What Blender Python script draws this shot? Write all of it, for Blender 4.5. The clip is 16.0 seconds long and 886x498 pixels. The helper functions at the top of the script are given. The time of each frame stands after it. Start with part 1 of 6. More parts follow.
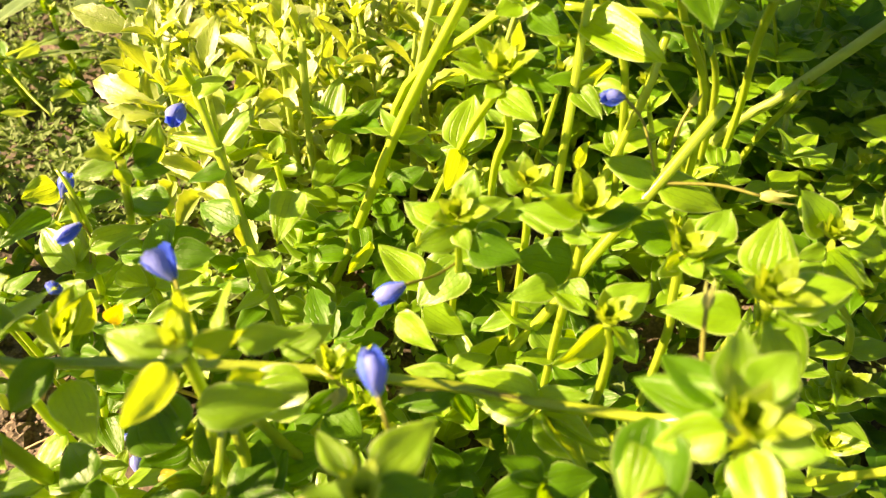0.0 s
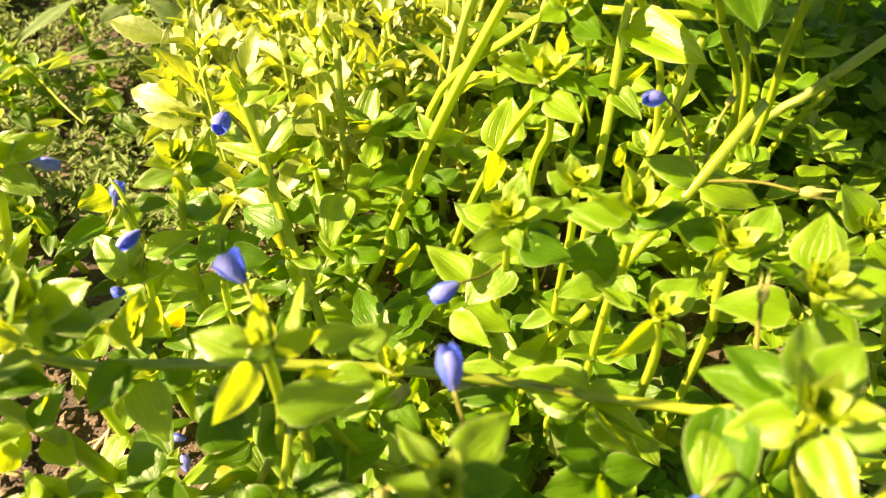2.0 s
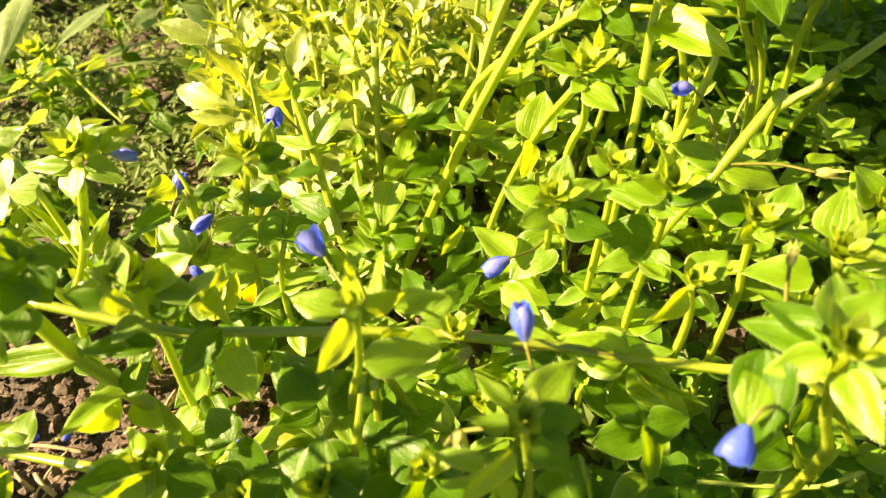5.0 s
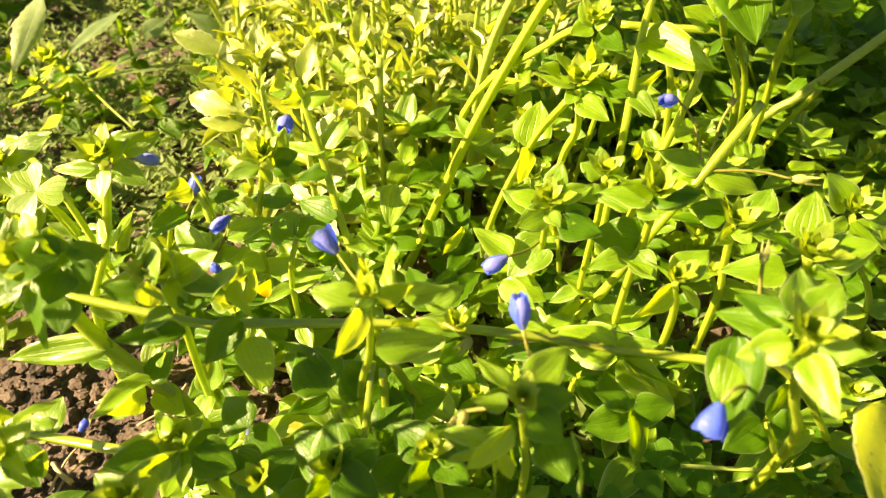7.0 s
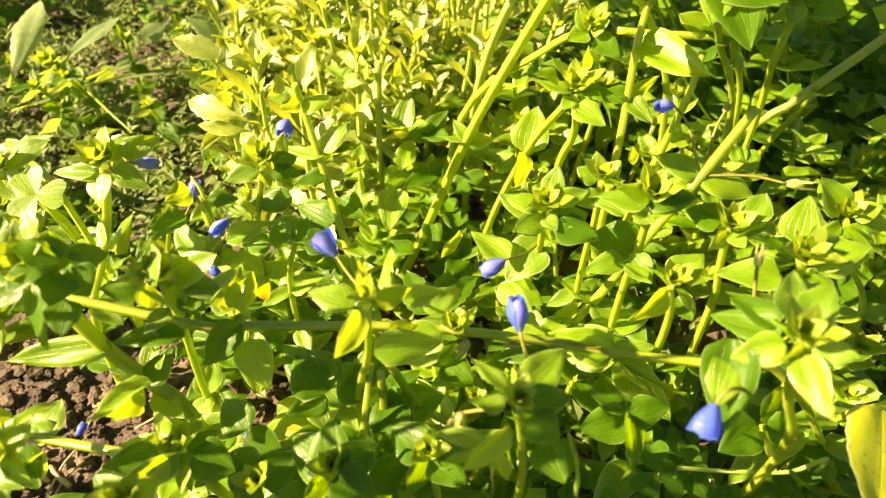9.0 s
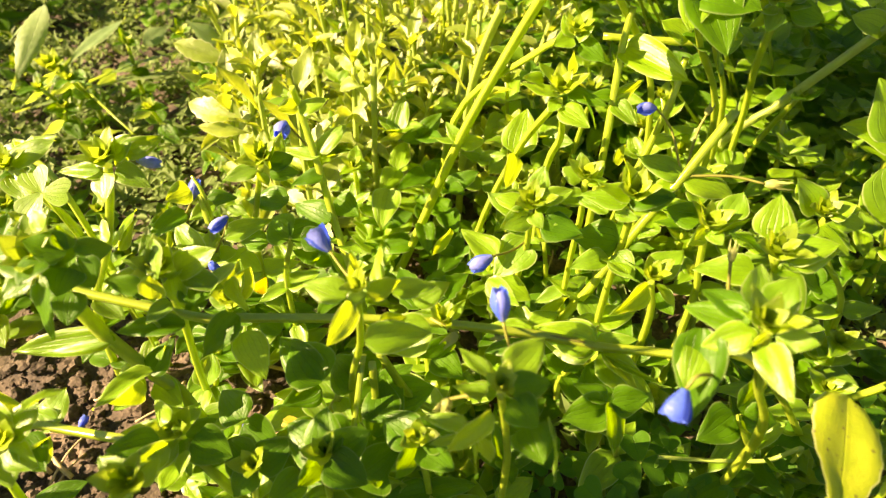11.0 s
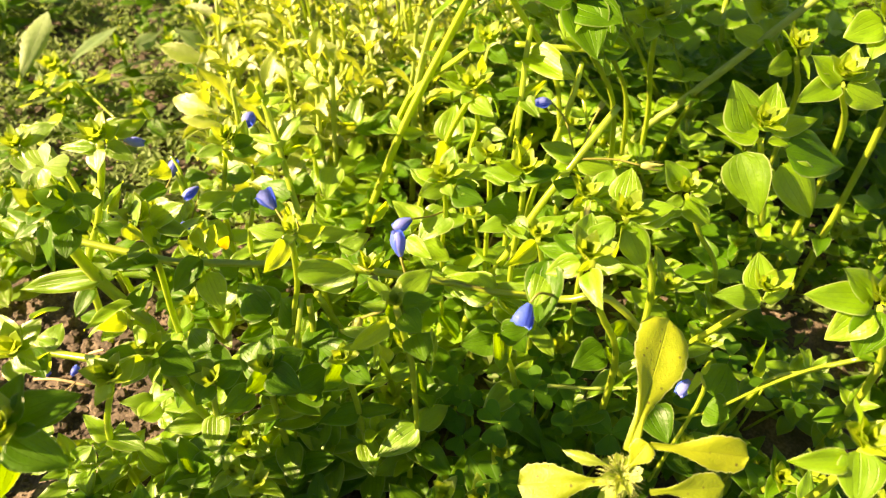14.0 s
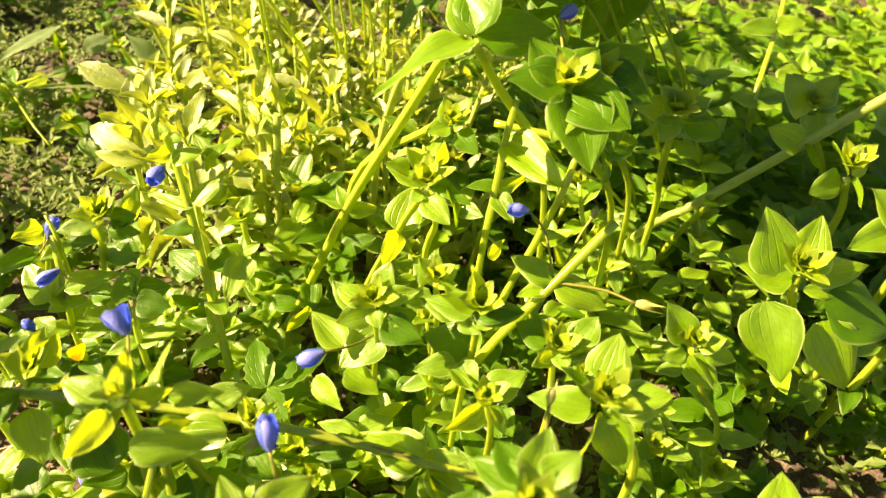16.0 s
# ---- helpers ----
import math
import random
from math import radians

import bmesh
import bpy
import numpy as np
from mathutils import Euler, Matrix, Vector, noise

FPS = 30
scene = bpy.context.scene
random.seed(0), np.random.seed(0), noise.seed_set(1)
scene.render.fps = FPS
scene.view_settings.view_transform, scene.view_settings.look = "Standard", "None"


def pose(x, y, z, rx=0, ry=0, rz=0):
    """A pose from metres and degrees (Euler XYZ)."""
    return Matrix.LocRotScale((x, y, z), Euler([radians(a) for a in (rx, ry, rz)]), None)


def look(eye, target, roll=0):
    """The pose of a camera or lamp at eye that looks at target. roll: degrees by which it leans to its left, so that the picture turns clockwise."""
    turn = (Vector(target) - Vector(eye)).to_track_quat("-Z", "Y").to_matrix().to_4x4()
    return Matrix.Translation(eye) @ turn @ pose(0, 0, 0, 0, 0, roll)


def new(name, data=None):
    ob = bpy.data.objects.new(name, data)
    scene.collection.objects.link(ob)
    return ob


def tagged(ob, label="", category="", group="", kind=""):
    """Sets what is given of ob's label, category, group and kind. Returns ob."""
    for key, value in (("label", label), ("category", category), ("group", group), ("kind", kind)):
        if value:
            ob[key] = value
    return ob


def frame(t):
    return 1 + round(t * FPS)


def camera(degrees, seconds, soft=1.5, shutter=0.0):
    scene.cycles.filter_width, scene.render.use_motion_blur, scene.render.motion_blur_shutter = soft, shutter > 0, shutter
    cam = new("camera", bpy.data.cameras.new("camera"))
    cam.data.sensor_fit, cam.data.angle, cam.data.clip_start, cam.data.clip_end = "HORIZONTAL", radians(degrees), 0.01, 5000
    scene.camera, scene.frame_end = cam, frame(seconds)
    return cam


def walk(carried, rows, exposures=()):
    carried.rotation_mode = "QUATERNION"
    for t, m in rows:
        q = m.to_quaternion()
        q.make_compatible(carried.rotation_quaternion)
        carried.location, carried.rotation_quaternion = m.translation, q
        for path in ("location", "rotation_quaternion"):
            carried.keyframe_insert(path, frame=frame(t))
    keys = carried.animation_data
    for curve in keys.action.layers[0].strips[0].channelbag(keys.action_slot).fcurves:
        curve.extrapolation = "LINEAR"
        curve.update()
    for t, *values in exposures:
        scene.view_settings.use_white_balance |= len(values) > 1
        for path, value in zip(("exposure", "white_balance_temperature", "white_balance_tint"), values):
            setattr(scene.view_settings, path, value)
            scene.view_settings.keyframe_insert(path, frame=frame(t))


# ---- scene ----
cam = camera(68.8, 16.0, soft=1.3)
# a small lens, set to the middle of the plants
cam.data.dof.use_dof, cam.data.dof.focus_distance, cam.data.dof.aperture_fstop = True, 0.19, 20.0
METRES, EYE, TILT, LEAN, TURN = 0.18, 0.19, -48.0, 0.0, 0.0
ROWS = [
    (0.0, 0.0, 0.0, 0.0, 0.0, 0.0, -0.0),
    (0.5, -0.0146, 0.0023, -0.0022, 0.14, 0.04, 0.13),
    (1.0, -0.0146, -0.0056, 0.0075, 0.38, 0.05, 0.44),
    (1.5, -0.0295, -0.0215, 0.0106, 0.53, 0.05, 0.75),
    (2.0, -0.0494, -0.0231, 0.0015, 0.64, -0.05, 0.98),
    (2.5, -0.0619, -0.0282, -0.0016, 0.68, -0.07, 1.19),
    (3.0, -0.0651, -0.0291, -0.0028, 0.69, -0.07, 1.36),
    (3.5, -0.0687, -0.0268, -0.0061, 0.74, -0.07, 1.51),
    (4.0, -0.0917, -0.0389, -0.0119, 0.72, -0.11, 1.66),
    (6.5, -0.1206, -0.1574, -0.0325, 0.16, 0.4, 1.49),
    (7.0, -0.1237, -0.1565, -0.033, 0.09, 0.5, 1.39),
    (7.5, -0.1277, -0.1599, -0.0325, -0.01, 0.62, 1.35),
    (8.0, -0.133, -0.165, -0.0328, -0.07, 0.75, 1.33),
    (8.5, -0.1271, -0.1651, -0.0346, -0.12, 0.87, 1.32),
    (9.0, -0.1244, -0.1632, -0.0356, -0.14, 0.96, 1.31),
    (11.5, -0.1108, -0.2246, -0.0478, -0.23, 1.39, 1.08),
    (12.0, -0.1138, -0.2563, -0.0543, -0.26, 1.56, 0.96),
    (12.5, -0.097, -0.2827, -0.0816, -0.24, 1.76, 0.76),
    (13.0, -0.0541, -0.315, -0.0944, -0.27, 2.03, 0.67),
    (13.5, -0.0157, -0.3325, -0.1247, -0.4, 2.21, 0.7),
    (14.0, -0.0009, -0.4046, -0.1326, -0.66, 2.25, 0.57),
    (14.5, -0.0049, -0.3695, -0.1351, -1.03, 2.46, -0.3),
    (15.0, 0.0295, -0.2272, -0.0935, -1.61, 3.01, -3.69),
    (15.5, 0.0584, -0.1502, -0.0502, -1.67, 3.26, -5.2),
    (16.0, 0.0862, -0.1412, 0.067, -1.06, 2.85, -5.68),
]
walk(cam, [(t, pose(0, 0, EYE, TILT, LEAN, TURN) @ pose(METRES * x, METRES * y, METRES * z, 90 + pitch, roll, yaw)) for t, x, y, z, yaw, pitch, roll in ROWS], exposures=[(0.0, 2.71, 7300, 12), (16.0, 2.66, 7300, 12)])


# ---- world, sun ----
SUN_TO = Vector((-0.83, -0.06, 0.53)).normalized()
world = bpy.data.worlds.new("sky")
scene.world = world
world.use_nodes = True
wn = world.node_tree
sky = wn.nodes.new("ShaderNodeTexSky")
sky.sky_type = 'NISHITA'
sky.sun_disc = False
sky.sun_elevation = math.asin(SUN_TO.z)
sky.sun_rotation = math.atan2(SUN_TO.x, SUN_TO.y)
wn.nodes["Background"].inputs["Strength"].default_value = 0.021
wn.links.new(sky.outputs[0], wn.nodes["Background"].inputs["Color"])
sun_data = bpy.data.lights.new("sun", 'SUN')
sun_data.energy = 5.0
sun_data.angle = radians(0.5)
sun_data.color = (1.0, 0.725, 0.46)
sun = new("sun", sun_data)
sun.matrix_world = look(SUN_TO * 3, (0, 0, 0))


# ---- materials ----
def nodes_of(name):
    m = bpy.data.materials.new(name)
    m.use_nodes = True
    t = m.node_tree
    t.nodes.clear()
    return m, t


def ramp(t, fac, stops):
    r = t.nodes.new("ShaderNodeValToRGB")
    while len(r.color_ramp.elements) < len(stops):
        r.color_ramp.elements.new(0.5)
    for e, (p, c) in zip(r.color_ramp.elements, stops):
        e.position, e.color = p, (*c, 1)
    t.links.new(fac, r.inputs[0])
    return r.outputs[0]


def math_node(t, op, a, b=None, c=None):
    n = t.nodes.new("ShaderNodeMath")
    n.operation = op
    for i, v in enumerate((a, b, c)):
        if v is None:
            continue
        if isinstance(v, (int, float)):
            n.inputs[i].default_value = v
        else:
            t.links.new(v, n.inputs[i])
    return n.outputs[0]


def mixc(t, fac, a, b, mode='MIX'):
    n = t.nodes.new("ShaderNodeMix")
    n.data_type = 'RGBA'
    n.blend_type = mode
    for s, v in ((n.inputs[0], fac), (n.inputs[6], a), (n.inputs[7], b)):
        if isinstance(v, (int, float)):
            s.default_value = v
        elif isinstance(v, tuple):
            s.default_value = (*v, 1)
        else:
            t.links.new(v, s)
    return n.outputs[2]


def leaf_material(name, face, thru, rough=0.38, share=0.5, veins=(0.30, 0.62), rim=0.45, mottled=0.25, gloss=0.5, hairy=0.0, specks=0.0):
    """A thin leaf: a reflecting face, light that comes through it, veins that run from base to tip."""
    m, t = nodes_of(name)
    uv = t.nodes.new("ShaderNodeUVMap")
    sep = t.nodes.new("ShaderNodeSeparateXYZ")
    t.links.new(uv.outputs[0], sep.inputs[0])
    across = math_node(t, 'ABSOLUTE', math_node(t, 'MULTIPLY_ADD', sep.outputs[0], 2.0, -1.0))
    # distance to the nearest rib
    rib = math_node(t, 'DIVIDE', across, 0.030)
    for v in veins:
        rib = math_node(t, 'MINIMUM', rib, math_node(t, 'DIVIDE', math_node(t, 'ABSOLUTE', math_node(t, 'SUBTRACT', across, v)), 0.022))
    # fine side ribs
    slant = math_node(t, 'SINE', math_node(t, 'MULTIPLY', math_node(t, 'SUBTRACT', sep.outputs[1], math_node(t, 'MULTIPLY', across, 0.28)), 58.0))
    ribm = t.nodes.new("ShaderNodeMapRange")
    ribm.inputs[1].default_value, ribm.inputs[2].default_value = 0.35, 1.3
    ribm.inputs[3].default_value, ribm.inputs[4].default_value = 1.0, 0.0
    t.links.new(rib, ribm.inputs[0])
    edge = t.nodes.new("ShaderNodeMapRange")
    edge.inputs[1].default_value, edge.inputs[2].default_value = 0.92, 0.975
    t.links.new(across, edge.inputs[0])
    info = t.nodes.new("ShaderNodeObjectInfo")
    n1 = t.nodes.new("ShaderNodeTexNoise")
    n1.inputs["Scale"].default_value = 260
    n1.inputs["Detail"].default_value = 3
    geo = t.nodes.new("ShaderNodeNewGeometry")
    t.links.new(geo.outputs["Position"], n1.inputs["Vector"])
    n2 = t.nodes.new("ShaderNodeTexNoise")
    n2.inputs["Scale"].default_value = 2600
    n2.inputs["Detail"].default_value = 2
    t.links.new(geo.outputs["Position"], n2.inputs["Vector"])
    each = math_node(t, 'FRACT', math_node(t, 'ADD', info.outputs["Random"], geo.outputs["Random Per Island"]))
    var = math_node(t, 'MULTIPLY_ADD', each, 0.5, math_node(t, 'MULTIPLY', n1.outputs[0], 0.5))
    lo = tuple(c * (1 - mottled) for c in face)
    hi = tuple(min(1, c * (1 + mottled)) for c in face)
    fc = ramp(t, var, [(0.2, lo), (0.5, face), (0.8, (hi[0] * 1.15, hi[1], hi[2]))])
    tlo = tuple(c * (1 - mottled * 0.8) for c in thru)
    thi = tuple(min(1, c * (1 + mottled * 0.5)) for c in thru)
    tc = ramp(t, var, [(0.2, (tlo[0] * 0.85, tlo[1], tlo[2])), (0.5, thru), (0.8, thi)])
    if specks:
        sp = t.nodes.new("ShaderNodeTexVoronoi")
        sp.inputs["Scale"].default_value = 420
        t.links.new(geo.outputs["Position"], sp.inputs["Vector"])
        dot = t.nodes.new("ShaderNodeMapRange")
        dot.inputs[1].default_value, dot.inputs[2].default_value = 0.10, 0.20
        dot.inputs[3].default_value, dot.inputs[4].default_value = specks, 0.0
        t.links.new(sp.outputs["Distance"], dot.inputs[0])
        fc = mixc(t, dot.outputs[0], fc, (0.10, 0.09, 0.02))
        tc = mixc(t, dot.outputs[0], tc, (0.22, 0.18, 0.01))
    ribf = math_node(t, 'MULTIPLY', ribm.outputs[0], 0.07)
    fc = mixc(t, ribf, fc, tuple(min(1, c * 1.9 + 0.03) for c in face))
    tc = mixc(t, math_node(t, 'MULTIPLY', ribm.outputs[0], 0.50), tc, tuple(c * 0.62 for c in thru))
    tc = mixc(t, math_node(t, 'MULTIPLY_ADD', slant, 0.07, 0.07), tc, tuple(c * 0.6 for c in thru))
    fc = mixc(t, math_node(t, 'MULTIPLY', edge.outputs[0], rim), fc, (0.55, 0.60, 0.30))
    tc = mixc(t, math_node(t, 'MULTIPLY', edge.outputs[0], rim), tc, (0.78, 0.80, 0.34))
    h = math_node(t, 'ADD', math_node(t, 'MULTIPLY', ribm.outputs[0], -0.75), math_node(t, 'MULTIPLY', n2.outputs[0], 0.35 + hairy))
    h = math_node(t, 'ADD', h, math_node(t, 'MULTIPLY', slant, 0.05))
    n3 = t.nodes.new("ShaderNodeTexNoise")
    n3.inputs["Scale"].default_value = 620
    t.links.new(geo.outputs["Position"], n3.inputs["Vector"])
    h = math_node(t, 'ADD', h, math_node(t, 'MULTIPLY', n3.outputs[0], 1.0))
    bump = t.nodes.new("ShaderNodeBump")
    bump.inputs["Strength"].default_value = 0.55
    bump.inputs["Distance"].default_value = 0.00022
    t.links.new(h, bump.inputs["Height"])
    p = t.nodes.new("ShaderNodeBsdfPrincipled")
    t.links.new(fc, p.inputs["Base Color"])
    t.links.new(math_node(t, 'MULTIPLY_ADD', n1.outputs[0], 0.25, rough - 0.1), p.inputs["Roughness"])
    p.inputs["Specular IOR Level"].default_value = gloss
    t.links.new(bump.outputs[0], p.inputs["Normal"])
    tr = t.nodes.new("ShaderNodeBsdfTranslucent")
    t.links.new(tc, tr.inputs["Color"])
    t.links.new(bump.outputs[0], tr.inputs["Normal"])
    mx = t.nodes.new("ShaderNodeMixShader")
    mx.inputs[0].default_value = share
    t.links.new(p.outputs[0], mx.inputs[1])
    t.links.new(tr.outputs[0], mx.inputs[2])
    out = t.nodes.new("ShaderNodeOutputMaterial")
    t.links.new(mx.outputs[0], out.inputs[0])
    return m


LEAF = leaf_material("pimpernel_leaf", (0.128, 0.270, 0.006), (0.58, 0.74, 0.018), share=0.46, gloss=0.75, rough=0.42)
LEAF_YOUNG = leaf_material("young_pimpernel_leaf", (0.18, 0.28, 0.006), (0.54, 0.68, 0.03), share=0.42, gloss=0.6, rough=0.45, rim=0.3)
# Darker copy of LEAF, shade put into its colour; cut leaves use it too.
LEAF_DEEP = leaf_material("shaded_pimpernel_leaf", (0.052, 0.142, 0.003), (0.30, 0.51, 0.003), share=0.44, gloss=0.30, rough=0.40, rim=0.2)
LEAF_YELLOW = leaf_material("yellowed_leaf", (0.30, 0.26, 0.02), (0.80, 0.60, 0.01), share=0.45, rim=0.1)
LEAF_HAIRY = leaf_material("hairy_leaf", (0.19, 0.28, 0.025), (0.58, 0.68, 0.03), rough=0.42, share=0.40, veins=(), rim=0.8, hairy=0.9, gloss=1.0, mottled=0.4)
LEAF_SOW = leaf_material("sow_thistle_leaf", (0.15, 0.25, 0.08), (0.50, 0.66, 0.05), rough=0.46, share=0.45, veins=(), rim=0.5, gloss=1.0)
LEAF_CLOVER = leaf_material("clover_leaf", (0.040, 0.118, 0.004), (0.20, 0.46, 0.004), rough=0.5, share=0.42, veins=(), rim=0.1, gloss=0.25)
LEAF_ROSETTE = leaf_material("rosette_leaf", (0.22, 0.30, 0.01), (0.64, 0.76, 0.01), rough=0.5, share=0.45, veins=(), rim=0.6, hairy=0.6, specks=0.8, gloss=0.7)
LEAF_TINY = leaf_material("tiny_weed_leaf", (0.045, 0.110, 0.006), (0.24, 0.40, 0.006), rough=0.6, gloss=0.25, share=0.4, veins=(), rim=0.15)


def plain(name, col, rough=0.5, spec=0.5, thru=None, share=0.3, scale=900, vary=0.3, bump_d=0.0002):
    m, t = nodes_of(name)
    geo = t.nodes.new("ShaderNodeNewGeometry")
    info = t.nodes.new("ShaderNodeObjectInfo")
    n = t.nodes.new("ShaderNodeTexNoise")
    n.inputs["Scale"].default_value, n.inputs["Detail"].default_value = scale, 4
    t.links.new(geo.outputs["Position"], n.inputs["Vector"])
    f = math_node(t, 'MULTIPLY_ADD', info.outputs["Random"], 0.35, math_node(t, 'MULTIPLY', n.outputs[0], 0.65))
    c = ramp(t, f, [(0.25, tuple(v * (1 - vary) for v in col)), (0.75, tuple(min(1, v * (1 + vary)) for v in col))])
    p = t.nodes.new("ShaderNodeBsdfPrincipled")
    t.links.new(c, p.inputs["Base Color"])
    p.inputs["Roughness"].default_value = rough
    p.inputs["Specular IOR Level"].default_value = spec
    b = t.nodes.new("ShaderNodeBump")
    b.inputs["Strength"].default_value, b.inputs["Distance"].default_value = 0.5, bump_d
    t.links.new(n.outputs[0], b.inputs["Height"])
    t.links.new(b.outputs[0], p.inputs["Normal"])
    out = t.nodes.new("ShaderNodeOutputMaterial")
    if thru:
        tr = t.nodes.new("ShaderNodeBsdfTranslucent")
        tr.inputs["Color"].default_value = (*thru, 1)
        mx = t.nodes.new("ShaderNodeMixShader")
        mx.inputs[0].default_value = share
        t.links.new(p.outputs[0], mx.inputs[1])
        t.links.new(tr.outputs[0], mx.inputs[2])
        t.links.new(mx.outputs[0], out.inputs[0])
    else:
        t.links.new(p.outputs[0], out.inputs[0])
    return m


STEM = plain("pimpernel_stem", (0.29, 0.38, 0.03), 0.33, 1.0, (0.52, 0.72, 0.02), 0.32, 500, 0.22)
STEM_PALE = plain("pale_stem", (0.30, 0.40, 0.08), 0.5, 0.5, (0.55, 0.68, 0.10), 0.3, 500, 0.2)
STALK_RED = plain("flower_stalk", (0.22, 0.23, 0.05), 0.5, 0.4, (0.5, 0.5, 0.05), 0.25)
PETAL = plain("blue_petal", (0.066, 0.125, 0.58), 0.45, 0.4, (0.075, 0.15, 0.92), 0.35, 1500, 0.35)
PETAL_PALE = plain("pale_blue_petal", (0.22, 0.27, 0.70), 0.40, 0.5, (0.24, 0.32, 0.92), 0.35, 1500, 0.3)
SEPAL = plain("sepal", (0.24, 0.30, 0.05), 0.5, 0.4, (0.7, 0.72, 0.1), 0.4)
BUD = plain("seed_bud", (0.30, 0.34, 0.10), 0.5, 0.4, (0.7, 0.7, 0.3), 0.3)
STRAW = plain("dry_stalk", (0.42, 0.33, 0.18), 0.7, 0.3, None, 0, 700, 0.4)
GRASS = plain("grass_blade", (0.12, 0.19, 0.02), 0.4, 0.5, (0.5, 0.62, 0.02), 0.45, 300, 0.3)


def soil_material():
    m, t = nodes_of("soil")
    geo = t.nodes.new("ShaderNodeNewGeometry")
    a = t.nodes.new("ShaderNodeTexNoise")
    a.inputs["Scale"].default_value, a.inputs["Detail"].default_value = 90, 8
    b = t.nodes.new("ShaderNodeTexNoise")
    b.inputs["Scale"].default_value, b.inputs["Detail"].default_value = 900, 4
    for n in (a, b):
        t.links.new(geo.outputs["Position"], n.inputs["Vector"])
    f = math_node(t, 'MULTIPLY_ADD', a.outputs[0], 0.6, math_node(t, 'MULTIPLY', b.outputs[0], 0.4))
    c = ramp(t, f, [(0.36, (0.016, 0.012, 0.007)), (0.53, (0.070, 0.054, 0.037)), (0.70, (0.20, 0.158, 0.112))])
    p = t.nodes.new("ShaderNodeBsdfPrincipled")
    t.links.new(c, p.inputs["Base Color"])
    p.inputs["Roughness"].default_value = 0.9
    bp = t.nodes.new("ShaderNodeBump")
    bp.inputs["Strength"].default_value, bp.inputs["Distance"].default_value = 0.9, 0.0012
    t.links.new(f, bp.inputs["Height"])
    t.links.new(bp.outputs[0], p.inputs["Normal"])
    out = t.nodes.new("ShaderNodeOutputMaterial")
    t.links.new(p.outputs[0], out.inputs[0])
    return m


SOIL = soil_material()


# ---- ground ----
def ground_height(x, y):
    v = Vector((x, y, 0))
    edge = max(abs(x), abs(y - 0.12))
    if edge > 0.435:
        return 0.0
    return min(1.0, (0.435 - edge) / 0.08) * (0.006 * noise.noise(v * 18) + 0.004 * noise.noise(v * 55) + 0.0022 * noise.noise(v * 160))


def make_ground():
    bm = bmesh.new()
    fine = [-0.44 + 0.0045 * i for i in range(int(0.88 / 0.0045) + 1)]
    far = [0.6, 1.0, 2.0, 6.0, 30.0, 200.0, 1500.0]
    xs = [-v for v in reversed(far)] + fine + far
    ys = [0.12 + v for v in xs]
    grid = [[bm.verts.new((x, y, ground_height(x, y))) for x in xs] for y in ys]
    for j in range(len(ys) - 1):
        for i in range(len(xs) - 1):
            bm.faces.new((grid[j][i], grid[j][i + 1], grid[j + 1][i + 1], grid[j + 1][i])).smooth = True
    me = bpy.data.meshes.new("ground")
    bm.to_mesh(me)
    me.materials.append(SOIL)
    return tagged(new("ground", me), "dry crumbly brown garden soil", "ground", kind="structure")


make_ground()


# ---- building blocks ----
PLACE = {}


def part(name, me, material, parent, label="", m=None):
    """A mesh under a thing or a part, at the world pose m."""
    if isinstance(me, bmesh.types.BMesh):
        bm, me = me, bpy.data.meshes.new(name)
        bm.to_mesh(me)
        bm.free()
        me.materials.append(material)
    ob = new(name, me)
    m = m or Matrix()
    ob.parent = parent
    ob.matrix_parent_inverse = PLACE[parent.name].inverted()
    ob.matrix_basis = m
    PLACE[ob.name] = m
    if label:
        ob["label"] = label
    return ob


def thing(name, at, label, category, group=""):
    ob = new(name)
    ob.empty_display_size = 0.01
    ob.location = at
    PLACE[ob.name] = Matrix.Translation(at)
    return tagged(ob, label, category, group)


def leaf_shape(v, kind):
    """Half width along the leaf, 0 at base, 1 at tip."""
    if kind == "ovate":
        return 0.5 * min(1.0, 0.30 + 5.5 * v) * math.cos(math.pi / 2 * max(0.0, (v - 0.30) / 0.70) ** 1.3) ** 1.02 * (0.86 + 0.14 * math.sin(math.pi * min(1, v / 0.6))) if v < 1 else 0.0
    if kind == "lance":
        u = max(0.0, min(1.0, (v - 0.06) / 0.52))
        return 0.5 * (0.13 + 0.87 * u * u * (3 - 2 * u)) * (1 - max(0.0, (v - 0.56) / 0.44) ** 1.9) ** 0.8 if v < 1 else 0.0
    if kind == "narrow":
        return 0.5 * math.sin(math.pi * (0.06 + 0.94 * v ** 0.9)) ** 0.8 if v < 1 else 0.0
    if kind == "spoon":
        return 0.5 * (0.20 + 0.80 * max(0.0, min(1, (v - 0.22) / 0.40)) ** 1.2 * 1.0) * (1 - max(0, (v - 0.80) / 0.20) ** 2.4) ** 0.5
    return 0.5 * (0.16 + 0.84 * math.sin(math.pi * min(1, v * 0.92 + 0.02)) ** 1.1) * (1 - max(0, (v - 0.86) / 0.14) ** 2) ** 0.5


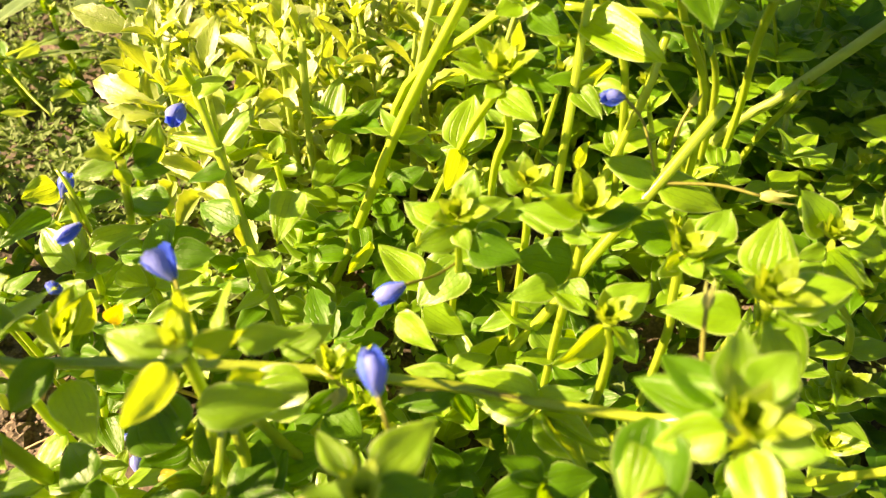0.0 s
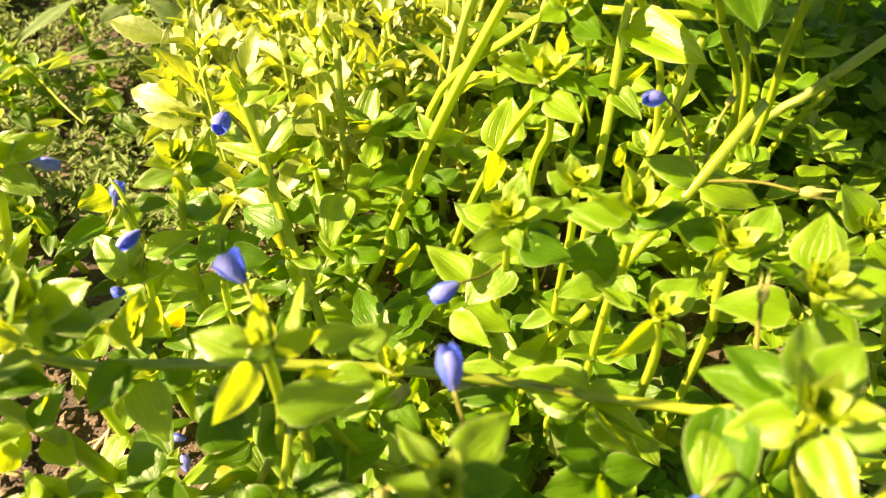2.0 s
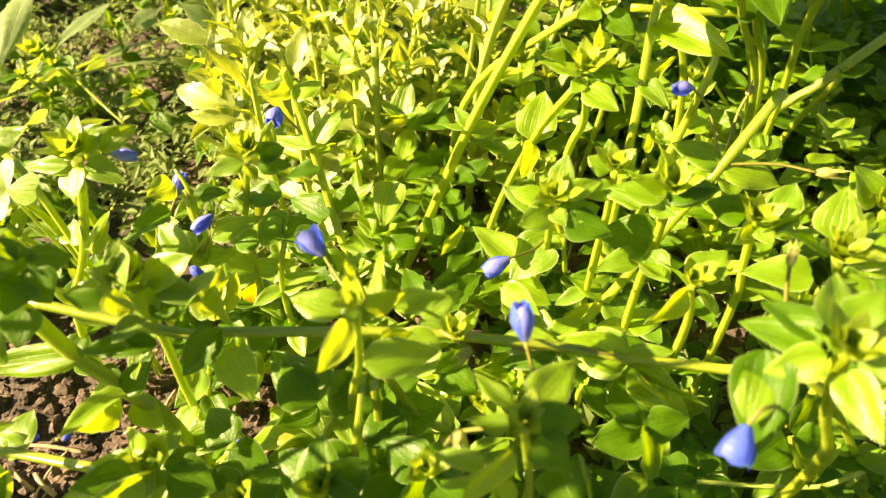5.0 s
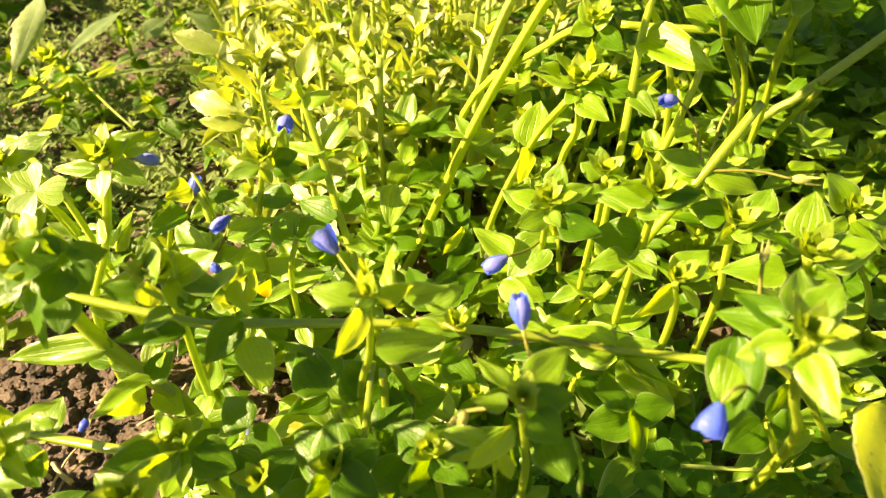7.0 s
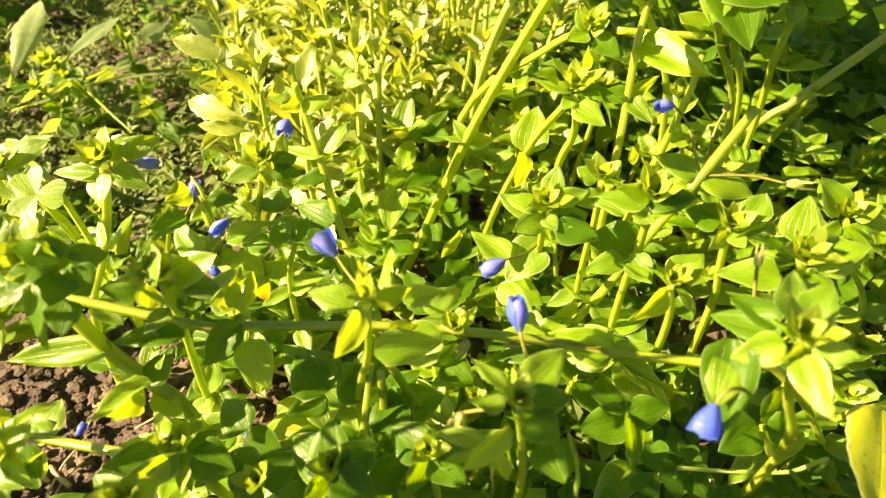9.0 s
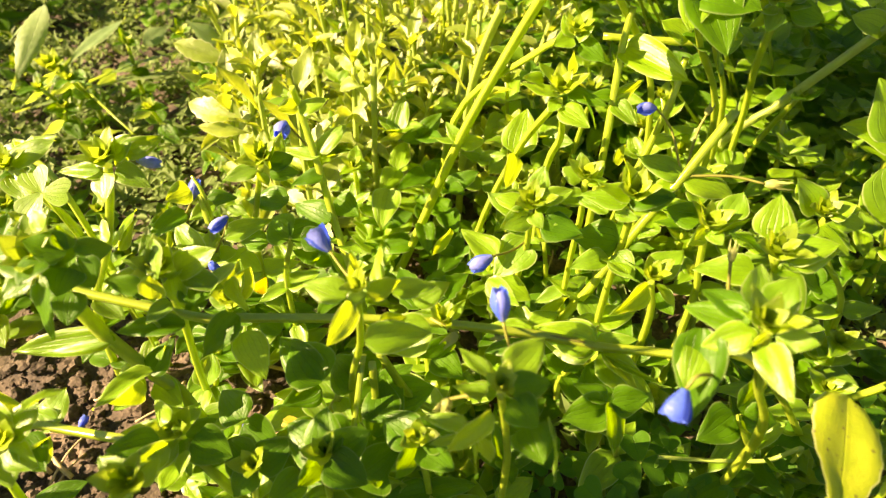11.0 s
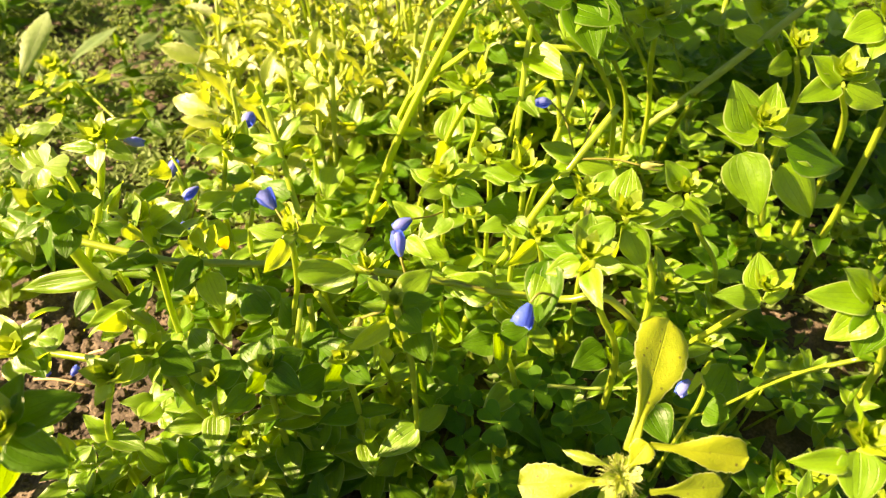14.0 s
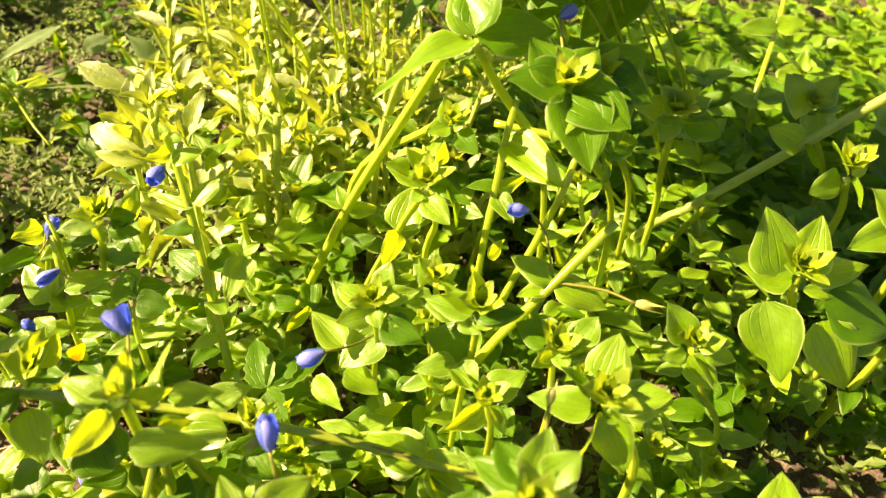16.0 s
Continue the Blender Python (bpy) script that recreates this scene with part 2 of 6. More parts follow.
def leaf_mesh(name, material, kind="ovate", fold=0.22, bend=0.25, twist=0.0, teeth=0, nu=6, nv=9, ripple=0.03, seed=0, pleat=0.0):
    rng = random.Random(seed)
    bm = bmesh.new()
    uvl = bm.loops.layers.uv.new("UVMap")
    ph = [rng.uniform(0, 6.28) for _ in range(3)]
    rows = []
    for j in range(nv + 1):
        v = j / nv
        hw = leaf_shape(v, kind)
        if teeth and 0 < j < nv:
            hw *= 1 + (teeth * (1 if j % 2 else -1))
        row = []
        ang = bend * v
        yc = math.sin(ang) / bend if abs(bend) > 1e-3 else v
        zc = -(1 - math.cos(ang)) / bend if abs(bend) > 1e-3 else 0.0
        for i in range(nu + 1):
            u = 2 * i / nu - 1
            x = u * hw
            z = fold * abs(u) ** 1.25 * hw * (1 - 0.55 * v) + ripple * math.sin(v * 9 + ph[0] + u * 2) * abs(u) * 0.5
            z -= 0.10 * hw * (abs(u) ** 4)
            z += pleat * math.cos(abs(u) * 9.4) * (1 - 0.7 * v) * min(1.0, v * 6)
            a = twist * v
            row.append(bm.verts.new((x * math.cos(a) - z * math.sin(a), yc, zc + x * math.sin(a) + z * math.cos(a))))
        rows.append(row)
    for j in range(nv):
        for i in range(nu):
            f = bm.faces.new((rows[j][i], rows[j][i + 1], rows[j + 1][i + 1], rows[j + 1][i]))
            f.smooth = True
            for lp, (a, b) in zip(f.loops, ((i, j), (i + 1, j), (i + 1, j + 1), (i, j + 1))):
                lp[uvl].uv = (a / nu, b / nv)
    me = bpy.data.meshes.new(name)
    bm.to_mesh(me)
    bm.free()
    me.materials.append(material)
    return me


def family(name, material, n, seed, **kw):
    rng = random.Random(seed)
    out = []
    for k in range(n):
        q = dict(kw)
        q["fold"] = kw.get("fold", 0.24) * rng.uniform(0.5, 1.6)
        q["bend"] = kw.get("bend", 0.3) * rng.uniform(0.2, 2.0)
        q["twist"] = rng.uniform(-0.35, 0.35)
        out.append(leaf_mesh(name, material, seed=seed * 31 + k, **q))
    return out


OVATE = family("ovate_leaf", LEAF, 14, 1, bend=0.22, fold=0.28, ripple=0.055, nu=12, pleat=0.008)
YOUNG = family("young_leaf", LEAF_YOUNG, 6, 12, ripple=0.05)
DEEP = family("ovate_leaf_shaded", LEAF_DEEP, 10, 2, bend=0.28, fold=0.28, ripple=0.055, nu=12, pleat=0.008)
YELLOW = family("ovate_leaf_yellow", LEAF_YELLOW, 2, 3, bend=0.5)
HAIRY = family("toothed_leaf", LEAF_HAIRY, 6, 4, kind="lance", teeth=0.07, nv=15, nu=4, bend=0.6, fold=0.45, ripple=0.05)
SOW = family("sow_leaf", LEAF_SOW, 4, 5, kind="lance", teeth=0.07, nv=22, nu=6, bend=0.15, fold=0.12)
CUT = family("cut_leaf", LEAF_DEEP, 3, 9, kind="ovate", teeth=0.09, nv=11, nu=6, bend=0.4, fold=0.3)
SPOON = [leaf_mesh("spoon_leaf", LEAF_ROSETTE, "spoon", 0.20, b, w, 0.03, 10, 22, 0.045, 60 + k) for k, (b, w) in enumerate(((0.15, 0.1), (0.3, -0.12), (0.22, 0.0)))]
TINY = family("tiny_leaf", LEAF_TINY, 4, 7, kind="narrow", nv=4, nu=2)
# Kind d picks the pimpernel leaf with shade in its colour.
KINDS = {"u": YOUNG, "o": OVATE, "d": DEEP, "y": YELLOW, "h": HAIRY, "w": SOW, "s": SPOON, "c": CUT}
UP = Vector((0, 0, 1))
PICK = random.Random(11)
MM = 0.001


def leaf_matrix(base, tip, width, normal):
    y = tip - base
    length = y.length
    y = y / length
    n = normal - y * normal.dot(y)
    if n.length < 1e-4:
        n = Vector((0.3, -0.8, 0.5)) - y * Vector((0.3, -0.8, 0.5)).dot(y)
    n.normalize()
    x = y.cross(n)
    m = Matrix((x * width, y * length, n * length)).transposed().to_4x4()
    m.translation = base
    return m


def put_leaf(parent, base, tip, width, normal=None, kind="o", name="leaf"):
    n = normal if normal is not None else Vector((0.0, -0.25, 1.0))
    return part(name, PICK.choice(KINDS[kind]), None, parent, m=leaf_matrix(base, tip, width, n))


SUNWARD, GLINT, AWAY = Vector((-0.56, -0.44, 0.75)), Vector((-0.08, -0.70, 0.70)), Vector((0.66, -0.67, 0.27))


def L(s, bx, by, bz, tx, ty, tz, w, roll=0, kind="o", face=None):
    """One leaf in millimetres: base, tip, width; roll turns its face about its length, face gives the way that it faces."""
    b, t = Vector((bx, by, bz)) * MM, Vector((tx, ty, tz)) * MM
    n = Vector((0.0, -0.60, 1.0)) - Vector((tx - bx, ty - by, 0)).normalized() * 0.35
    lean = TILTS.uniform(-0.50, 0.20)
    if (t - b).length < 0.0135 and TILTS.random() < 0.35:
        lean = TILTS.uniform(1.3, 2.2)
    n = face or n + Vector((lean, 0, 0))
    if roll:
        n = Matrix.Rotation(radians(roll), 3, (t - b).normalized()) @ n
    return put_leaf(s, b, t, w * MM, n, kind)


def smooth_path(pts, per=5):
    pts = [Vector(p) for p in pts]
    if len(pts) == 2:
        a, b = pts
        side = (b - a).cross(UP)
        bow = UP.cross(side).normalized() * (b - a).length * 0.02 if side.length > 1e-6 else Vector()
        return [a.lerp(b, k / per) + bow * math.sin(math.pi * k / per) for k in range(per + 1)]
    ext = [pts[0] * 2 - pts[1]] + pts + [pts[-1] * 2 - pts[-2]]
    out = []
    for i in range(1, len(ext) - 2):
        p0, p1, p2, p3 = ext[i - 1:i + 3]
        for k in range(per):
            u = k / per
            out.append(0.5 * (2 * p1 + (p2 - p0) * u + (2 * p0 - 5 * p1 + 4 * p2 - p3) * u * u + (3 * p1 - p0 - 3 * p2 + p3) * u ** 3))
    out.append(pts[-1])
    return out


def tube(bm, pts, r0, r1, sides=12, square=0.17, cap=True):
    """A tapering tube, four-angled when square is above 0."""
    rings = []
    ref = None
    for k, p in enumerate(pts):
        d = (pts[min(k + 1, len(pts) - 1)] - pts[max(k - 1, 0)]).normalized()
        ref = ref if ref is not None else d.orthogonal()
        x = (ref - d * ref.dot(d)).normalized()
        ref = x
        y = d.cross(x)
        r = r0 + (r1 - r0) * k / (len(pts) - 1)
        ring = []
        for i in range(sides):
            a = 2 * math.pi * i / sides
            q = r * (1 + square * math.cos(4 * a)) if square else r
            ring.append(bm.verts.new(p + (x * math.cos(a) + y * math.sin(a)) * q))
        rings.append(ring)
    for a, b in zip(rings, rings[1:]):
        for i in range(sides):
            bm.faces.new((a[i], a[(i + 1) % sides], b[(i + 1) % sides], b[i])).smooth = True
    if cap:
        bm.faces.new(rings[0][::-1])
        bm.faces.new(rings[-1])


DRESS = random.Random(17)
TILTS = random.Random(23)


def stem(s, r0, r1, *mm, material=None, name="stem", label="", pairs=None):
    """A stem through points given in millimetres, radii in millimetres. pairs: the length of the leaves that it bears."""
    pts = [Vector(mm[i:i + 3]) * MM for i in range(0, len(mm), 3)]
    bm = bmesh.new()
    path = smooth_path(pts)
    tube(bm, path, r0 * 0.84 * MM, r1 * 0.84 * MM)
    if pairs:
        run, turn = 0.0, DRESS.uniform(0, 3)
        for p, q in zip(path, path[1:]):
            run += (q - p).length
            if run < 0.011 or q.z < 0.012 or q.z > 0.055:
                continue
            run = 0.0
            turn += 1.57
            # Lower pairs draw at random on the shade-dark leaf colour.
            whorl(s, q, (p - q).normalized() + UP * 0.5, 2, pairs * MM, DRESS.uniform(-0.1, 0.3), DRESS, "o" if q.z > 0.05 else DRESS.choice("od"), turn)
    return part(name, bm, material or STEM, s, label)


def frame_of(axis):
    z = Vector(axis).normalized()
    x = z.orthogonal().normalized()
    return Matrix((x, z.cross(x), z)).transposed()


def petal_mesh(name, material, spread, seed):
    """One petal of a closed or half open bell about +z, a unit long."""
    rng = random.Random(seed)
    bm = bmesh.new()
    rows = []
    nu, nv = 5, 7
    for j in range(nv + 1):
        v = j / nv
        r = 0.13 + 0.30 * math.sin(min(1.0, v * 1.15) * math.pi * 0.62) + spread * v * v
        if spread < 0.05:
            r *= 1 - 0.30 * (max(0, v - 0.45) / 0.55) ** 1.5
        half = radians(56) * (1 - 0.35 * (max(0, v - 0.75) / 0.25) ** 2)
        row = []
        for i in range(nu + 1):
            u = 2 * i / nu - 1
            a = u * half + 0.25 * v
            rr = r * (1 + 0.06 * u + 0.03 * math.sin(5 * v + 3 * u + rng.random()))
            z = v * (1 - 0.10 * abs(u) ** 2 * v) + 0.02 * math.sin(u * 7) * v
            row.append(bm.verts.new((rr * math.cos(a), rr * math.sin(a), z)))
        rows.append(row)
    for j in range(nv):
        for i in range(nu):
            bm.faces.new((rows[j][i], rows[j][i + 1], rows[j + 1][i + 1], rows[j + 1][i])).smooth = True
    me = bpy.data.meshes.new(name)
    bm.to_mesh(me)
    bm.free()
    me.materials.append(material)
    return me


PETALS = {"shut": [petal_mesh("petal", PETAL, 0.0, 1), petal_mesh("petal", PETAL_PALE, 0.02, 2)],
          "half": [petal_mesh("petal", PETAL, 0.14, 3), petal_mesh("petal", PETAL_PALE, 0.20, 4)],
          "bell": [petal_mesh("petal", PETAL, 0.10, 7), petal_mesh("petal", PETAL, 0.12, 8)],
          "pale": [petal_mesh("petal", PETAL_PALE, 0.0, 5), petal_mesh("petal", PETAL_PALE, 0.03, 6)]}


def flower(s, kind, size, bx, by, bz, tx, ty, tz, *stalk):
    """A closed or half open blue flower: calyx foot and tip in millimetres, then points of its stalk from the stem."""
    b, t = Vector((bx, by, bz)) * MM, Vector((tx, ty, tz)) * MM
    ax = (t - b).normalized()
    f = frame_of(ax)
    bm = bmesh.new()
    for k in range(5):
        a = 2 * math.pi * k / 5 + 0.3
        out = f @ Vector((math.cos(a), math.sin(a), 0))
        side = ax.cross(out)
        p = [b, b + out * size * 0.16 * MM + ax * size * 0.18 * MM, b + out * size * 0.30 * MM + ax * size * 0.62 * MM]
        w = size * 0.10 * MM
        vs = [bm.verts.new(q) for q in (p[0], p[1] - side * w, p[2], p[1] + side * w, p[1] + out * w * 0.6)]
        bm.faces.new((vs[0], vs[1], vs[4]))
        bm.faces.new((vs[1], vs[2], vs[4]))
        bm.faces.new((vs[2], vs[3], vs[4]))
        bm.faces.new((vs[3], vs[0], vs[4]))
    fl = part("flower", bm, SEPAL, s, "blue pimpernel flower with green sepals")
    m = f.to_4x4() @ Matrix.Diagonal((size * MM, size * MM, (t - b).length, 1))
    m.translation = b + ax * 0.04 * size * MM
    for k in range(5):
        part("petal", PETALS[kind][k % 2], None, fl, m=m @ pose(0, 0, 0, 0, 0, 72 * k + PICK.uniform(-8, 8)))
    if stalk:
        pts = [Vector(stalk[i:i + 3]) * MM for i in range(0, len(stalk), 3)] + [b]
        bm = bmesh.new()
        tube(bm, smooth_path(pts), 0.34 * MM, 0.30 * MM, 6, 0.0)
        part("stalk", bm, STALK_RED, fl)
    return fl


def bud(s, size, bx, by, bz, tx, ty, tz, *stalk):
    """A pale closed calyx with pointed sepals on a thin stalk."""
    b, t = Vector((bx, by, bz)) * MM, Vector((tx, ty, tz)) * MM
    f = frame_of(t - b)
    ln = (t - b).length
    bm = bmesh.new()
    rings = []
    for j in range(7):
        v = j / 6
        r = size * MM * (0.14 + 0.34 * math.sin(math.pi * min(1, v * 0.86 + 0.08)))
        rings.append([bm.verts.new(b + f @ Vector((r * math.cos(a), r * math.sin(a), v * ln * 0.62))) for a in (2 * math.pi * i / 10 for i in range(10))])
    for p, q in zip(rings, rings[1:]):
        for i in range(10):
            bm.faces.new((p[i], p[(i + 1) % 10], q[(i + 1) % 10], q[i])).smooth = True
    bm.faces.new(rings[0][::-1])
    bm.faces.new(rings[-1])
    for i in range(5):
        a = 2 * math.pi * i / 5
        o, sd = f @ Vector((math.cos(a), math.sin(a), 0)), f @ Vector((-math.sin(a), math.cos(a), 0))
        ax = f @ Vector((0, 0, 1))
        w = size * 0.16 * MM
        q = [b + o * size * 0.42 * MM + ax * ln * 0.25, b + o * size * 0.50 * MM - sd * w + ax * ln * 0.5, b + o * size * 0.50 * MM + sd * w + ax * ln * 0.5, b + o * size * 0.55 * MM + ax * ln]
        vs = [bm.verts.new(p) for p in q]
        bm.faces.new((vs[0], vs[1], vs[2]))
        bm.faces.new((vs[1], vs[3], vs[2]))
    o = part("seed_bud", bm, BUD, s, "pale dry seed bud with pointed sepals")
    if stalk:
        pts = [Vector(stalk[i:i + 3]) * MM for i in range(0, len(stalk), 3)] + [b]
        bm = bmesh.new()
        tube(bm, smooth_path(pts), 0.42 * MM, 0.36 * MM, 6, 0.0)
        part("stalk", bm, STALK_RED, o)
    return o


def tuft(s, cx, cy, cz, size, n=5, ax=0.0, ay=-0.2, kind="u", turn=0.0):
    """The young upright leaves in the heart of a shoot tip."""
    c = Vector((cx, cy, cz)) * MM
    f = frame_of((ax, ay, 1))
    n += 3
    size *= 0.9
    for k in range(n):
        a = turn + k * 2.4
        ring = 0.20 + 0.80 * k / n
        out = Vector((math.cos(a), math.sin(a), 0))
        d = f @ (out * (0.20 + 0.48 * ring) + Vector((0, 0, 1.15 - 0.5 * ring)))
        tip = c + d.normalized() * size * MM * (0.45 + 0.55 * ring)
        put_leaf(s, c + f @ out * size * 0.04 * MM, tip, size * MM * (0.36 + 0.26 * ring), f @ (Vector((0, 0, 1)) - out * 0.7), kind, "young_leaf")


def whorl(s, c, axis, n, length, rise, rng, kind="o", turn=None, ratio=0.58):
    f = frame_of(axis)
    a0 = rng.uniform(0, 6.28) if turn is None else turn
    for k in range(n):
        a = a0 + 2 * math.pi * k / n + rng.uniform(-0.25, 0.25)
        out = f @ Vector((math.cos(a), math.sin(a), 0))
        e = rise + rng.uniform(-0.25, 0.25)
        d = out * math.cos(e) + Vector(axis).normalized() * math.sin(e)
        ln = length * rng.uniform(0.75, 1.15)
        nrm = Vector(axis).normalized() * math.cos(e) - out * math.sin(e)
        nrm += Vector((rng.uniform(-0.3, 0.3), rng.uniform(-0.3, 0.3), 0))
        put_leaf(s, Vector(c), Vector(c) + d * ln, ln * ratio * rng.uniform(0.85, 1.15), nrm, kind)


def pimpernel(base, top, length, rng, levels=4, kinds="od", sway=None, label="green pimpernel shoot with paired oval leaves", group="low pimpernel shoots", foot=0.30, girth=1.0):
    """A whole shoot: stem, crossed leaf pairs, a young tip."""
    base, top = Vector(base), Vector(top)
    s = thing("pimpernel_shoot", base, label, "wild plant", group)
    mid = Vector(sway) if sway else base.lerp(top, 0.5) + Vector((rng.uniform(-1, 1), rng.uniform(-1, 1), 0)) * (top - base).length * 0.08
    path = smooth_path([base - UP * 0.004, mid, top], 4)
    bm = bmesh.new()
    tube(bm, path, 0.0012 * girth, 0.0008 * girth)
    part("stem", bm, STEM, s)
    for k in range(levels):
        u = foot + (1 - foot) * k / max(1, levels - 1)
        p = path[min(len(path) - 1, int(u * (len(path) - 1)))]
        q = path[max(0, min(len(path) - 1, int(u * (len(path) - 1))) - 1)]
        ax = (p - q).normalized() if (p - q).length > 0 else UP
        last = k == levels - 1
        # Lower pairs take the last kind, often the leaf colour darkened for shade.
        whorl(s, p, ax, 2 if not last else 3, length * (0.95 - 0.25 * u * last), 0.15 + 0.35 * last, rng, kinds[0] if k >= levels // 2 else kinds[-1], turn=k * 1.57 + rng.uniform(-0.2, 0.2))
    tuft(s, *(top / MM), length / MM * 0.55, 4, turn=rng.uniform(0, 6))
    return s


def rosette_heart(s, x, y, z):
    """The bristly heart of the rosette and its short stem."""
    c = Vector((x, y, z)) * MM
    rng = random.Random(8)
    bm = bmesh.new()
    tube(bm, smooth_path([Vector((c.x + 0.003, c.y + 0.006, -0.003)), Vector((c.x + 0.001, c.y + 0.003, 0.05)), c]), 0.0022, 0.0028, 8, 0.0)
    part("stem", bm, STEM_PALE, s)
    bm = bmesh.new()
    for k in range(170):
        d = Vector((rng.gauss(0, 1), rng.gauss(0, 1), rng.gauss(0.6, 0.8))).normalized()
        p = c + d * 0.0030
        tube(bm, [p, p + d * 0.0012, p + d * 0.0024 + Vector((0, 0, -0.0003))], 0.00012, 0.00004, 4, 0.0)
    part("hairs", bm, BUD, s, "pale bristly hairs round the heart")
    for k in range(8):
        a = k * 2.4
        d = Vector((math.cos(a) * 0.7, math.sin(a) * 0.7, 0.9))
        put_leaf(s, c, c + d * 0.0052, 0.0026, Vector((-math.cos(a), -math.sin(a), 0.7)), "h", "young_leaf")


class Joined:
    """Leaves and stems of plants that nobody could count, joined into one mesh."""

    def __init__(self):
        self.co, self.uv, self.faces, self.n = [], [], [], 0

    def leaf(self, me, m):
        co = np.empty(len(me.vertices) * 3)
        me.vertices.foreach_get("co", co)
        mm = np.array(m)
        self.co.append(co.reshape(-1, 3) @ mm[:3, :3].T + mm[:3, 3])
        idx = np.empty(len(me.loops), dtype=np.int64)
        me.loops.foreach_get("vertex_index", idx)
        uv = np.empty(len(me.loops) * 2)
        me.uv_layers[0].data.foreach_get("uv", uv)
        self.faces.append(idx.reshape(-1, 4) + self.n)
        self.uv.append(uv)
        self.n += len(me.vertices)

    def shoot(self, base, top, length, rng, family, levels=4):
        base, top = Vector(base), Vector(top)
        turn = rng.uniform(0, 6.28)
        for k in range(levels):
            u = 0.25 + 0.75 * k / (levels - 1)
            p = base.lerp(top, u)
            turn += 1.57
            n = 2 if k < levels - 1 else 4
            for j in range(n):
                a = turn + j * 2 * math.pi / n + rng.uniform(-0.25, 0.25)
                e = rng.uniform(-0.1, 0.4) + 0.4 * (k == levels - 1)
                out = Vector((math.cos(a), math.sin(a), 0))
                d = out * math.cos(e) + UP * math.sin(e)
                ln = length * rng.uniform(0.7, 1.15) * (0.8 if k == levels - 1 else 1)
                nrm = UP * math.cos(e) - out * math.sin(e) + Vector((rng.uniform(-0.3, 0.3), rng.uniform(-0.5, 0.1), 0))
                self.leaf(rng.choice(family), leaf_matrix(p, p + d * ln, ln * 0.6, nrm))

    def done(self, name, label, material, category="wild plants"):
        me = bpy.data.meshes.new(name)
        me.from_pydata(np.concatenate(self.co), [], np.concatenate(self.faces).tolist())
        layer = me.uv_layers.new(name="UVMap")
        layer.data.foreach_set("uv", np.concatenate(self.uv))
        me.polygons.foreach_set("use_smooth", [True] * len(me.polygons))
        me.materials.append(material)
        return tagged(new(name, me), label, category, kind="stuff")

# ---- the tall plants ----

s = thing("pimpernel_shoot", (-0.0365, 0.0500, 0.0), "yellow-green pimpernel shoot with oval leaf pairs", "wild plant", "tall pimpernel shoots")
L(s, -36.9, 49.5, 115.3, -36.6, 58.2, 118.2, 5.2, face=AWAY)
L(s, -38.4, 48.5, 114.7, -46.9, 51.6, 117.2, 6.4)
L(s, -34.3, 49.3, 114.7, -27.5, 51.8, 115.0, 5.8, face=AWAY)
L(s, -32.8, 54.7, 111.2, -33.8, 63.6, 114.4, 4.3, face=SUNWARD)
L(s, -30.1, 53.3, 109.8, -20.7, 55.5, 110.1, 4.8, face=SUNWARD)
L(s, -37.1, 46.3, 115.4, -39.9, 37.2, 113.8, 6.3, face=AWAY)
L(s, -35.6, 45.4, 104.6, -21.8, 47.7, 104.3, 6.9)
L(s, -38.2, 47.9, 114.2, -34.2, 49.9, 114.3, 2.7)
L(s, -36.1, 49.6, 115.2, -35.0, 54.4, 116.6, 1.9)
L(s, -33.4, 51.8, 101.5, -27.3, 53.1, 101.4, 5.2, face=AWAY)
tuft(s, -36.0, 49.4, 116.3, 6.0, 3, 0.00, -0.20, turn=3.5)
stem(s, 1.00, 1.10, -36.5, 50.3, 114.6, -37.9, 51.2, 95.5, -42.8, 53.6, 68.2, -44.3, 59.6, -3.0, pairs=12.5)
flower(s, "half", 4.9, -44.7, 68.4, 106.3, -48.3, 71.8, 109.3, -36.0, 52.5, 112.0, -40.5, 60.3, 108.5)

s = thing("pimpernel_shoot", (-0.0285, 0.0614, 0.0), "yellow-green pimpernel shoot with oval leaf pairs", "wild plant", "tall pimpernel shoots")
stem(s, 1.10, 1.25, -109.0, 66.3, 99.0, -75.3, 59.3, 95.4, -66.6, 60.3, 93.5, -29.0, 62.3, 88.6, 2.8, 62.2, 81.9, 17.4, 61.1, 78.1, 37.1, 57.4, 78.9, 56.3, 52.2, 78.2, 105.8, 48.0, -3.0, pairs=12.5)
L(s, -22.5, 54.8, 94.0, -37.6, 54.3, 92.0, 9.9)
L(s, -26.3, 58.5, 100.0, -18.2, 61.3, 103.5, 5.8)
L(s, 2.3, 66.8, 77.9, -8.1, 68.3, 78.7, 4.7)
L(s, 1.8, 68.9, 77.1, 10.1, 70.8, 79.5, 5.2)
L(s, 17.4, 61.2, 78.2, 2.6, 64.3, 82.7, 8.7)
L(s, 18.3, 63.0, 77.1, 27.5, 61.1, 80.9, 4.4)
L(s, 18.0, 59.3, 76.5, 31.4, 52.0, 70.0, 9.5)
L(s, 17.7, 61.6, 70.5, 27.9, 50.6, 60.6, 13.6, 0, "d")
L(s, 2.3, 63.9, 78.0, -10.4, 61.6, 75.6, 6.6, 0, "d")
L(s, -17.5, 61.9, 81.6, -26.2, 58.1, 76.7, 7.5, 0, "d")
L(s, -18.8, 62.4, 88.8, -14.4, 64.0, 93.6, 3.1)
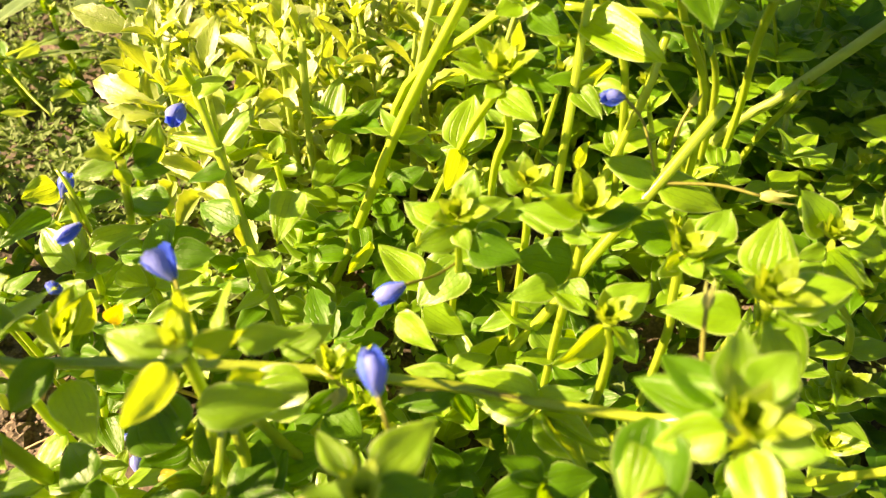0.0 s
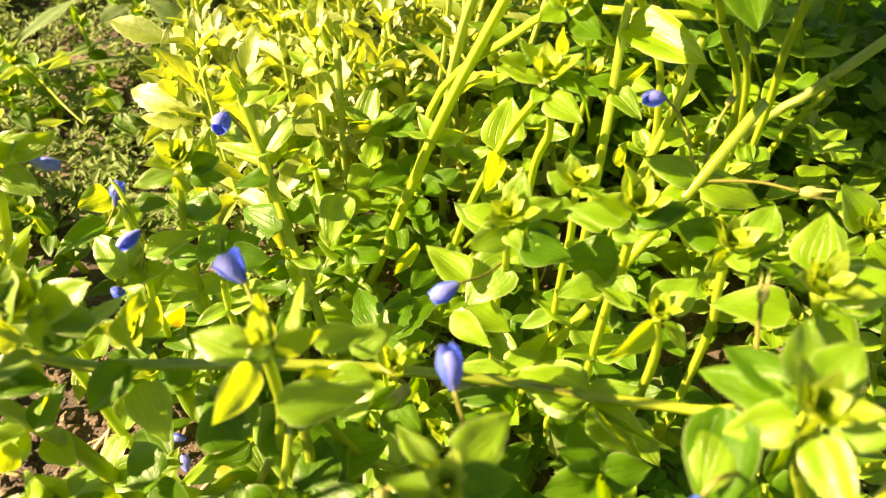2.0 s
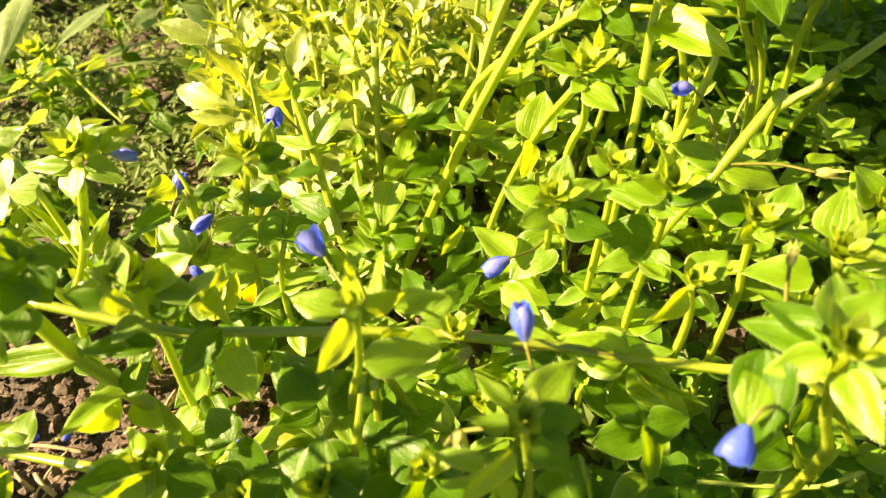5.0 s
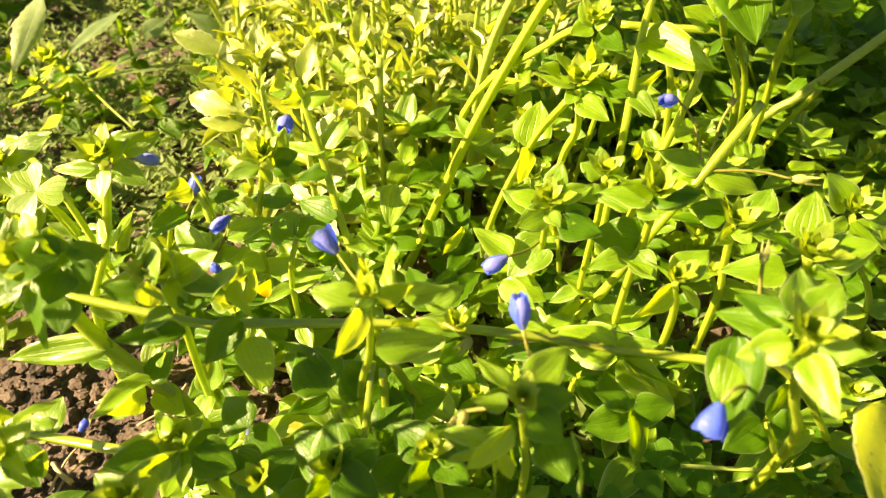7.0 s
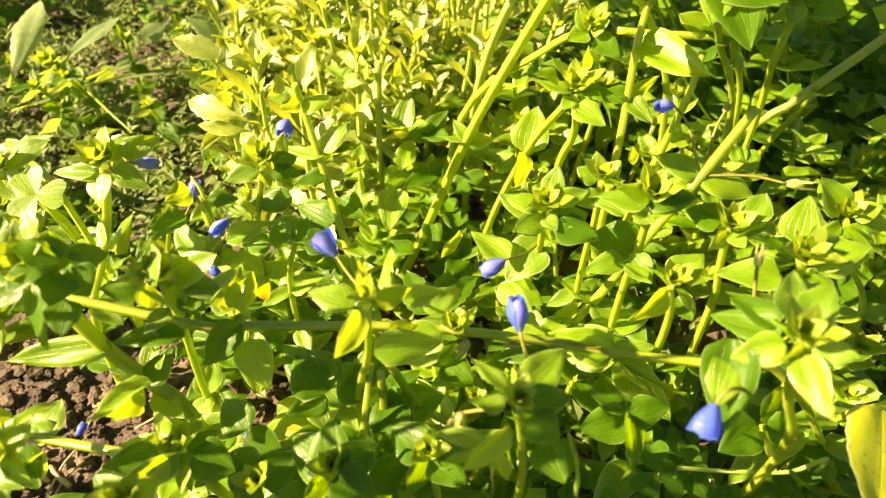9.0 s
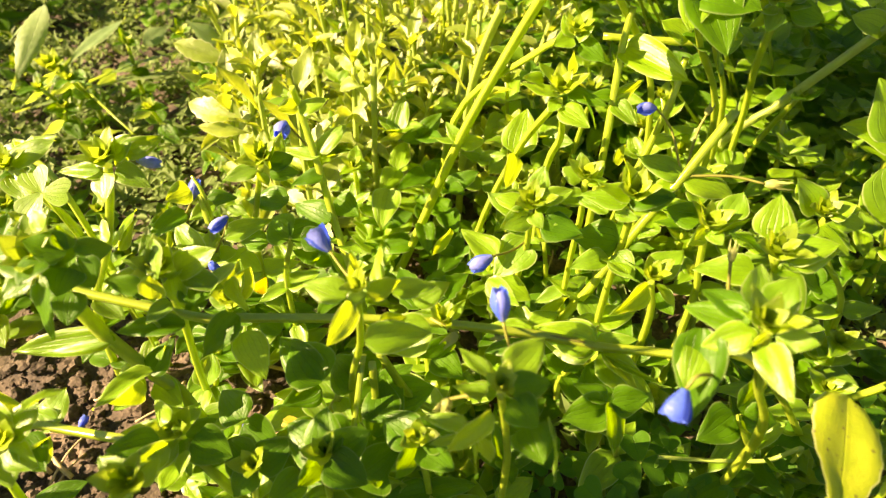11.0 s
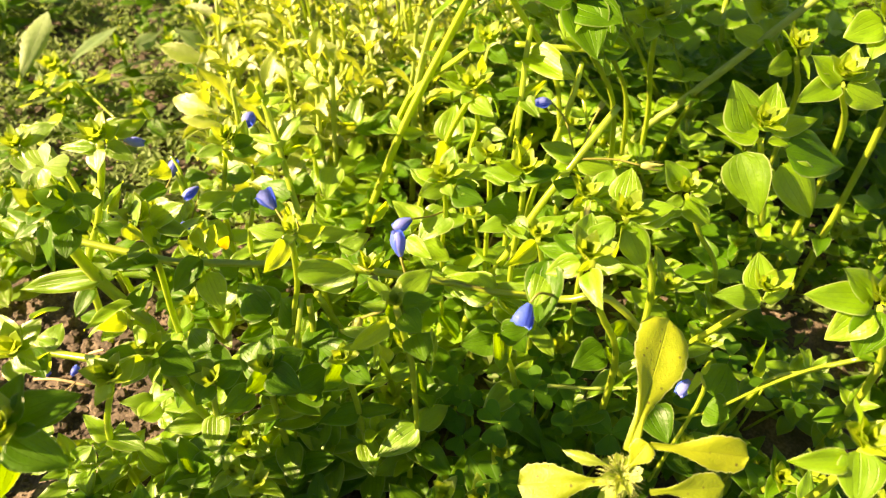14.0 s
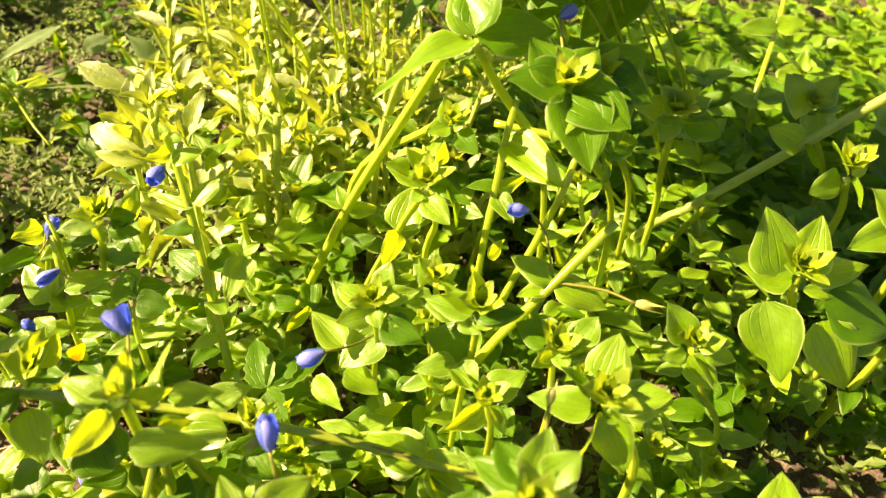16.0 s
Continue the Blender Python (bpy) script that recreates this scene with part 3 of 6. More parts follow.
L(s, -20.3, 62.4, 88.8, -21.5, 65.1, 93.9, 2.7)
tuft(s, -19.8, 62.0, 88.4, 7.0, 5, 0.00, -0.20, turn=2.3)
bud(s, 2.6, -16.8, 56.8, 90.5, -20.4, 54.3, 88.2, -22.7, 61.9, 89.6)
bud(s, 2.0, -5.2, 61.9, 81.6, -9.0, 61.9, 81.6, 17.4, 61.2, 78.2, 6.0, 61.9, 81.6)
L(s, 18.1, 61.0, 77.2, 3.1, 68.9, 75.9, 11.7)
L(s, 19.4, 59.4, 76.5, 27.6, 47.1, 77.5, 8.4, face=AWAY)
L(s, 20.0, 59.1, 76.5, 31.5, 48.6, 78.6, 2.0, face=SUNWARD)
L(s, -8.8, 74.1, 88.5, -1.5, 66.9, 87.2, 5.9, face=SUNWARD)
L(s, -17.9, 71.3, 78.1, -28.4, 72.2, 78.4, 4.2, face=AWAY)
L(s, -16.5, 71.8, 78.5, -14.4, 73.9, 79.1, 2.2, face=AWAY)
L(s, 5.3, 72.5, 76.8, 13.9, 75.7, 79.1, 6.3, face=AWAY)

s = thing("pimpernel_shoot", (-0.0101, 0.0318, 0.0), "yellow-green pimpernel shoot with oval leaf pairs", "wild plant", "tall pimpernel shoots")
L(s, -11.9, 33.0, 109.6, -16.1, 40.6, 110.6, 4.7, face=AWAY)
L(s, -8.6, 33.3, 110.2, -0.5, 39.9, 112.4, 7.1)
L(s, -12.2, 30.6, 108.2, -18.4, 32.9, 108.1, 5.1)
L(s, -11.7, 27.8, 106.8, -20.1, 20.4, 106.3, 6.3, face=AWAY)
L(s, -15.4, 26.1, 101.2, -14.3, 18.8, 101.3, 3.7, face=AWAY)
L(s, -8.0, 31.1, 109.0, -0.5, 31.5, 110.1, 6.1, kind="d")
L(s, -7.9, 29.2, 108.0, -3.9, 24.2, 108.2, 6.9, kind="d")
L(s, -4.8, 27.0, 102.9, -3.0, 19.8, 103.2, 8.4, kind="d")
L(s, -1.2, 28.4, 103.1, 0.7, 16.4, 103.7, 4.3, face=AWAY)
L(s, -15.8, 28.2, 101.0, -24.4, 30.7, 101.1, 3.7)
L(s, -15.8, 26.9, 100.4, -23.0, 24.4, 100.3, 3.3, face=AWAY)
L(s, -10.5, 32.2, 109.3, -11.2, 35.8, 109.7, 2.0)
L(s, -9.6, 32.2, 109.4, -7.4, 34.8, 109.9, 1.8)
L(s, -13.7, 27.7, 97.6, -11.7, 22.4, 97.8, 6.3)
tuft(s, -9.8, 30.5, 110.7, 6.5, 4, 0.00, -0.20, turn=4.9)
stem(s, 1.00, 1.10, -9.7, 32.2, 107.1, -7.2, 33.3, 85.4, -6.5, 33.2, 68.9, -6.3, 39.2, -3.0, pairs=14)
bud(s, 2.8, -19.0, 34.7, 99.7, -21.3, 31.7, 98.1, -12.7, 32.2, 105.6)

s = thing("pimpernel_shoot", (-0.0103, 0.0331, 0.0), "yellow-green pimpernel shoot with oval leaf pairs", "wild plant", "tall pimpernel shoots")
flower(s, "shut", 4.6, -8.7, 43.1, 113.1, -9.5, 46.3, 118.7, -9.7, 34.7, 105.5, -7.2, 39.0, 106.7)

s = thing("pimpernel_shoot", (0.0353, 0.0354, 0.0), "yellow-green pimpernel shoot with oval leaf pairs", "wild plant", "tall pimpernel shoots")
L(s, 34.4, 37.2, 121.6, 37.0, 46.1, 124.6, 7.9)
L(s, 36.2, 37.3, 122.9, 41.2, 41.4, 126.2, 6.4)
L(s, 33.6, 39.1, 118.3, 28.7, 48.3, 118.0, 6.6, kind="d")
L(s, 34.3, 38.1, 118.0, 24.7, 44.6, 115.2, 6.4, kind="d")
L(s, 33.1, 35.0, 119.3, 25.2, 34.5, 115.9, 5.8)
L(s, 36.5, 33.4, 120.5, 41.5, 29.8, 122.8, 5.0, face=SUNWARD)
L(s, 35.1, 32.4, 118.9, 35.2, 22.0, 118.8, 5.8, face=SUNWARD)
L(s, 26.8, 37.6, 114.7, 22.5, 28.0, 112.3, 7.8)
L(s, 35.9, 34.5, 120.8, 39.5, 38.8, 123.1, 3.1, face=AWAY)
L(s, 34.2, 35.0, 120.0, 32.9, 40.1, 120.1, 3.5, face=AWAY)
L(s, 35.2, 34.3, 120.2, 32.2, 31.8, 118.6, 3.5, face=AWAY)
L(s, 35.9, 34.5, 120.8, 38.9, 34.4, 122.2, 2.7, face=AWAY)
tuft(s, 34.2, 34.3, 122.3, 9.0, 5, 0.00, -0.20, turn=3.3)
stem(s, 1.10, 1.20, 35.8, 35.8, 120.2, 41.4, 36.1, 100.0, 50.8, 37.9, 72.3, 53.6, 43.9, -3.0, pairs=12.5)
bud(s, 2.2, 38.8, 37.0, 121.7, 41.0, 36.5, 121.5, 36.5, 35.7, 120.6)

s = thing("pimpernel_shoot", (0.0515, 0.0645, 0.0), "yellow-green pimpernel shoot with oval leaf pairs", "wild plant", "tall pimpernel shoots")
L(s, 50.6, 64.6, 107.1, 43.9, 69.3, 109.7, 7.7, 0, "d")
L(s, 51.8, 66.7, 109.0, 54.2, 72.9, 116.8, 9.2)
L(s, 52.9, 65.3, 107.7, 55.9, 68.0, 112.6, 5.5)
L(s, 55.7, 64.1, 106.6, 66.5, 64.6, 107.4, 8.7)
L(s, 53.8, 64.0, 106.5, 58.1, 62.9, 108.0, 2.8)
L(s, 52.9, 62.1, 104.8, 56.5, 60.1, 104.5, 3.2)
L(s, 51.6, 62.1, 104.8, 49.0, 54.2, 94.7, 9.8)
L(s, 52.9, 61.7, 104.5, 58.8, 54.6, 94.1, 8.6)
tuft(s, 52.6, 64.6, 107.1, 10.0, 6, 0.00, -0.20, turn=4.5)
L(s, 51.9, 66.9, 98.2, 38.4, 68.1, 98.9, 7.8)
stem(s, 1.20, 1.30, 52.3, 64.1, 106.6, 58.4, 65.1, 93.9, 67.7, 65.1, 73.7, 72.3, 65.4, -3.0, pairs=12.5)
bud(s, 1.9, 40.3, 59.4, 110.2, 40.9, 62.3, 114.3, 41.4, 53.5, 98.2, 40.6, 57.2, 105.6)
L(s, 54.7, 64.4, 106.6, 64.8, 63.1, 111.8, 7.3, face=SUNWARD)
L(s, 50.5, 67.2, 105.8, 46.6, 72.8, 105.6, 8.9, kind="d")
L(s, 53.9, 63.2, 104.9, 57.0, 59.6, 105.7, 4.0, face=AWAY)
L(s, 62.6, 68.7, 101.0, 68.8, 61.2, 103.1, 5.7, face=AWAY)

s = thing("pimpernel_shoot", (0.0440, 0.0820, 0.0), "yellow-green pimpernel shoot with oval leaf pairs", "wild plant", "tall pimpernel shoots")
L(s, 43.4, 82.7, 99.6, 36.0, 85.7, 102.1, 7.5, 0, "d")
L(s, 45.0, 80.9, 98.0, 40.4, 76.7, 96.8, 5.7)
L(s, 45.0, 82.7, 99.6, 43.5, 85.2, 104.9, 5.5)
L(s, 46.9, 82.7, 99.6, 54.3, 86.8, 103.1, 6.6)
L(s, 47.2, 80.7, 97.8, 54.5, 81.2, 100.0, 3.9)
L(s, 46.1, 80.9, 98.0, 47.7, 76.0, 98.0, 4.6)
tuft(s, 45.6, 81.9, 98.9, 9.0, 5, 0.00, -0.20, turn=3.7)
stem(s, 1.00, 1.10, 45.0, 81.2, 98.3, 46.8, 80.7, 85.0, 48.9, 80.2, 67.1, 50.0, 79.9, -3.0, pairs=12.5)
L(s, 49.9, 81.7, 100.6, 54.2, 87.2, 104.6, 7.5, face=SUNWARD)
L(s, 43.3, 84.1, 98.8, 36.8, 89.1, 98.2, 6.7, kind="d")
L(s, 46.3, 79.8, 96.5, 57.6, 81.5, 102.1, 4.9, face=AWAY)
L(s, 45.5, 79.4, 95.6, 42.0, 83.5, 95.5, 7.0, face=AWAY)

s = thing("pimpernel_shoot", (0.0800, 0.0940, 0.0), "yellow-green pimpernel shoot with oval leaf pairs", "wild plant", "tall pimpernel shoots")
L(s, 80.8, 94.4, 90.4, 74.5, 98.6, 98.8, 9.2)
L(s, 82.4, 94.6, 90.5, 86.6, 97.5, 94.4, 4.4)
L(s, 84.6, 94.4, 90.4, 93.8, 94.9, 91.6, 5.8)
L(s, 81.0, 91.7, 88.0, 74.7, 89.7, 87.7, 4.3)
L(s, 81.7, 91.4, 87.6, 90.3, 84.8, 82.4, 8.2)
L(s, 85.8, 92.6, 88.8, 93.9, 91.0, 88.2, 6.0)
L(s, 80.4, 89.2, 85.7, 73.7, 88.0, 85.0, 4.3)
tuft(s, 82.4, 94.1, 90.1, 9.0, 5, 0.00, -0.20, turn=4.6)
stem(s, 1.00, 1.10, 82.2, 92.8, 88.9, 91.2, 92.7, 71.6, 103.2, 91.2, 50.1, 109.5, 90.8, -3.0, pairs=12.5)
L(s, 81.5, 95.1, 90.3, 79.3, 105.3, 92.5, 6.8)
L(s, 83.0, 91.3, 87.9, 87.6, 81.9, 88.4, 5.8, face=AWAY)
L(s, 83.5, 93.2, 90.1, 89.7, 93.3, 93.8, 6.2, face=SUNWARD)

s = thing("pimpernel_shoot", (0.0270, 0.0860, 0.0), "yellow-green pimpernel shoot with oval leaf pairs", "wild plant", "tall pimpernel shoots")
L(s, 25.4, 84.9, 104.0, 14.4, 87.6, 106.1, 6.9)
L(s, 26.6, 87.7, 106.6, 24.4, 91.6, 113.2, 7.0)
L(s, 28.0, 84.9, 104.0, 37.3, 85.2, 106.1, 6.3, 0, "d")
L(s, 25.9, 85.9, 104.9, 17.8, 85.1, 109.1, 5.2)
L(s, 27.0, 83.8, 103.0, 30.3, 81.8, 103.2, 3.5)
L(s, 25.7, 83.8, 103.0, 22.1, 82.3, 103.1, 3.6)
tuft(s, 27.0, 86.3, 105.3, 10.0, 6, 0.00, -0.20, turn=0.8)
stem(s, 1.10, 1.20, 27.0, 84.8, 103.9, 27.2, 85.8, 89.7, 26.3, 85.9, 65.5, 26.1, 86.2, -3.0, pairs=12.5)
L(s, 26.9, 87.8, 87.4, 14.5, 90.7, 87.3, 10.8, 0, "d")
L(s, 23.3, 83.7, 86.4, 13.2, 80.1, 86.7, 6.1)
L(s, 24.5, 82.0, 88.9, 28.6, 75.6, 86.2, 7.0)
L(s, 20.9, 84.3, 101.1, 13.8, 91.6, 102.5, 4.4, face=AWAY)
L(s, 25.4, 85.2, 104.0, 36.4, 84.3, 107.4, 6.3, kind="d")
L(s, 22.8, 84.0, 101.6, 27.7, 80.9, 101.9, 3.6, face=AWAY)
L(s, 24.5, 87.4, 105.9, 26.0, 91.9, 108.5, 4.7, face=AWAY)
L(s, 21.8, 87.6, 105.0, 18.4, 92.9, 106.5, 4.7, face=AWAY)

s = thing("pimpernel_shoot", (0.0167, 0.0945, 0.0), "yellow-green pimpernel shoot with oval leaf pairs", "wild plant", "tall pimpernel shoots")
L(s, 16.4, 94.1, 103.9, 15.4, 97.8, 109.6, 5.0)
L(s, 15.6, 93.7, 103.5, 11.1, 96.1, 106.6, 5.2)
L(s, 17.9, 94.1, 103.9, 21.7, 97.1, 107.1, 4.5)
L(s, 16.2, 90.7, 100.7, 7.9, 89.9, 100.9, 5.3)
L(s, 17.3, 93.3, 103.1, 21.9, 92.0, 105.1, 3.5)
tuft(s, 16.7, 94.5, 104.2, 8.0, 5, 0.00, -0.20, turn=3.9)
stem(s, 1.00, 1.10, 16.7, 93.7, 103.5, 17.9, 95.6, 87.7, 18.3, 98.9, 63.7, 18.8, 100.4, -3.0, pairs=12.5)

s = thing("pimpernel_shoot", (0.0030, 0.0880, 0.0), "yellow-green pimpernel shoot with oval leaf pairs", "wild plant", "tall pimpernel shoots")
L(s, 1.4, 87.6, 100.7, -6.0, 91.2, 102.7, 7.7)
L(s, 3.9, 90.1, 102.9, 5.8, 93.0, 109.3, 5.7)
L(s, 2.1, 86.5, 99.6, -4.7, 81.7, 99.1, 7.3)
L(s, 3.9, 86.8, 99.9, 7.2, 88.9, 102.2, 4.0, 0, "d")
L(s, 5.0, 84.4, 97.7, 14.7, 80.7, 98.0, 8.3, 0, "d")
L(s, 2.8, 86.2, 99.4, 4.9, 82.0, 99.1, 4.2)
tuft(s, 2.6, 88.1, 101.1, 9.0, 6, 0.00, -0.20, turn=5.0)
stem(s, 1.00, 1.10, 2.4, 87.4, 100.5, 3.4, 91.0, 83.6, 2.2, 94.7, 60.0, 2.2, 96.9, -3.0, pairs=12.5)
L(s, 3.8, 93.1, 82.7, -5.7, 85.0, 77.0, 11.4)
L(s, 4.2, 93.1, 82.7, 7.1, 89.9, 82.7, 3.9)
L(s, -4.3, 87.8, 72.6, 5.1, 83.4, 68.6, 7.7)
L(s, -5.1, 88.0, 82.2, -14.4, 96.1, 85.3, 8.1)
L(s, -17.1, 103.0, 78.2, -22.2, 97.7, 71.7, 4.8)
flower(s, "shut", 5.0, -7.2, 78.6, 92.6, -12.8, 76.4, 90.6, 3.5, 93.1, 82.7, -1.6, 84.3, 88.3)
L(s, 0.0, 86.7, 98.7, -7.9, 94.2, 101.2, 7.1, face=AWAY)
L(s, 2.4, 89.0, 101.6, 7.2, 95.1, 105.3, 6.3, face=AWAY)
L(s, 0.7, 87.2, 99.3, -4.5, 83.0, 96.9, 6.3, face=AWAY)
L(s, 4.7, 88.5, 101.6, 13.2, 90.0, 104.0, 4.9)
L(s, 6.5, 85.2, 98.7, 13.4, 85.8, 100.3, 6.0, kind="d")
L(s, 7.1, 83.2, 96.9, 15.2, 80.1, 97.3, 4.1, face=SUNWARD)

s = thing("pimpernel_shoot", (0.0050, 0.1320, 0.0), "yellow-green pimpernel shoot with oval leaf pairs", "wild plant", "tall pimpernel shoots")
L(s, 4.5, 131.6, 82.6, 7.8, 140.9, 93.9, 11.5)
L(s, 4.1, 131.4, 82.4, 1.5, 122.2, 76.0, 9.7)
stem(s, 1.10, 1.20, 11.7, 119.2, 108.9, 4.5, 131.8, 82.8, -7.3, 128.5, 50.0, -13.0, 131.3, -3.0, pairs=12.5)

s = thing("pimpernel_shoot", (0.0120, 0.1130, 0.0), "yellow-green pimpernel shoot with oval leaf pairs", "wild plant", "tall pimpernel shoots")
L(s, 11.1, 114.0, 114.9, 1.9, 118.9, 117.4, 7.9)
L(s, 11.3, 113.2, 114.1, 8.4, 110.1, 113.3, 3.9)
L(s, 12.0, 111.9, 113.0, 18.6, 105.1, 112.2, 6.9)
L(s, 11.1, 116.6, 117.2, 6.8, 120.8, 122.0, 6.9)
L(s, 14.8, 118.3, 118.8, 15.7, 121.3, 124.2, 5.3)
L(s, 14.0, 114.9, 115.7, 22.7, 107.7, 117.4, 4.7, 0, "d")
L(s, 17.4, 114.0, 114.9, 21.5, 105.4, 111.4, 7.9, 0, "d")
L(s, 7.6, 116.8, 117.4, 1.8, 114.8, 120.5, 5.4)
tuft(s, 12.2, 115.0, 115.8, 10.0, 6, 0.00, -0.20, turn=5.3)
stem(s, 1.10, 1.20, 11.7, 113.3, 114.3, 15.2, 120.9, 97.0, 12.8, 126.0, 74.7, 13.1, 129.8, -3.0, pairs=12.5)

s = thing("pimpernel_shoot", (0.0172, 0.1290, 0.0), "yellow-green pimpernel shoot with oval leaf pairs", "wild plant", "tall pimpernel shoots")
L(s, 16.0, 128.1, 123.7, 10.6, 124.9, 123.5, 5.7)
L(s, 17.2, 128.3, 123.8, 20.7, 126.7, 128.0, 5.1)
L(s, 16.6, 128.5, 124.1, 14.3, 133.6, 128.3, 6.2)
L(s, 18.4, 127.2, 122.9, 23.9, 121.6, 120.9, 6.0, 0, "d")
tuft(s, 17.2, 129.0, 124.5, 9.0, 5, 0.00, -0.20, turn=2.1)
stem(s, 1.10, 1.30, 17.2, 133.3, 121.6, 8.9, 143.3, 110.4, -14.3, 162.2, 73.7, -23.8, 170.9, -3.0, pairs=12.5)

s = thing("pimpernel_shoot", (-0.0133, 0.1453, 0.0), "yellow-green pimpernel shoot with oval leaf pairs", "wild plant", "tall pimpernel shoots")
stem(s, 1.65, 1.90, 13.7, 142.1, 136.3, 4.9, 149.0, 114.3, -13.3, 145.2, 77.2, -34.9, 139.4, 23.5, -49.4, 138.6, -3.0, pairs=12.5)
L(s, -13.3, 144.5, 76.5, -2.6, 148.6, 75.3, 5.7)
L(s, -13.9, 144.7, 76.8, -23.0, 149.2, 78.2, 5.3)
L(s, -13.3, 145.3, 77.3, -17.6, 150.0, 82.4, 4.2)
L(s, 6.6, 151.2, 104.1, -3.4, 152.8, 107.9, 6.1)

s = thing("pimpernel_shoot", (-0.0561, 0.1266, 0.0), "yellow-green pimpernel shoot with oval leaf pairs", "wild plant", "tall pimpernel shoots")
stem(s, 1.10, 1.60, -64.0, 139.7, 103.1, -62.9, 139.6, 95.1, -58.8, 132.7, 76.7, -54.7, 124.3, 57.0, -47.1, 109.4, 32.8, -42.1, 100.3, -3.0, pairs=12.5)
L(s, -58.2, 134.6, 82.4, -49.7, 138.7, 91.0, 7.1)
L(s, -58.2, 133.5, 81.4, -74.2, 137.8, 83.6, 4.6)
L(s, -58.0, 131.6, 75.7, -67.5, 127.4, 75.4, 5.9, 0, "d")
L(s, -62.8, 137.4, 95.7, -54.0, 140.2, 99.6, 6.1)
L(s, -63.5, 139.0, 97.2, -67.5, 133.3, 99.4, 5.2)
flower(s, "shut", 6.2, -69.4, 143.6, 87.8, -70.0, 136.1, 87.9, -60.7, 136.4, 81.4)
L(s, -68.4, 115.1, 91.8, -63.3, 118.2, 101.5, 5.6)
L(s, -56.6, 123.8, 62.0, -70.3, 131.7, 64.8, 10.9, 0, "d")
L(s, -54.7, 132.5, 64.4, -47.5, 125.5, 62.5, 9.2, 0, "d")
L(s, -71.2, 121.2, 77.1, -74.6, 113.9, 77.3, 7.3, 0, "d")

s = thing("pimpernel_shoot", (-0.0670, 0.1060, 0.0), "yellow-green pimpernel shoot with oval leaf pairs", "wild plant", "tall pimpernel shoots")
L(s, -68.6, 103.8, 101.0, -77.0, 100.2, 101.1, 5.2)
L(s, -68.6, 105.1, 102.2, -72.7, 108.1, 106.0, 5.2)
L(s, -67.5, 105.6, 102.6, -65.8, 106.9, 108.1, 4.0)
L(s, -65.8, 105.6, 102.6, -63.1, 107.0, 107.7, 3.6)
L(s, -64.7, 104.7, 101.8, -58.6, 105.5, 104.2, 5.9, 0, "d")
L(s, -65.0, 103.1, 100.4, -57.1, 102.7, 100.8, 4.9, 0, "d")
L(s, -68.0, 103.1, 100.4, -65.1, 99.7, 98.7, 4.3)
tuft(s, -67.0, 105.6, 102.6, 10.0, 6, 0.00, -0.20, turn=2.7)
stem(s, 1.00, 1.20, -67.4, 104.4, 101.6, -72.6, 107.3, 84.8, -77.0, 108.4, 65.5, -79.8, 109.5, -3.0, pairs=12.5)

s = thing("pimpernel_shoot", (-0.0977, 0.1229, 0.0), "yellow-green pimpernel shoot with oval leaf pairs", "wild plant", "tall pimpernel shoots")
stem(s, 0.40, 1.20, -94.4, 120.2, 85.6, -91.4, 117.0, 80.1, -90.0, 113.0, 60.3, -88.7, 110.8, -3.0, pairs=12.5)
flower(s, "shut", 4.6, -97.4, 120.7, 75.3, -95.2, 123.9, 80.9, -100.7, 118.2, 70.4)
L(s, -90.5, 119.6, 74.3, -96.7, 113.1, 74.7, 6.0)
L(s, -94.1, 123.8, 72.7, -84.4, 123.2, 74.3, 6.2, 0, "d")
L(s, -95.6, 118.6, 81.5, -99.7, 111.7, 84.1, 7.6)

s = thing("pimpernel_shoot", (-0.0940, 0.1090, 0.0), "yellow-green pimpernel shoot with oval leaf pairs", "wild plant", "tall pimpernel shoots")
flower(s, "shut", 4.0, -77.1, 96.4, 91.1, -81.0, 92.1, 90.0, -90.0, 107.4, 64.5, -81.7, 102.4, 80.4)
L(s, -90.0, 107.4, 64.5, -103.0, 116.3, 68.0, 7.3)
L(s, -89.2, 107.4, 64.5, -93.3, 103.3, 63.3, 5.2)
L(s, -88.8, 107.4, 64.5, -83.1, 107.8, 65.8, 5.2)
L(s, -81.7, 100.5, 78.6, -68.6, 105.2, 82.1, 6.5)
L(s, -70.9, 102.8, 74.0, -81.1, 104.7, 73.9, 6.8, 0, "d")
stem(s, 1.00, 1.10, -92.8, 117.5, 80.5, -89.2, 107.4, 64.5, -91.8, 106.5, 43.7, -91.5, 103.2, -3.0, pairs=12.5)
L(s, -92.3, 105.3, 66.4, -102.9, 112.5, 73.1, 8.9, face=SUNWARD)
L(s, -91.3, 106.4, 66.9, -91.3, 114.2, 69.7, 8.2, face=SUNWARD)
L(s, -97.0, 113.3, 76.7, -106.9, 102.9, 77.2, 7.1, kind="d")
L(s, -82.6, 107.0, 63.5, -75.9, 103.8, 60.5, 7.1, face=AWAY)
L(s, -89.4, 105.0, 64.7, -95.4, 110.5, 68.8, 4.6, face=AWAY)

s = thing("pimpernel_shoot", (-0.0634, 0.1044, 0.0), "yellow-green pimpernel shoot with oval leaf pairs", "wild plant", "tall pimpernel shoots")
L(s, -63.4, 100.5, 78.6, -54.5, 103.8, 80.8, 8.8, 0, "d")
L(s, -62.8, 100.5, 78.6, -71.9, 108.2, 80.1, 10.5, 0, "d")
L(s, -58.0, 92.9, 85.2, -49.2, 92.5, 85.6, 7.4, 0, "d")
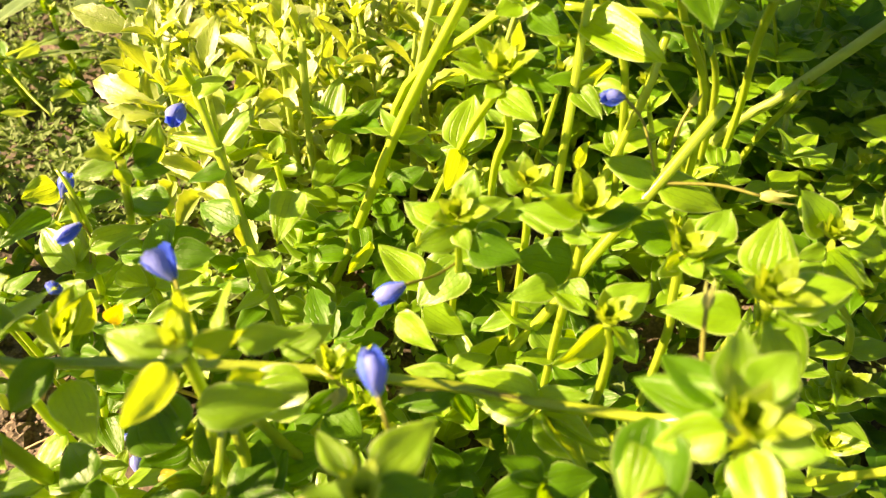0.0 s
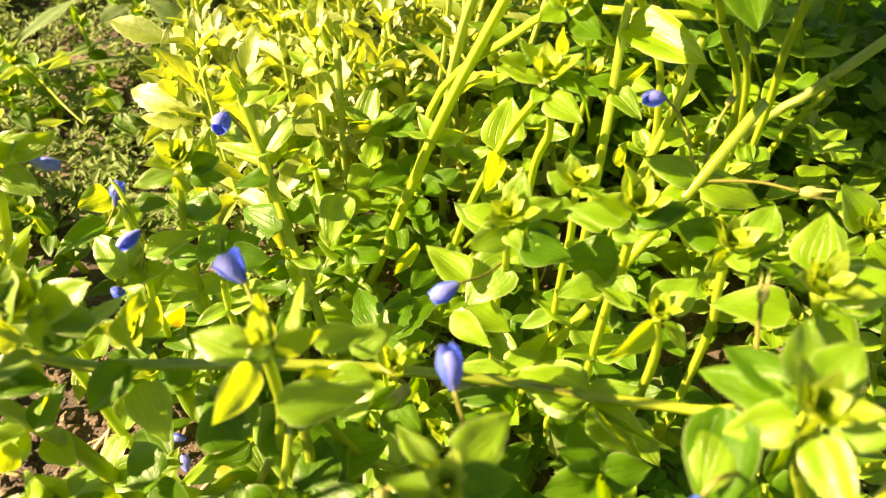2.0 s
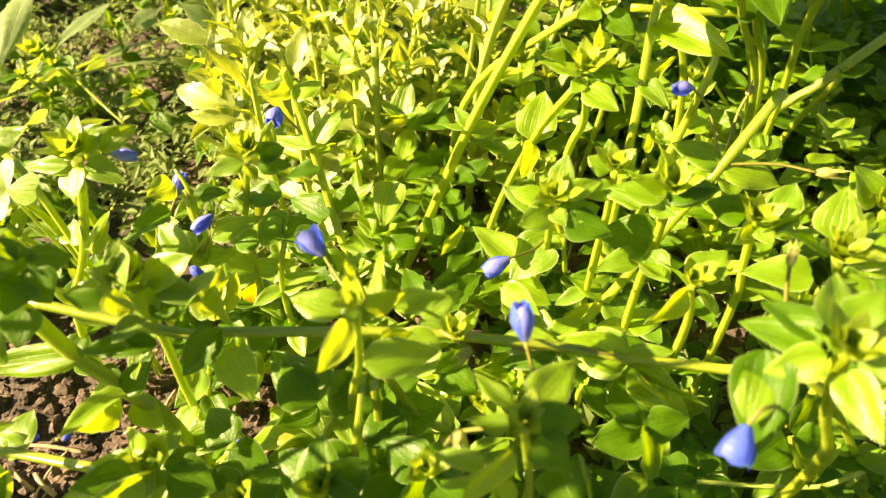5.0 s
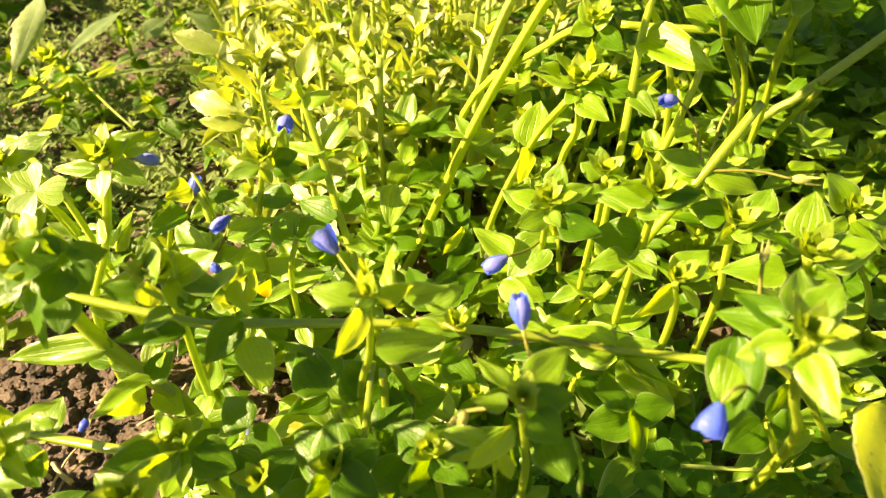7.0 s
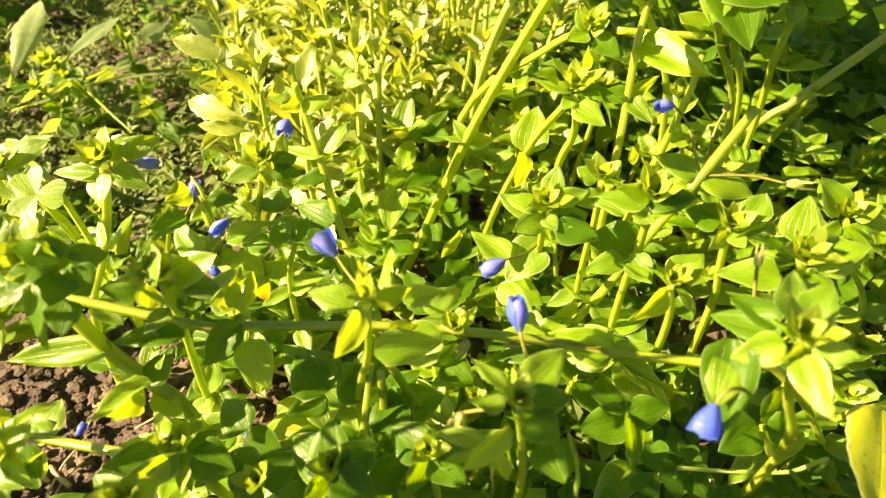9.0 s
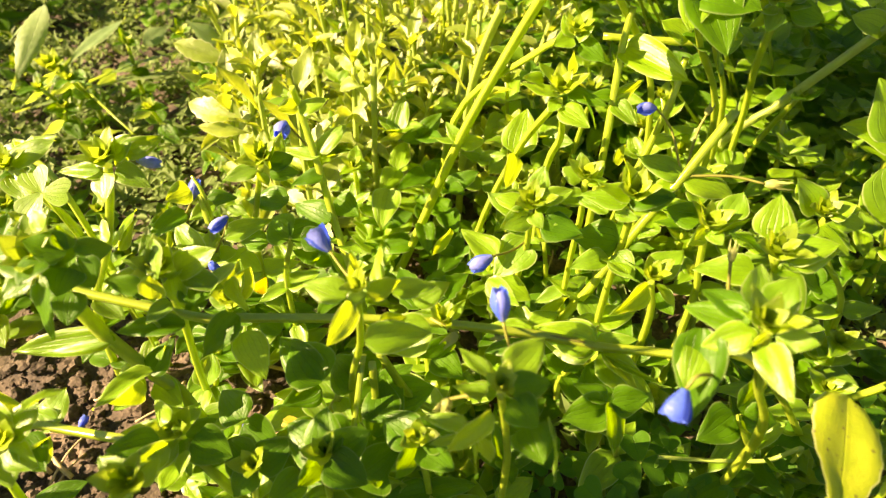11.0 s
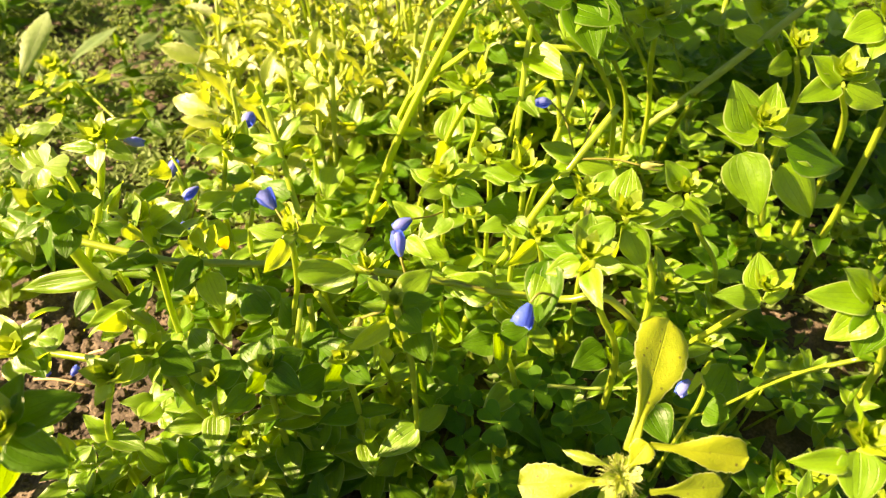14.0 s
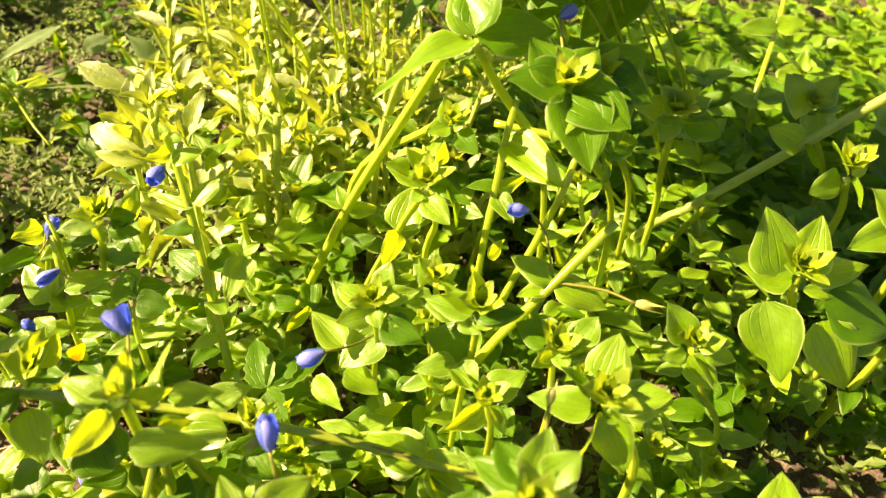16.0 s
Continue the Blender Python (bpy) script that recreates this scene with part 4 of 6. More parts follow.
L(s, -63.4, 108.3, 85.6, -77.4, 110.6, 85.2, 8.0, 0, "d")
L(s, -34.6, 110.2, 87.4, -36.7, 96.6, 84.8, 8.2)
stem(s, 1.00, 1.10, -62.8, 100.5, 78.6, -68.9, 102.8, 53.8, -70.7, 103.5, -3.0, pairs=12.5)

s = thing("pimpernel_shoot", (-0.0739, 0.0738, 0.0), "yellow-green pimpernel shoot with oval leaf pairs", "wild plant", "tall pimpernel shoots")
flower(s, "shut", 4.2, -79.0, 80.3, 87.4, -77.7, 81.6, 88.5)
L(s, -70.7, 69.8, 88.7, -65.7, 74.5, 94.8, 7.4)
L(s, -71.8, 69.8, 88.7, -68.3, 75.5, 97.0, 5.6)
L(s, -71.8, 69.0, 88.0, -77.6, 72.6, 90.3, 5.5)
L(s, -67.4, 76.1, 83.6, -64.3, 79.0, 85.4, 4.2, 0, "y")
L(s, -77.5, 86.5, 79.5, -83.6, 88.2, 81.2, 4.9)
tuft(s, -71.3, 69.8, 88.7, 9.0, 5, 0.00, -0.20, turn=0.5)

s = thing("pimpernel_shoot", (0.0480, 0.1070, 0.0), "yellow-green pimpernel shoot with oval leaf pairs", "wild plant", "tall pimpernel shoots")
stem(s, 1.35, 1.60, 61.3, 117.1, 107.1, 47.9, 107.0, 93.0, 36.6, 101.6, 77.0, 25.4, 97.4, 55.7, 16.5, 96.1, 37.0, 3.0, 89.8, -3.0, pairs=12.5)
L(s, 47.9, 106.9, 92.9, 63.3, 102.4, 90.2, 8.8)
L(s, 47.2, 107.2, 93.2, 35.5, 111.8, 97.0, 7.2)
L(s, 46.7, 107.7, 90.5, 38.3, 103.5, 90.3, 5.1)
bud(s, 2.9, 67.7, 100.8, 95.0, 74.8, 99.6, 95.3, 47.9, 107.0, 93.0, 59.8, 104.7, 94.5)
flower(s, "shut", 4.4, 38.2, 114.7, 110.3, 33.2, 113.0, 111.4, 47.3, 108.1, 93.6, 43.5, 113.8, 104.0)
bud(s, 2.2, 57.4, 124.8, 100.5, 59.5, 127.7, 103.2, 49.2, 109.2, 91.8, 54.5, 120.9, 97.0)

s = thing("pimpernel_shoot", (0.0296, 0.1238, 0.0), "yellow-green pimpernel shoot with oval leaf pairs", "wild plant", "tall pimpernel shoots")
stem(s, 1.10, 1.40, 32.5, 134.2, 129.2, 31.1, 132.0, 117.7, 30.3, 127.7, 103.2, 29.1, 122.2, 82.0, 28.1, 118.6, -3.0, pairs=12.5)
L(s, 30.7, 128.7, 104.0, 40.3, 133.2, 107.2, 5.5)
L(s, 30.3, 129.2, 104.5, 22.7, 127.4, 106.4, 4.4, 0, "d")
L(s, 30.9, 127.7, 103.2, 35.8, 119.4, 101.3, 6.2)
L(s, 30.3, 115.1, 91.8, 35.2, 120.2, 94.3, 5.3)

s = thing("pimpernel_shoot", (0.0456, 0.1269, 0.0), "yellow-green pimpernel shoot with oval leaf pairs", "wild plant", "tall pimpernel shoots")
stem(s, 1.10, 1.40, 51.9, 137.5, 111.9, 49.5, 133.0, 101.2, 44.8, 129.3, 84.4, 37.1, 122.9, 58.4, 32.7, 118.5, -3.0, pairs=12.5)
L(s, 45.6, 126.9, 89.0, 53.9, 127.9, 89.9, 5.3)

s = thing("pimpernel_shoot", (0.0450, 0.1280, 0.0), "yellow-green pimpernel shoot with oval leaf pairs", "wild plant", "tall pimpernel shoots")
L(s, 32.1, 133.8, 117.3, 45.3, 115.0, 118.2, 11.0)
stem(s, 1.10, 1.20, 28.7, 144.2, 115.3, 41.4, 141.4, 115.4, 58.9, 138.5, 115.6)
L(s, 57.2, 134.4, 117.8, 47.9, 136.6, 121.9, 8.0, 0, "d")
L(s, 57.2, 134.4, 117.8, 68.9, 137.1, 119.0, 8.1, 0, "d")
L(s, 57.2, 134.4, 117.8, 59.4, 124.6, 113.9, 8.4, 0, "d")
L(s, 50.3, 135.3, 118.6, 42.8, 138.0, 123.8, 8.2)

s = thing("pimpernel_shoot", (0.0240, 0.0260, 0.0), "yellow-green pimpernel shoot with oval leaf pairs", "wild plant", "tall pimpernel shoots")
flower(s, "bell", 4.9, 21.4, 27.7, 113.6, 19.1, 24.0, 110.1, 28.0, 31.4, 111.6, 23.6, 29.3, 115.0)
L(s, 26.5, 38.1, 116.4, 23.8, 25.3, 106.8, 9.3, 0, "d")

s = thing("pimpernel_shoot", (-0.1070, 0.1030, 0.0), "yellow-green pimpernel shoot with oval leaf pairs", "wild plant", "tall pimpernel shoots")
L(s, -108.4, 101.3, 103.4, -120.7, 102.1, 104.1, 4.4)
L(s, -107.8, 103.3, 105.3, -110.9, 107.6, 110.2, 6.4)
L(s, -105.1, 103.9, 105.8, -99.2, 105.8, 111.9, 6.4)
L(s, -101.8, 104.7, 106.5, -90.9, 106.0, 110.8, 5.8)
L(s, -107.3, 100.8, 103.0, -105.9, 93.2, 100.0, 7.4)
L(s, -103.7, 101.8, 103.9, -94.9, 96.7, 102.5, 6.5)
tuft(s, -106.5, 103.4, 105.4, 11.0, 7, 0.00, -0.20, turn=0.2)
stem(s, 1.30, 1.40, -106.1, 102.4, 104.4, -110.8, 103.0, 91.4, -118.9, 102.6, 71.9, -132.2, 101.2, 44.7, -140.1, 100.9, -3.0, pairs=12.5)
flower(s, "pale", 4.0, -101.5, 108.0, 101.4, -95.2, 107.3, 100.8, -107.1, 105.5, 101.8)
L(s, -108.2, 90.1, 88.7, -111.0, 95.9, 92.0, 4.8, face=SUNWARD)
L(s, -106.6, 89.6, 87.1, -105.5, 102.2, 90.9, 4.2, face=SUNWARD)
L(s, -106.0, 89.2, 86.3, -103.8, 98.4, 88.3, 3.6, face=AWAY)
L(s, -106.5, 104.6, 103.3, -111.5, 107.0, 106.9, 5.8, face=AWAY)
L(s, -105.5, 104.6, 102.4, -103.1, 109.8, 103.5, 5.5, face=AWAY)
L(s, -108.4, 102.6, 102.3, -113.0, 99.3, 103.4, 5.5)

s = thing("pimpernel_shoot", (-0.0780, 0.0620, 0.0), "yellow-green pimpernel shoot with oval leaf pairs", "wild plant", "tall pimpernel shoots")
L(s, -79.6, 62.7, 108.6, -83.3, 67.1, 114.2, 7.2)
L(s, -76.4, 62.0, 108.0, -67.1, 63.5, 113.1, 7.1)
L(s, -74.5, 61.3, 107.3, -65.8, 58.0, 107.3, 5.8)
L(s, -81.3, 61.2, 107.3, -92.5, 59.3, 108.2, 5.4)
L(s, -77.4, 61.3, 107.4, -74.7, 54.5, 104.8, 6.1)
L(s, -80.8, 61.8, 107.8, -88.1, 63.8, 110.1, 4.6)
tuft(s, -79.6, 62.2, 108.2, 10.0, 6, 0.00, -0.20, turn=3.0)
stem(s, 1.00, 1.10, -79.1, 61.3, 107.4, -82.3, 65.2, 86.5, -87.4, 68.1, 51.0, -89.9, 70.2, -3.0, pairs=12.5)
L(s, -78.9, 57.2, 110.3, -82.9, 66.4, 114.7, 9.2, face=SUNWARD)
L(s, -78.2, 52.5, 110.3, -79.3, 57.8, 112.0, 6.1, face=AWAY)
L(s, -80.5, 54.2, 111.6, -86.7, 54.3, 114.6, 4.3, kind="d")
L(s, -76.3, 54.7, 106.8, -79.8, 49.2, 107.2, 5.1)
L(s, -72.0, 55.1, 104.8, -72.6, 64.3, 107.5, 7.5, kind="d")
L(s, -69.7, 57.0, 105.3, -66.0, 68.0, 107.3, 6.0, face=SUNWARD)
L(s, -67.1, 64.7, 102.2, -62.5, 57.7, 99.0, 5.5, face=SUNWARD)
L(s, -77.5, 59.9, 107.4, -75.5, 65.8, 108.3, 4.2)

s = thing("pimpernel_shoot", (-0.1020, 0.0590, 0.0), "yellow-green pimpernel shoot with oval leaf pairs", "wild plant", "tall pimpernel shoots")
L(s, -101.8, 59.0, 116.0, -103.2, 64.7, 123.0, 6.9)
L(s, -100.1, 58.9, 115.9, -91.5, 59.6, 118.3, 5.9, 0, "d")
L(s, -103.1, 58.1, 115.2, -111.2, 59.0, 116.4, 6.5, 0, "d")
L(s, -100.1, 57.4, 114.5, -92.7, 54.1, 114.0, 6.1, 0, "d")
L(s, -100.2, 55.8, 113.1, -99.6, 46.4, 105.0, 7.9, 0, "d")
L(s, -102.9, 56.7, 113.8, -107.7, 52.0, 112.1, 6.2, 0, "d")
tuft(s, -101.7, 58.6, 115.7, 11.0, 6, 0.00, -0.20, turn=0.1)
stem(s, 1.60, 1.80, -101.2, 57.4, 114.6, -99.4, 58.3, 103.1, -97.1, 58.4, 89.7, -91.1, 57.6, 75.3, -85.6, 56.3, 63.2, -81.0, 56.0, -3.0, pairs=12.5)
L(s, -91.9, 57.1, 77.6, -106.8, 51.8, 71.2, 7.2, 19, "o")
L(s, -93.4, 57.0, 74.7, -102.2, 50.6, 69.5, 7.4)
L(s, -95.3, 58.4, 89.7, -122.0, 55.9, 88.8, 6.7)
L(s, -91.3, 57.4, 72.4, -84.1, 51.5, 69.3, 7.1)
L(s, -90.4, 55.8, 77.7, -85.3, 62.8, 83.3, 6.3, 0, "d")
L(s, -73.2, 51.3, 103.5, -88.6, 49.0, 105.1, 4.7, 0, "d")
L(s, -75.7, 52.5, 101.9, -80.7, 52.0, 106.6, 4.6)
L(s, -65.5, 58.6, 96.7, -74.1, 50.6, 91.8, 6.9, 0, "d")
L(s, -65.1, 57.6, 91.7, -60.1, 48.4, 85.8, 8.2)
L(s, -93.9, 58.2, 118.5, -100.9, 58.0, 122.5, 7.3, kind="d")
L(s, -92.7, 58.6, 117.9, -86.9, 62.6, 116.0, 6.4, kind="d")
L(s, -92.3, 57.6, 116.7, -89.0, 52.7, 113.9, 7.6, kind="d")
L(s, -93.7, 55.9, 116.3, -94.4, 49.9, 115.5, 8.6, kind="d")
L(s, -97.2, 60.1, 123.1, -99.6, 63.1, 125.4, 5.1, face=SUNWARD)
L(s, -94.3, 58.4, 119.0, -96.1, 63.4, 121.5, 4.9, kind="d")
L(s, -93.1, 52.5, 113.0, -92.7, 45.7, 111.7, 6.8, kind="d")
L(s, -97.3, 55.7, 119.1, -100.5, 49.8, 119.9, 7.3, kind="d")

s = thing("pimpernel_shoot", (-0.0790, 0.0400, 0.0), "yellow-green pimpernel shoot with oval leaf pairs", "wild plant", "tall pimpernel shoots")
L(s, -80.7, 40.4, 79.4, -91.7, 39.0, 80.7, 5.3)
L(s, -79.3, 40.6, 79.5, -84.0, 44.3, 83.7, 6.6)
L(s, -85.4, 37.8, 77.0, -97.7, 34.5, 75.7, 6.3)
L(s, -79.6, 38.6, 77.7, -87.6, 31.5, 74.8, 6.1)
L(s, -77.7, 39.7, 78.7, -70.6, 40.7, 81.4, 5.3, 0, "d")
L(s, -77.8, 38.8, 77.9, -76.1, 31.2, 75.3, 7.3, 0, "d")
tuft(s, -79.5, 40.1, 79.1, 9.0, 6, 0.00, -0.20, turn=2.1)
stem(s, 1.20, 1.30, -135.2, 49.8, 72.1, -113.0, 46.7, 69.3, -93.6, 42.0, 71.8, -80.7, 39.6, 75.0, -73.4, 37.0, 57.7, -54.8, 33.2, -3.0, pairs=12.5)
L(s, -115.9, 47.6, 70.1, -113.6, 55.9, 73.3, 8.3, -13, "o")
L(s, -113.0, 47.5, 70.0, -122.7, 50.6, 71.5, 6.1)
L(s, -116.7, 41.1, 80.4, -121.3, 49.1, 85.6, 8.3)
L(s, -110.4, 36.5, 84.4, -103.0, 30.0, 82.6, 7.6, 0, "d")
L(s, -108.3, 32.2, 80.4, -104.0, 36.7, 83.6, 6.2)
L(s, -79.7, 40.1, 83.8, -84.5, 43.9, 85.8, 5.5, face=SUNWARD)
L(s, -77.4, 37.5, 81.4, -76.3, 47.5, 81.3, 5.0)
L(s, -81.3, 36.1, 82.5, -90.2, 32.2, 86.5, 6.8, kind="d")
L(s, -79.5, 35.5, 81.4, -86.2, 26.1, 85.0, 6.8, face=AWAY)
L(s, -76.4, 34.9, 79.8, -75.7, 29.0, 80.0, 3.9)
L(s, -86.2, 51.5, 85.9, -95.2, 41.4, 89.6, 6.0, face=SUNWARD)
L(s, -89.0, 50.2, 81.5, -94.3, 44.4, 83.7, 7.0, face=AWAY)
L(s, -97.3, 31.3, 104.9, -93.9, 38.4, 102.9, 4.3, face=SUNWARD)
L(s, -85.4, 55.0, 85.1, -84.9, 61.3, 85.9, 3.0, face=SUNWARD)
L(s, -75.0, 37.3, 80.3, -66.4, 34.6, 77.6, 9.2, kind="d")

s = thing("pimpernel_shoot", (-0.0432, 0.0501, 0.0), "yellow-green pimpernel shoot with oval leaf pairs", "wild plant", "tall pimpernel shoots")
stem(s, 1.10, 1.20, -36.3, 52.4, 85.6, -36.6, 50.9, 73.3, -38.3, 45.5, 52.0, -38.9, 43.5, -3.0, pairs=16)
# The d leaves here have their shade painted as a darker green.
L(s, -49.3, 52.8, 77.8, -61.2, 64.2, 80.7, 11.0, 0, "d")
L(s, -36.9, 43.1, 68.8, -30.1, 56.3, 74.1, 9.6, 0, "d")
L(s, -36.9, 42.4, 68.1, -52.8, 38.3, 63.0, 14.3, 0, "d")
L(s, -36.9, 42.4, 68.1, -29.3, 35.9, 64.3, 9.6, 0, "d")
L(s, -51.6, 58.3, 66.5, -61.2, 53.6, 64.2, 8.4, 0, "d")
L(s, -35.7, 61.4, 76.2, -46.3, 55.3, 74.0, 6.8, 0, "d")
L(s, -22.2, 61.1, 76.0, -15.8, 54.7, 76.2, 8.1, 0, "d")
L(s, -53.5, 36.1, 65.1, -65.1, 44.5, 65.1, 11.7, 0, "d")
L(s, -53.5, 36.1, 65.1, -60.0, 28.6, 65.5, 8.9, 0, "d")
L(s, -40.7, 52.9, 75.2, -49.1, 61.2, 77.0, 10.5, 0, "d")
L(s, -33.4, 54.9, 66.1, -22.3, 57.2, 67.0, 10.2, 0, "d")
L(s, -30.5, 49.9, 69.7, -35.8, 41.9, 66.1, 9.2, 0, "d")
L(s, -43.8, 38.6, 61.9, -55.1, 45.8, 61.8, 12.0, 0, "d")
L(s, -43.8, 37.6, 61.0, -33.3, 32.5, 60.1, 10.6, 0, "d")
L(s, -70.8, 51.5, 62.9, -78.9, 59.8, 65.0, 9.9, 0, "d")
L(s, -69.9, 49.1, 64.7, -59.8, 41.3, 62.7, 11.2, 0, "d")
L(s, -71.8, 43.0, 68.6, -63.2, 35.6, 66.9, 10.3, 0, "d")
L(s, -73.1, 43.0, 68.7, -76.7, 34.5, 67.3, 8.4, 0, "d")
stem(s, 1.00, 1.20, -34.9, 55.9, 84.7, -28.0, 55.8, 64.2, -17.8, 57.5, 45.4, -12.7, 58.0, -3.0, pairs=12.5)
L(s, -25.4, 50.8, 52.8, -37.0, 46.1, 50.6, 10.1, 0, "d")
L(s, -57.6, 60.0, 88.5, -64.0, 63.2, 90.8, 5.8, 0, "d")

s = thing("pimpernel_shoot", (-0.0520, 0.0600, 0.0), "yellow-green pimpernel shoot with oval leaf pairs", "wild plant", "tall pimpernel shoots")
stem(s, 1.20, 1.40, -43.7, 64.9, 65.8, -49.3, 62.2, 53.7, -55.4, 60.5, 41.3, -63.4, 57.7, 18.2, -69.3, 55.5, -3.0, material=STEM_PALE, pairs=12.5)
L(s, -51.7, 63.9, 47.6, -44.0, 65.4, 47.7, 4.7)
L(s, -66.8, 62.8, 40.7, -55.0, 55.7, 40.8, 6.4, 0, "y")

s = thing("pimpernel_shoot", (0.1010, 0.1060, 0.0), "yellow-green pimpernel shoot with oval leaf pairs", "wild plant", "tall pimpernel shoots")
L(s, 106.7, 108.2, 102.2, 89.9, 112.0, 106.6, 13.4)
L(s, 103.7, 108.7, 102.7, 98.1, 116.5, 117.5, 15.8)
L(s, 108.2, 108.7, 102.7, 111.9, 117.8, 116.1, 12.1)
L(s, 110.1, 108.6, 102.7, 128.9, 113.5, 105.2, 8.4)
L(s, 110.0, 106.2, 100.4, 123.4, 105.8, 100.2, 4.0)
L(s, 100.7, 103.5, 97.5, 106.8, 87.8, 83.0, 15.1)
L(s, 115.2, 100.8, 95.2, 127.6, 88.8, 79.3, 14.0)
L(s, 101.0, 104.2, 98.3, 95.3, 110.9, 101.3, 8.4)
L(s, 115.6, 104.0, 98.3, 137.8, 101.5, 94.4, 17.3, 0, "d")
tuft(s, 108.2, 110.0, 104.0, 12.0, 7, 0.00, -0.20, turn=1.5)
stem(s, 1.30, 1.40, 107.2, 106.3, 100.4, 121.9, 114.4, 71.3, 133.2, 118.7, 36.6, 140.9, 122.5, -3.0, pairs=12.5)

s = thing("pimpernel_shoot", (0.0900, 0.0470, 0.0), "yellow-green pimpernel shoot with oval leaf pairs", "wild plant", "tall pimpernel shoots")
L(s, 89.1, 46.6, 91.6, 76.4, 46.9, 93.3, 7.3)
L(s, 88.9, 48.4, 93.3, 87.8, 54.0, 101.8, 8.9)
L(s, 91.6, 48.3, 93.3, 99.0, 52.3, 97.6, 5.9)
L(s, 90.0, 46.1, 91.1, 100.4, 50.8, 93.2, 4.7)
tuft(s, 90.5, 48.6, 93.5, 9.0, 5, 0.00, -0.20, turn=3.3)
stem(s, 1.00, 1.10, 89.7, 46.3, 91.4, 82.5, 49.3, 74.3, 76.7, 56.2, 47.4, 72.9, 59.2, -3.0, pairs=12.5)

s = thing("pimpernel_shoot", (0.1150, 0.0340, 0.0), "yellow-green pimpernel shoot with oval leaf pairs", "wild plant", "tall pimpernel shoots")
L(s, 107.9, 34.3, 105.1, 90.8, 34.7, 107.5, 8.8)
L(s, 107.3, 35.3, 106.1, 100.0, 38.8, 112.2, 9.2)
L(s, 107.0, 32.5, 103.4, 96.7, 28.1, 97.4, 9.6)
L(s, 108.4, 32.4, 103.4, 105.0, 23.1, 95.3, 11.6, 0, "d")
L(s, 109.8, 34.4, 105.3, 118.5, 37.5, 108.0, 8.6)
tuft(s, 109.8, 34.4, 105.3, 11.0, 6, 0.00, -0.20, turn=1.2)
stem(s, 1.10, 1.20, 109.1, 32.9, 103.9, 128.8, 38.2, 66.9, 134.8, 39.7, -3.0, pairs=12.5)
stem(s, 0.60, 0.70, 115.2, 31.3, 85.1, 104.3, 34.3, 73.9, 94.9, 36.2, 61.7, 88.9, 37.7, -3.0)

s = thing("pimpernel_shoot", (0.0850, -0.0030, 0.0), "yellow-green pimpernel shoot with oval leaf pairs", "wild plant", "tall pimpernel shoots")
L(s, 87.1, -3.1, 104.9, 87.1, 4.9, 111.9, 9.5)
L(s, 88.0, -3.1, 104.9, 94.9, 1.0, 109.4, 8.3)
L(s, 84.5, -5.8, 102.3, 72.3, -6.3, 102.9, 5.4)
L(s, 87.1, -4.6, 103.5, 85.6, -14.0, 97.9, 9.9)
L(s, 89.8, -4.6, 103.5, 95.0, -9.6, 100.9, 6.9)
tuft(s, 87.4, -2.9, 105.1, 10.0, 5, 0.00, -0.20, turn=0.2)
stem(s, 1.20, 1.30, 88.0, -4.6, 103.5, 97.2, 2.9, 67.0, 102.9, 9.6, 31.7, 107.3, 13.9, -3.0, pairs=12.5)

s = thing("pimpernel_shoot", (0.0740, 0.1410, 0.0), "yellow-green pimpernel shoot with oval leaf pairs", "wild plant", "tall pimpernel shoots")
L(s, 74.7, 141.2, 125.2, 63.0, 139.8, 128.2, 8.9)
L(s, 75.3, 141.8, 125.8, 71.7, 143.1, 133.0, 7.4)
L(s, 77.5, 142.4, 126.5, 84.7, 145.8, 129.5, 7.7)
L(s, 74.8, 140.5, 124.5, 71.8, 134.7, 121.3, 6.5)
L(s, 77.0, 140.8, 124.9, 85.0, 140.7, 125.6, 4.0)
L(s, 78.5, 140.4, 124.5, 88.5, 138.1, 122.7, 9.3, 0, "d")
L(s, 73.3, 140.6, 124.6, 67.3, 134.9, 121.5, 6.0)
tuft(s, 75.3, 142.3, 126.3, 11.0, 6, 0.00, -0.20, turn=4.1)
stem(s, 1.20, 1.30, 75.6, 140.2, 124.2, 82.9, 154.5, 97.8, 91.0, 164.4, 65.5, 95.6, 171.7, -3.0, pairs=12.5)

s = thing("pimpernel_shoot", (0.1420, 0.2340, 0.0), "yellow-green pimpernel shoot with oval leaf pairs", "wild plant", "tall pimpernel shoots")
stem(s, 1.20, 1.50, 167.1, 306.1, 109.1, 158.5, 275.5, 92.7, 141.6, 233.5, 80.5, 157.6, 246.2, 35.3, 154.8, 228.2, -3.0, pairs=12.5)
L(s, 142.3, 233.5, 80.5, 131.0, 231.3, 81.9, 9.3)
L(s, 143.2, 233.6, 80.6, 161.1, 239.0, 83.4, 8.4)
L(s, 156.0, 270.7, 94.8, 138.0, 266.4, 96.2, 10.1)
L(s, 156.0, 270.7, 94.8, 169.4, 274.4, 98.4, 10.7)

s = thing("pimpernel_shoot", (0.1370, 0.1890, 0.0), "yellow-green pimpernel shoot with oval leaf pairs", "wild plant", "tall pimpernel shoots")
L(s, 137.3, 187.3, 103.3, 126.4, 190.5, 115.7, 13.7)
L(s, 139.1, 188.8, 104.8, 146.7, 197.8, 113.5, 10.1)
L(s, 140.1, 188.2, 104.3, 151.1, 191.2, 105.9, 5.2)
L(s, 138.4, 186.7, 102.8, 138.7, 176.8, 97.1, 10.3)
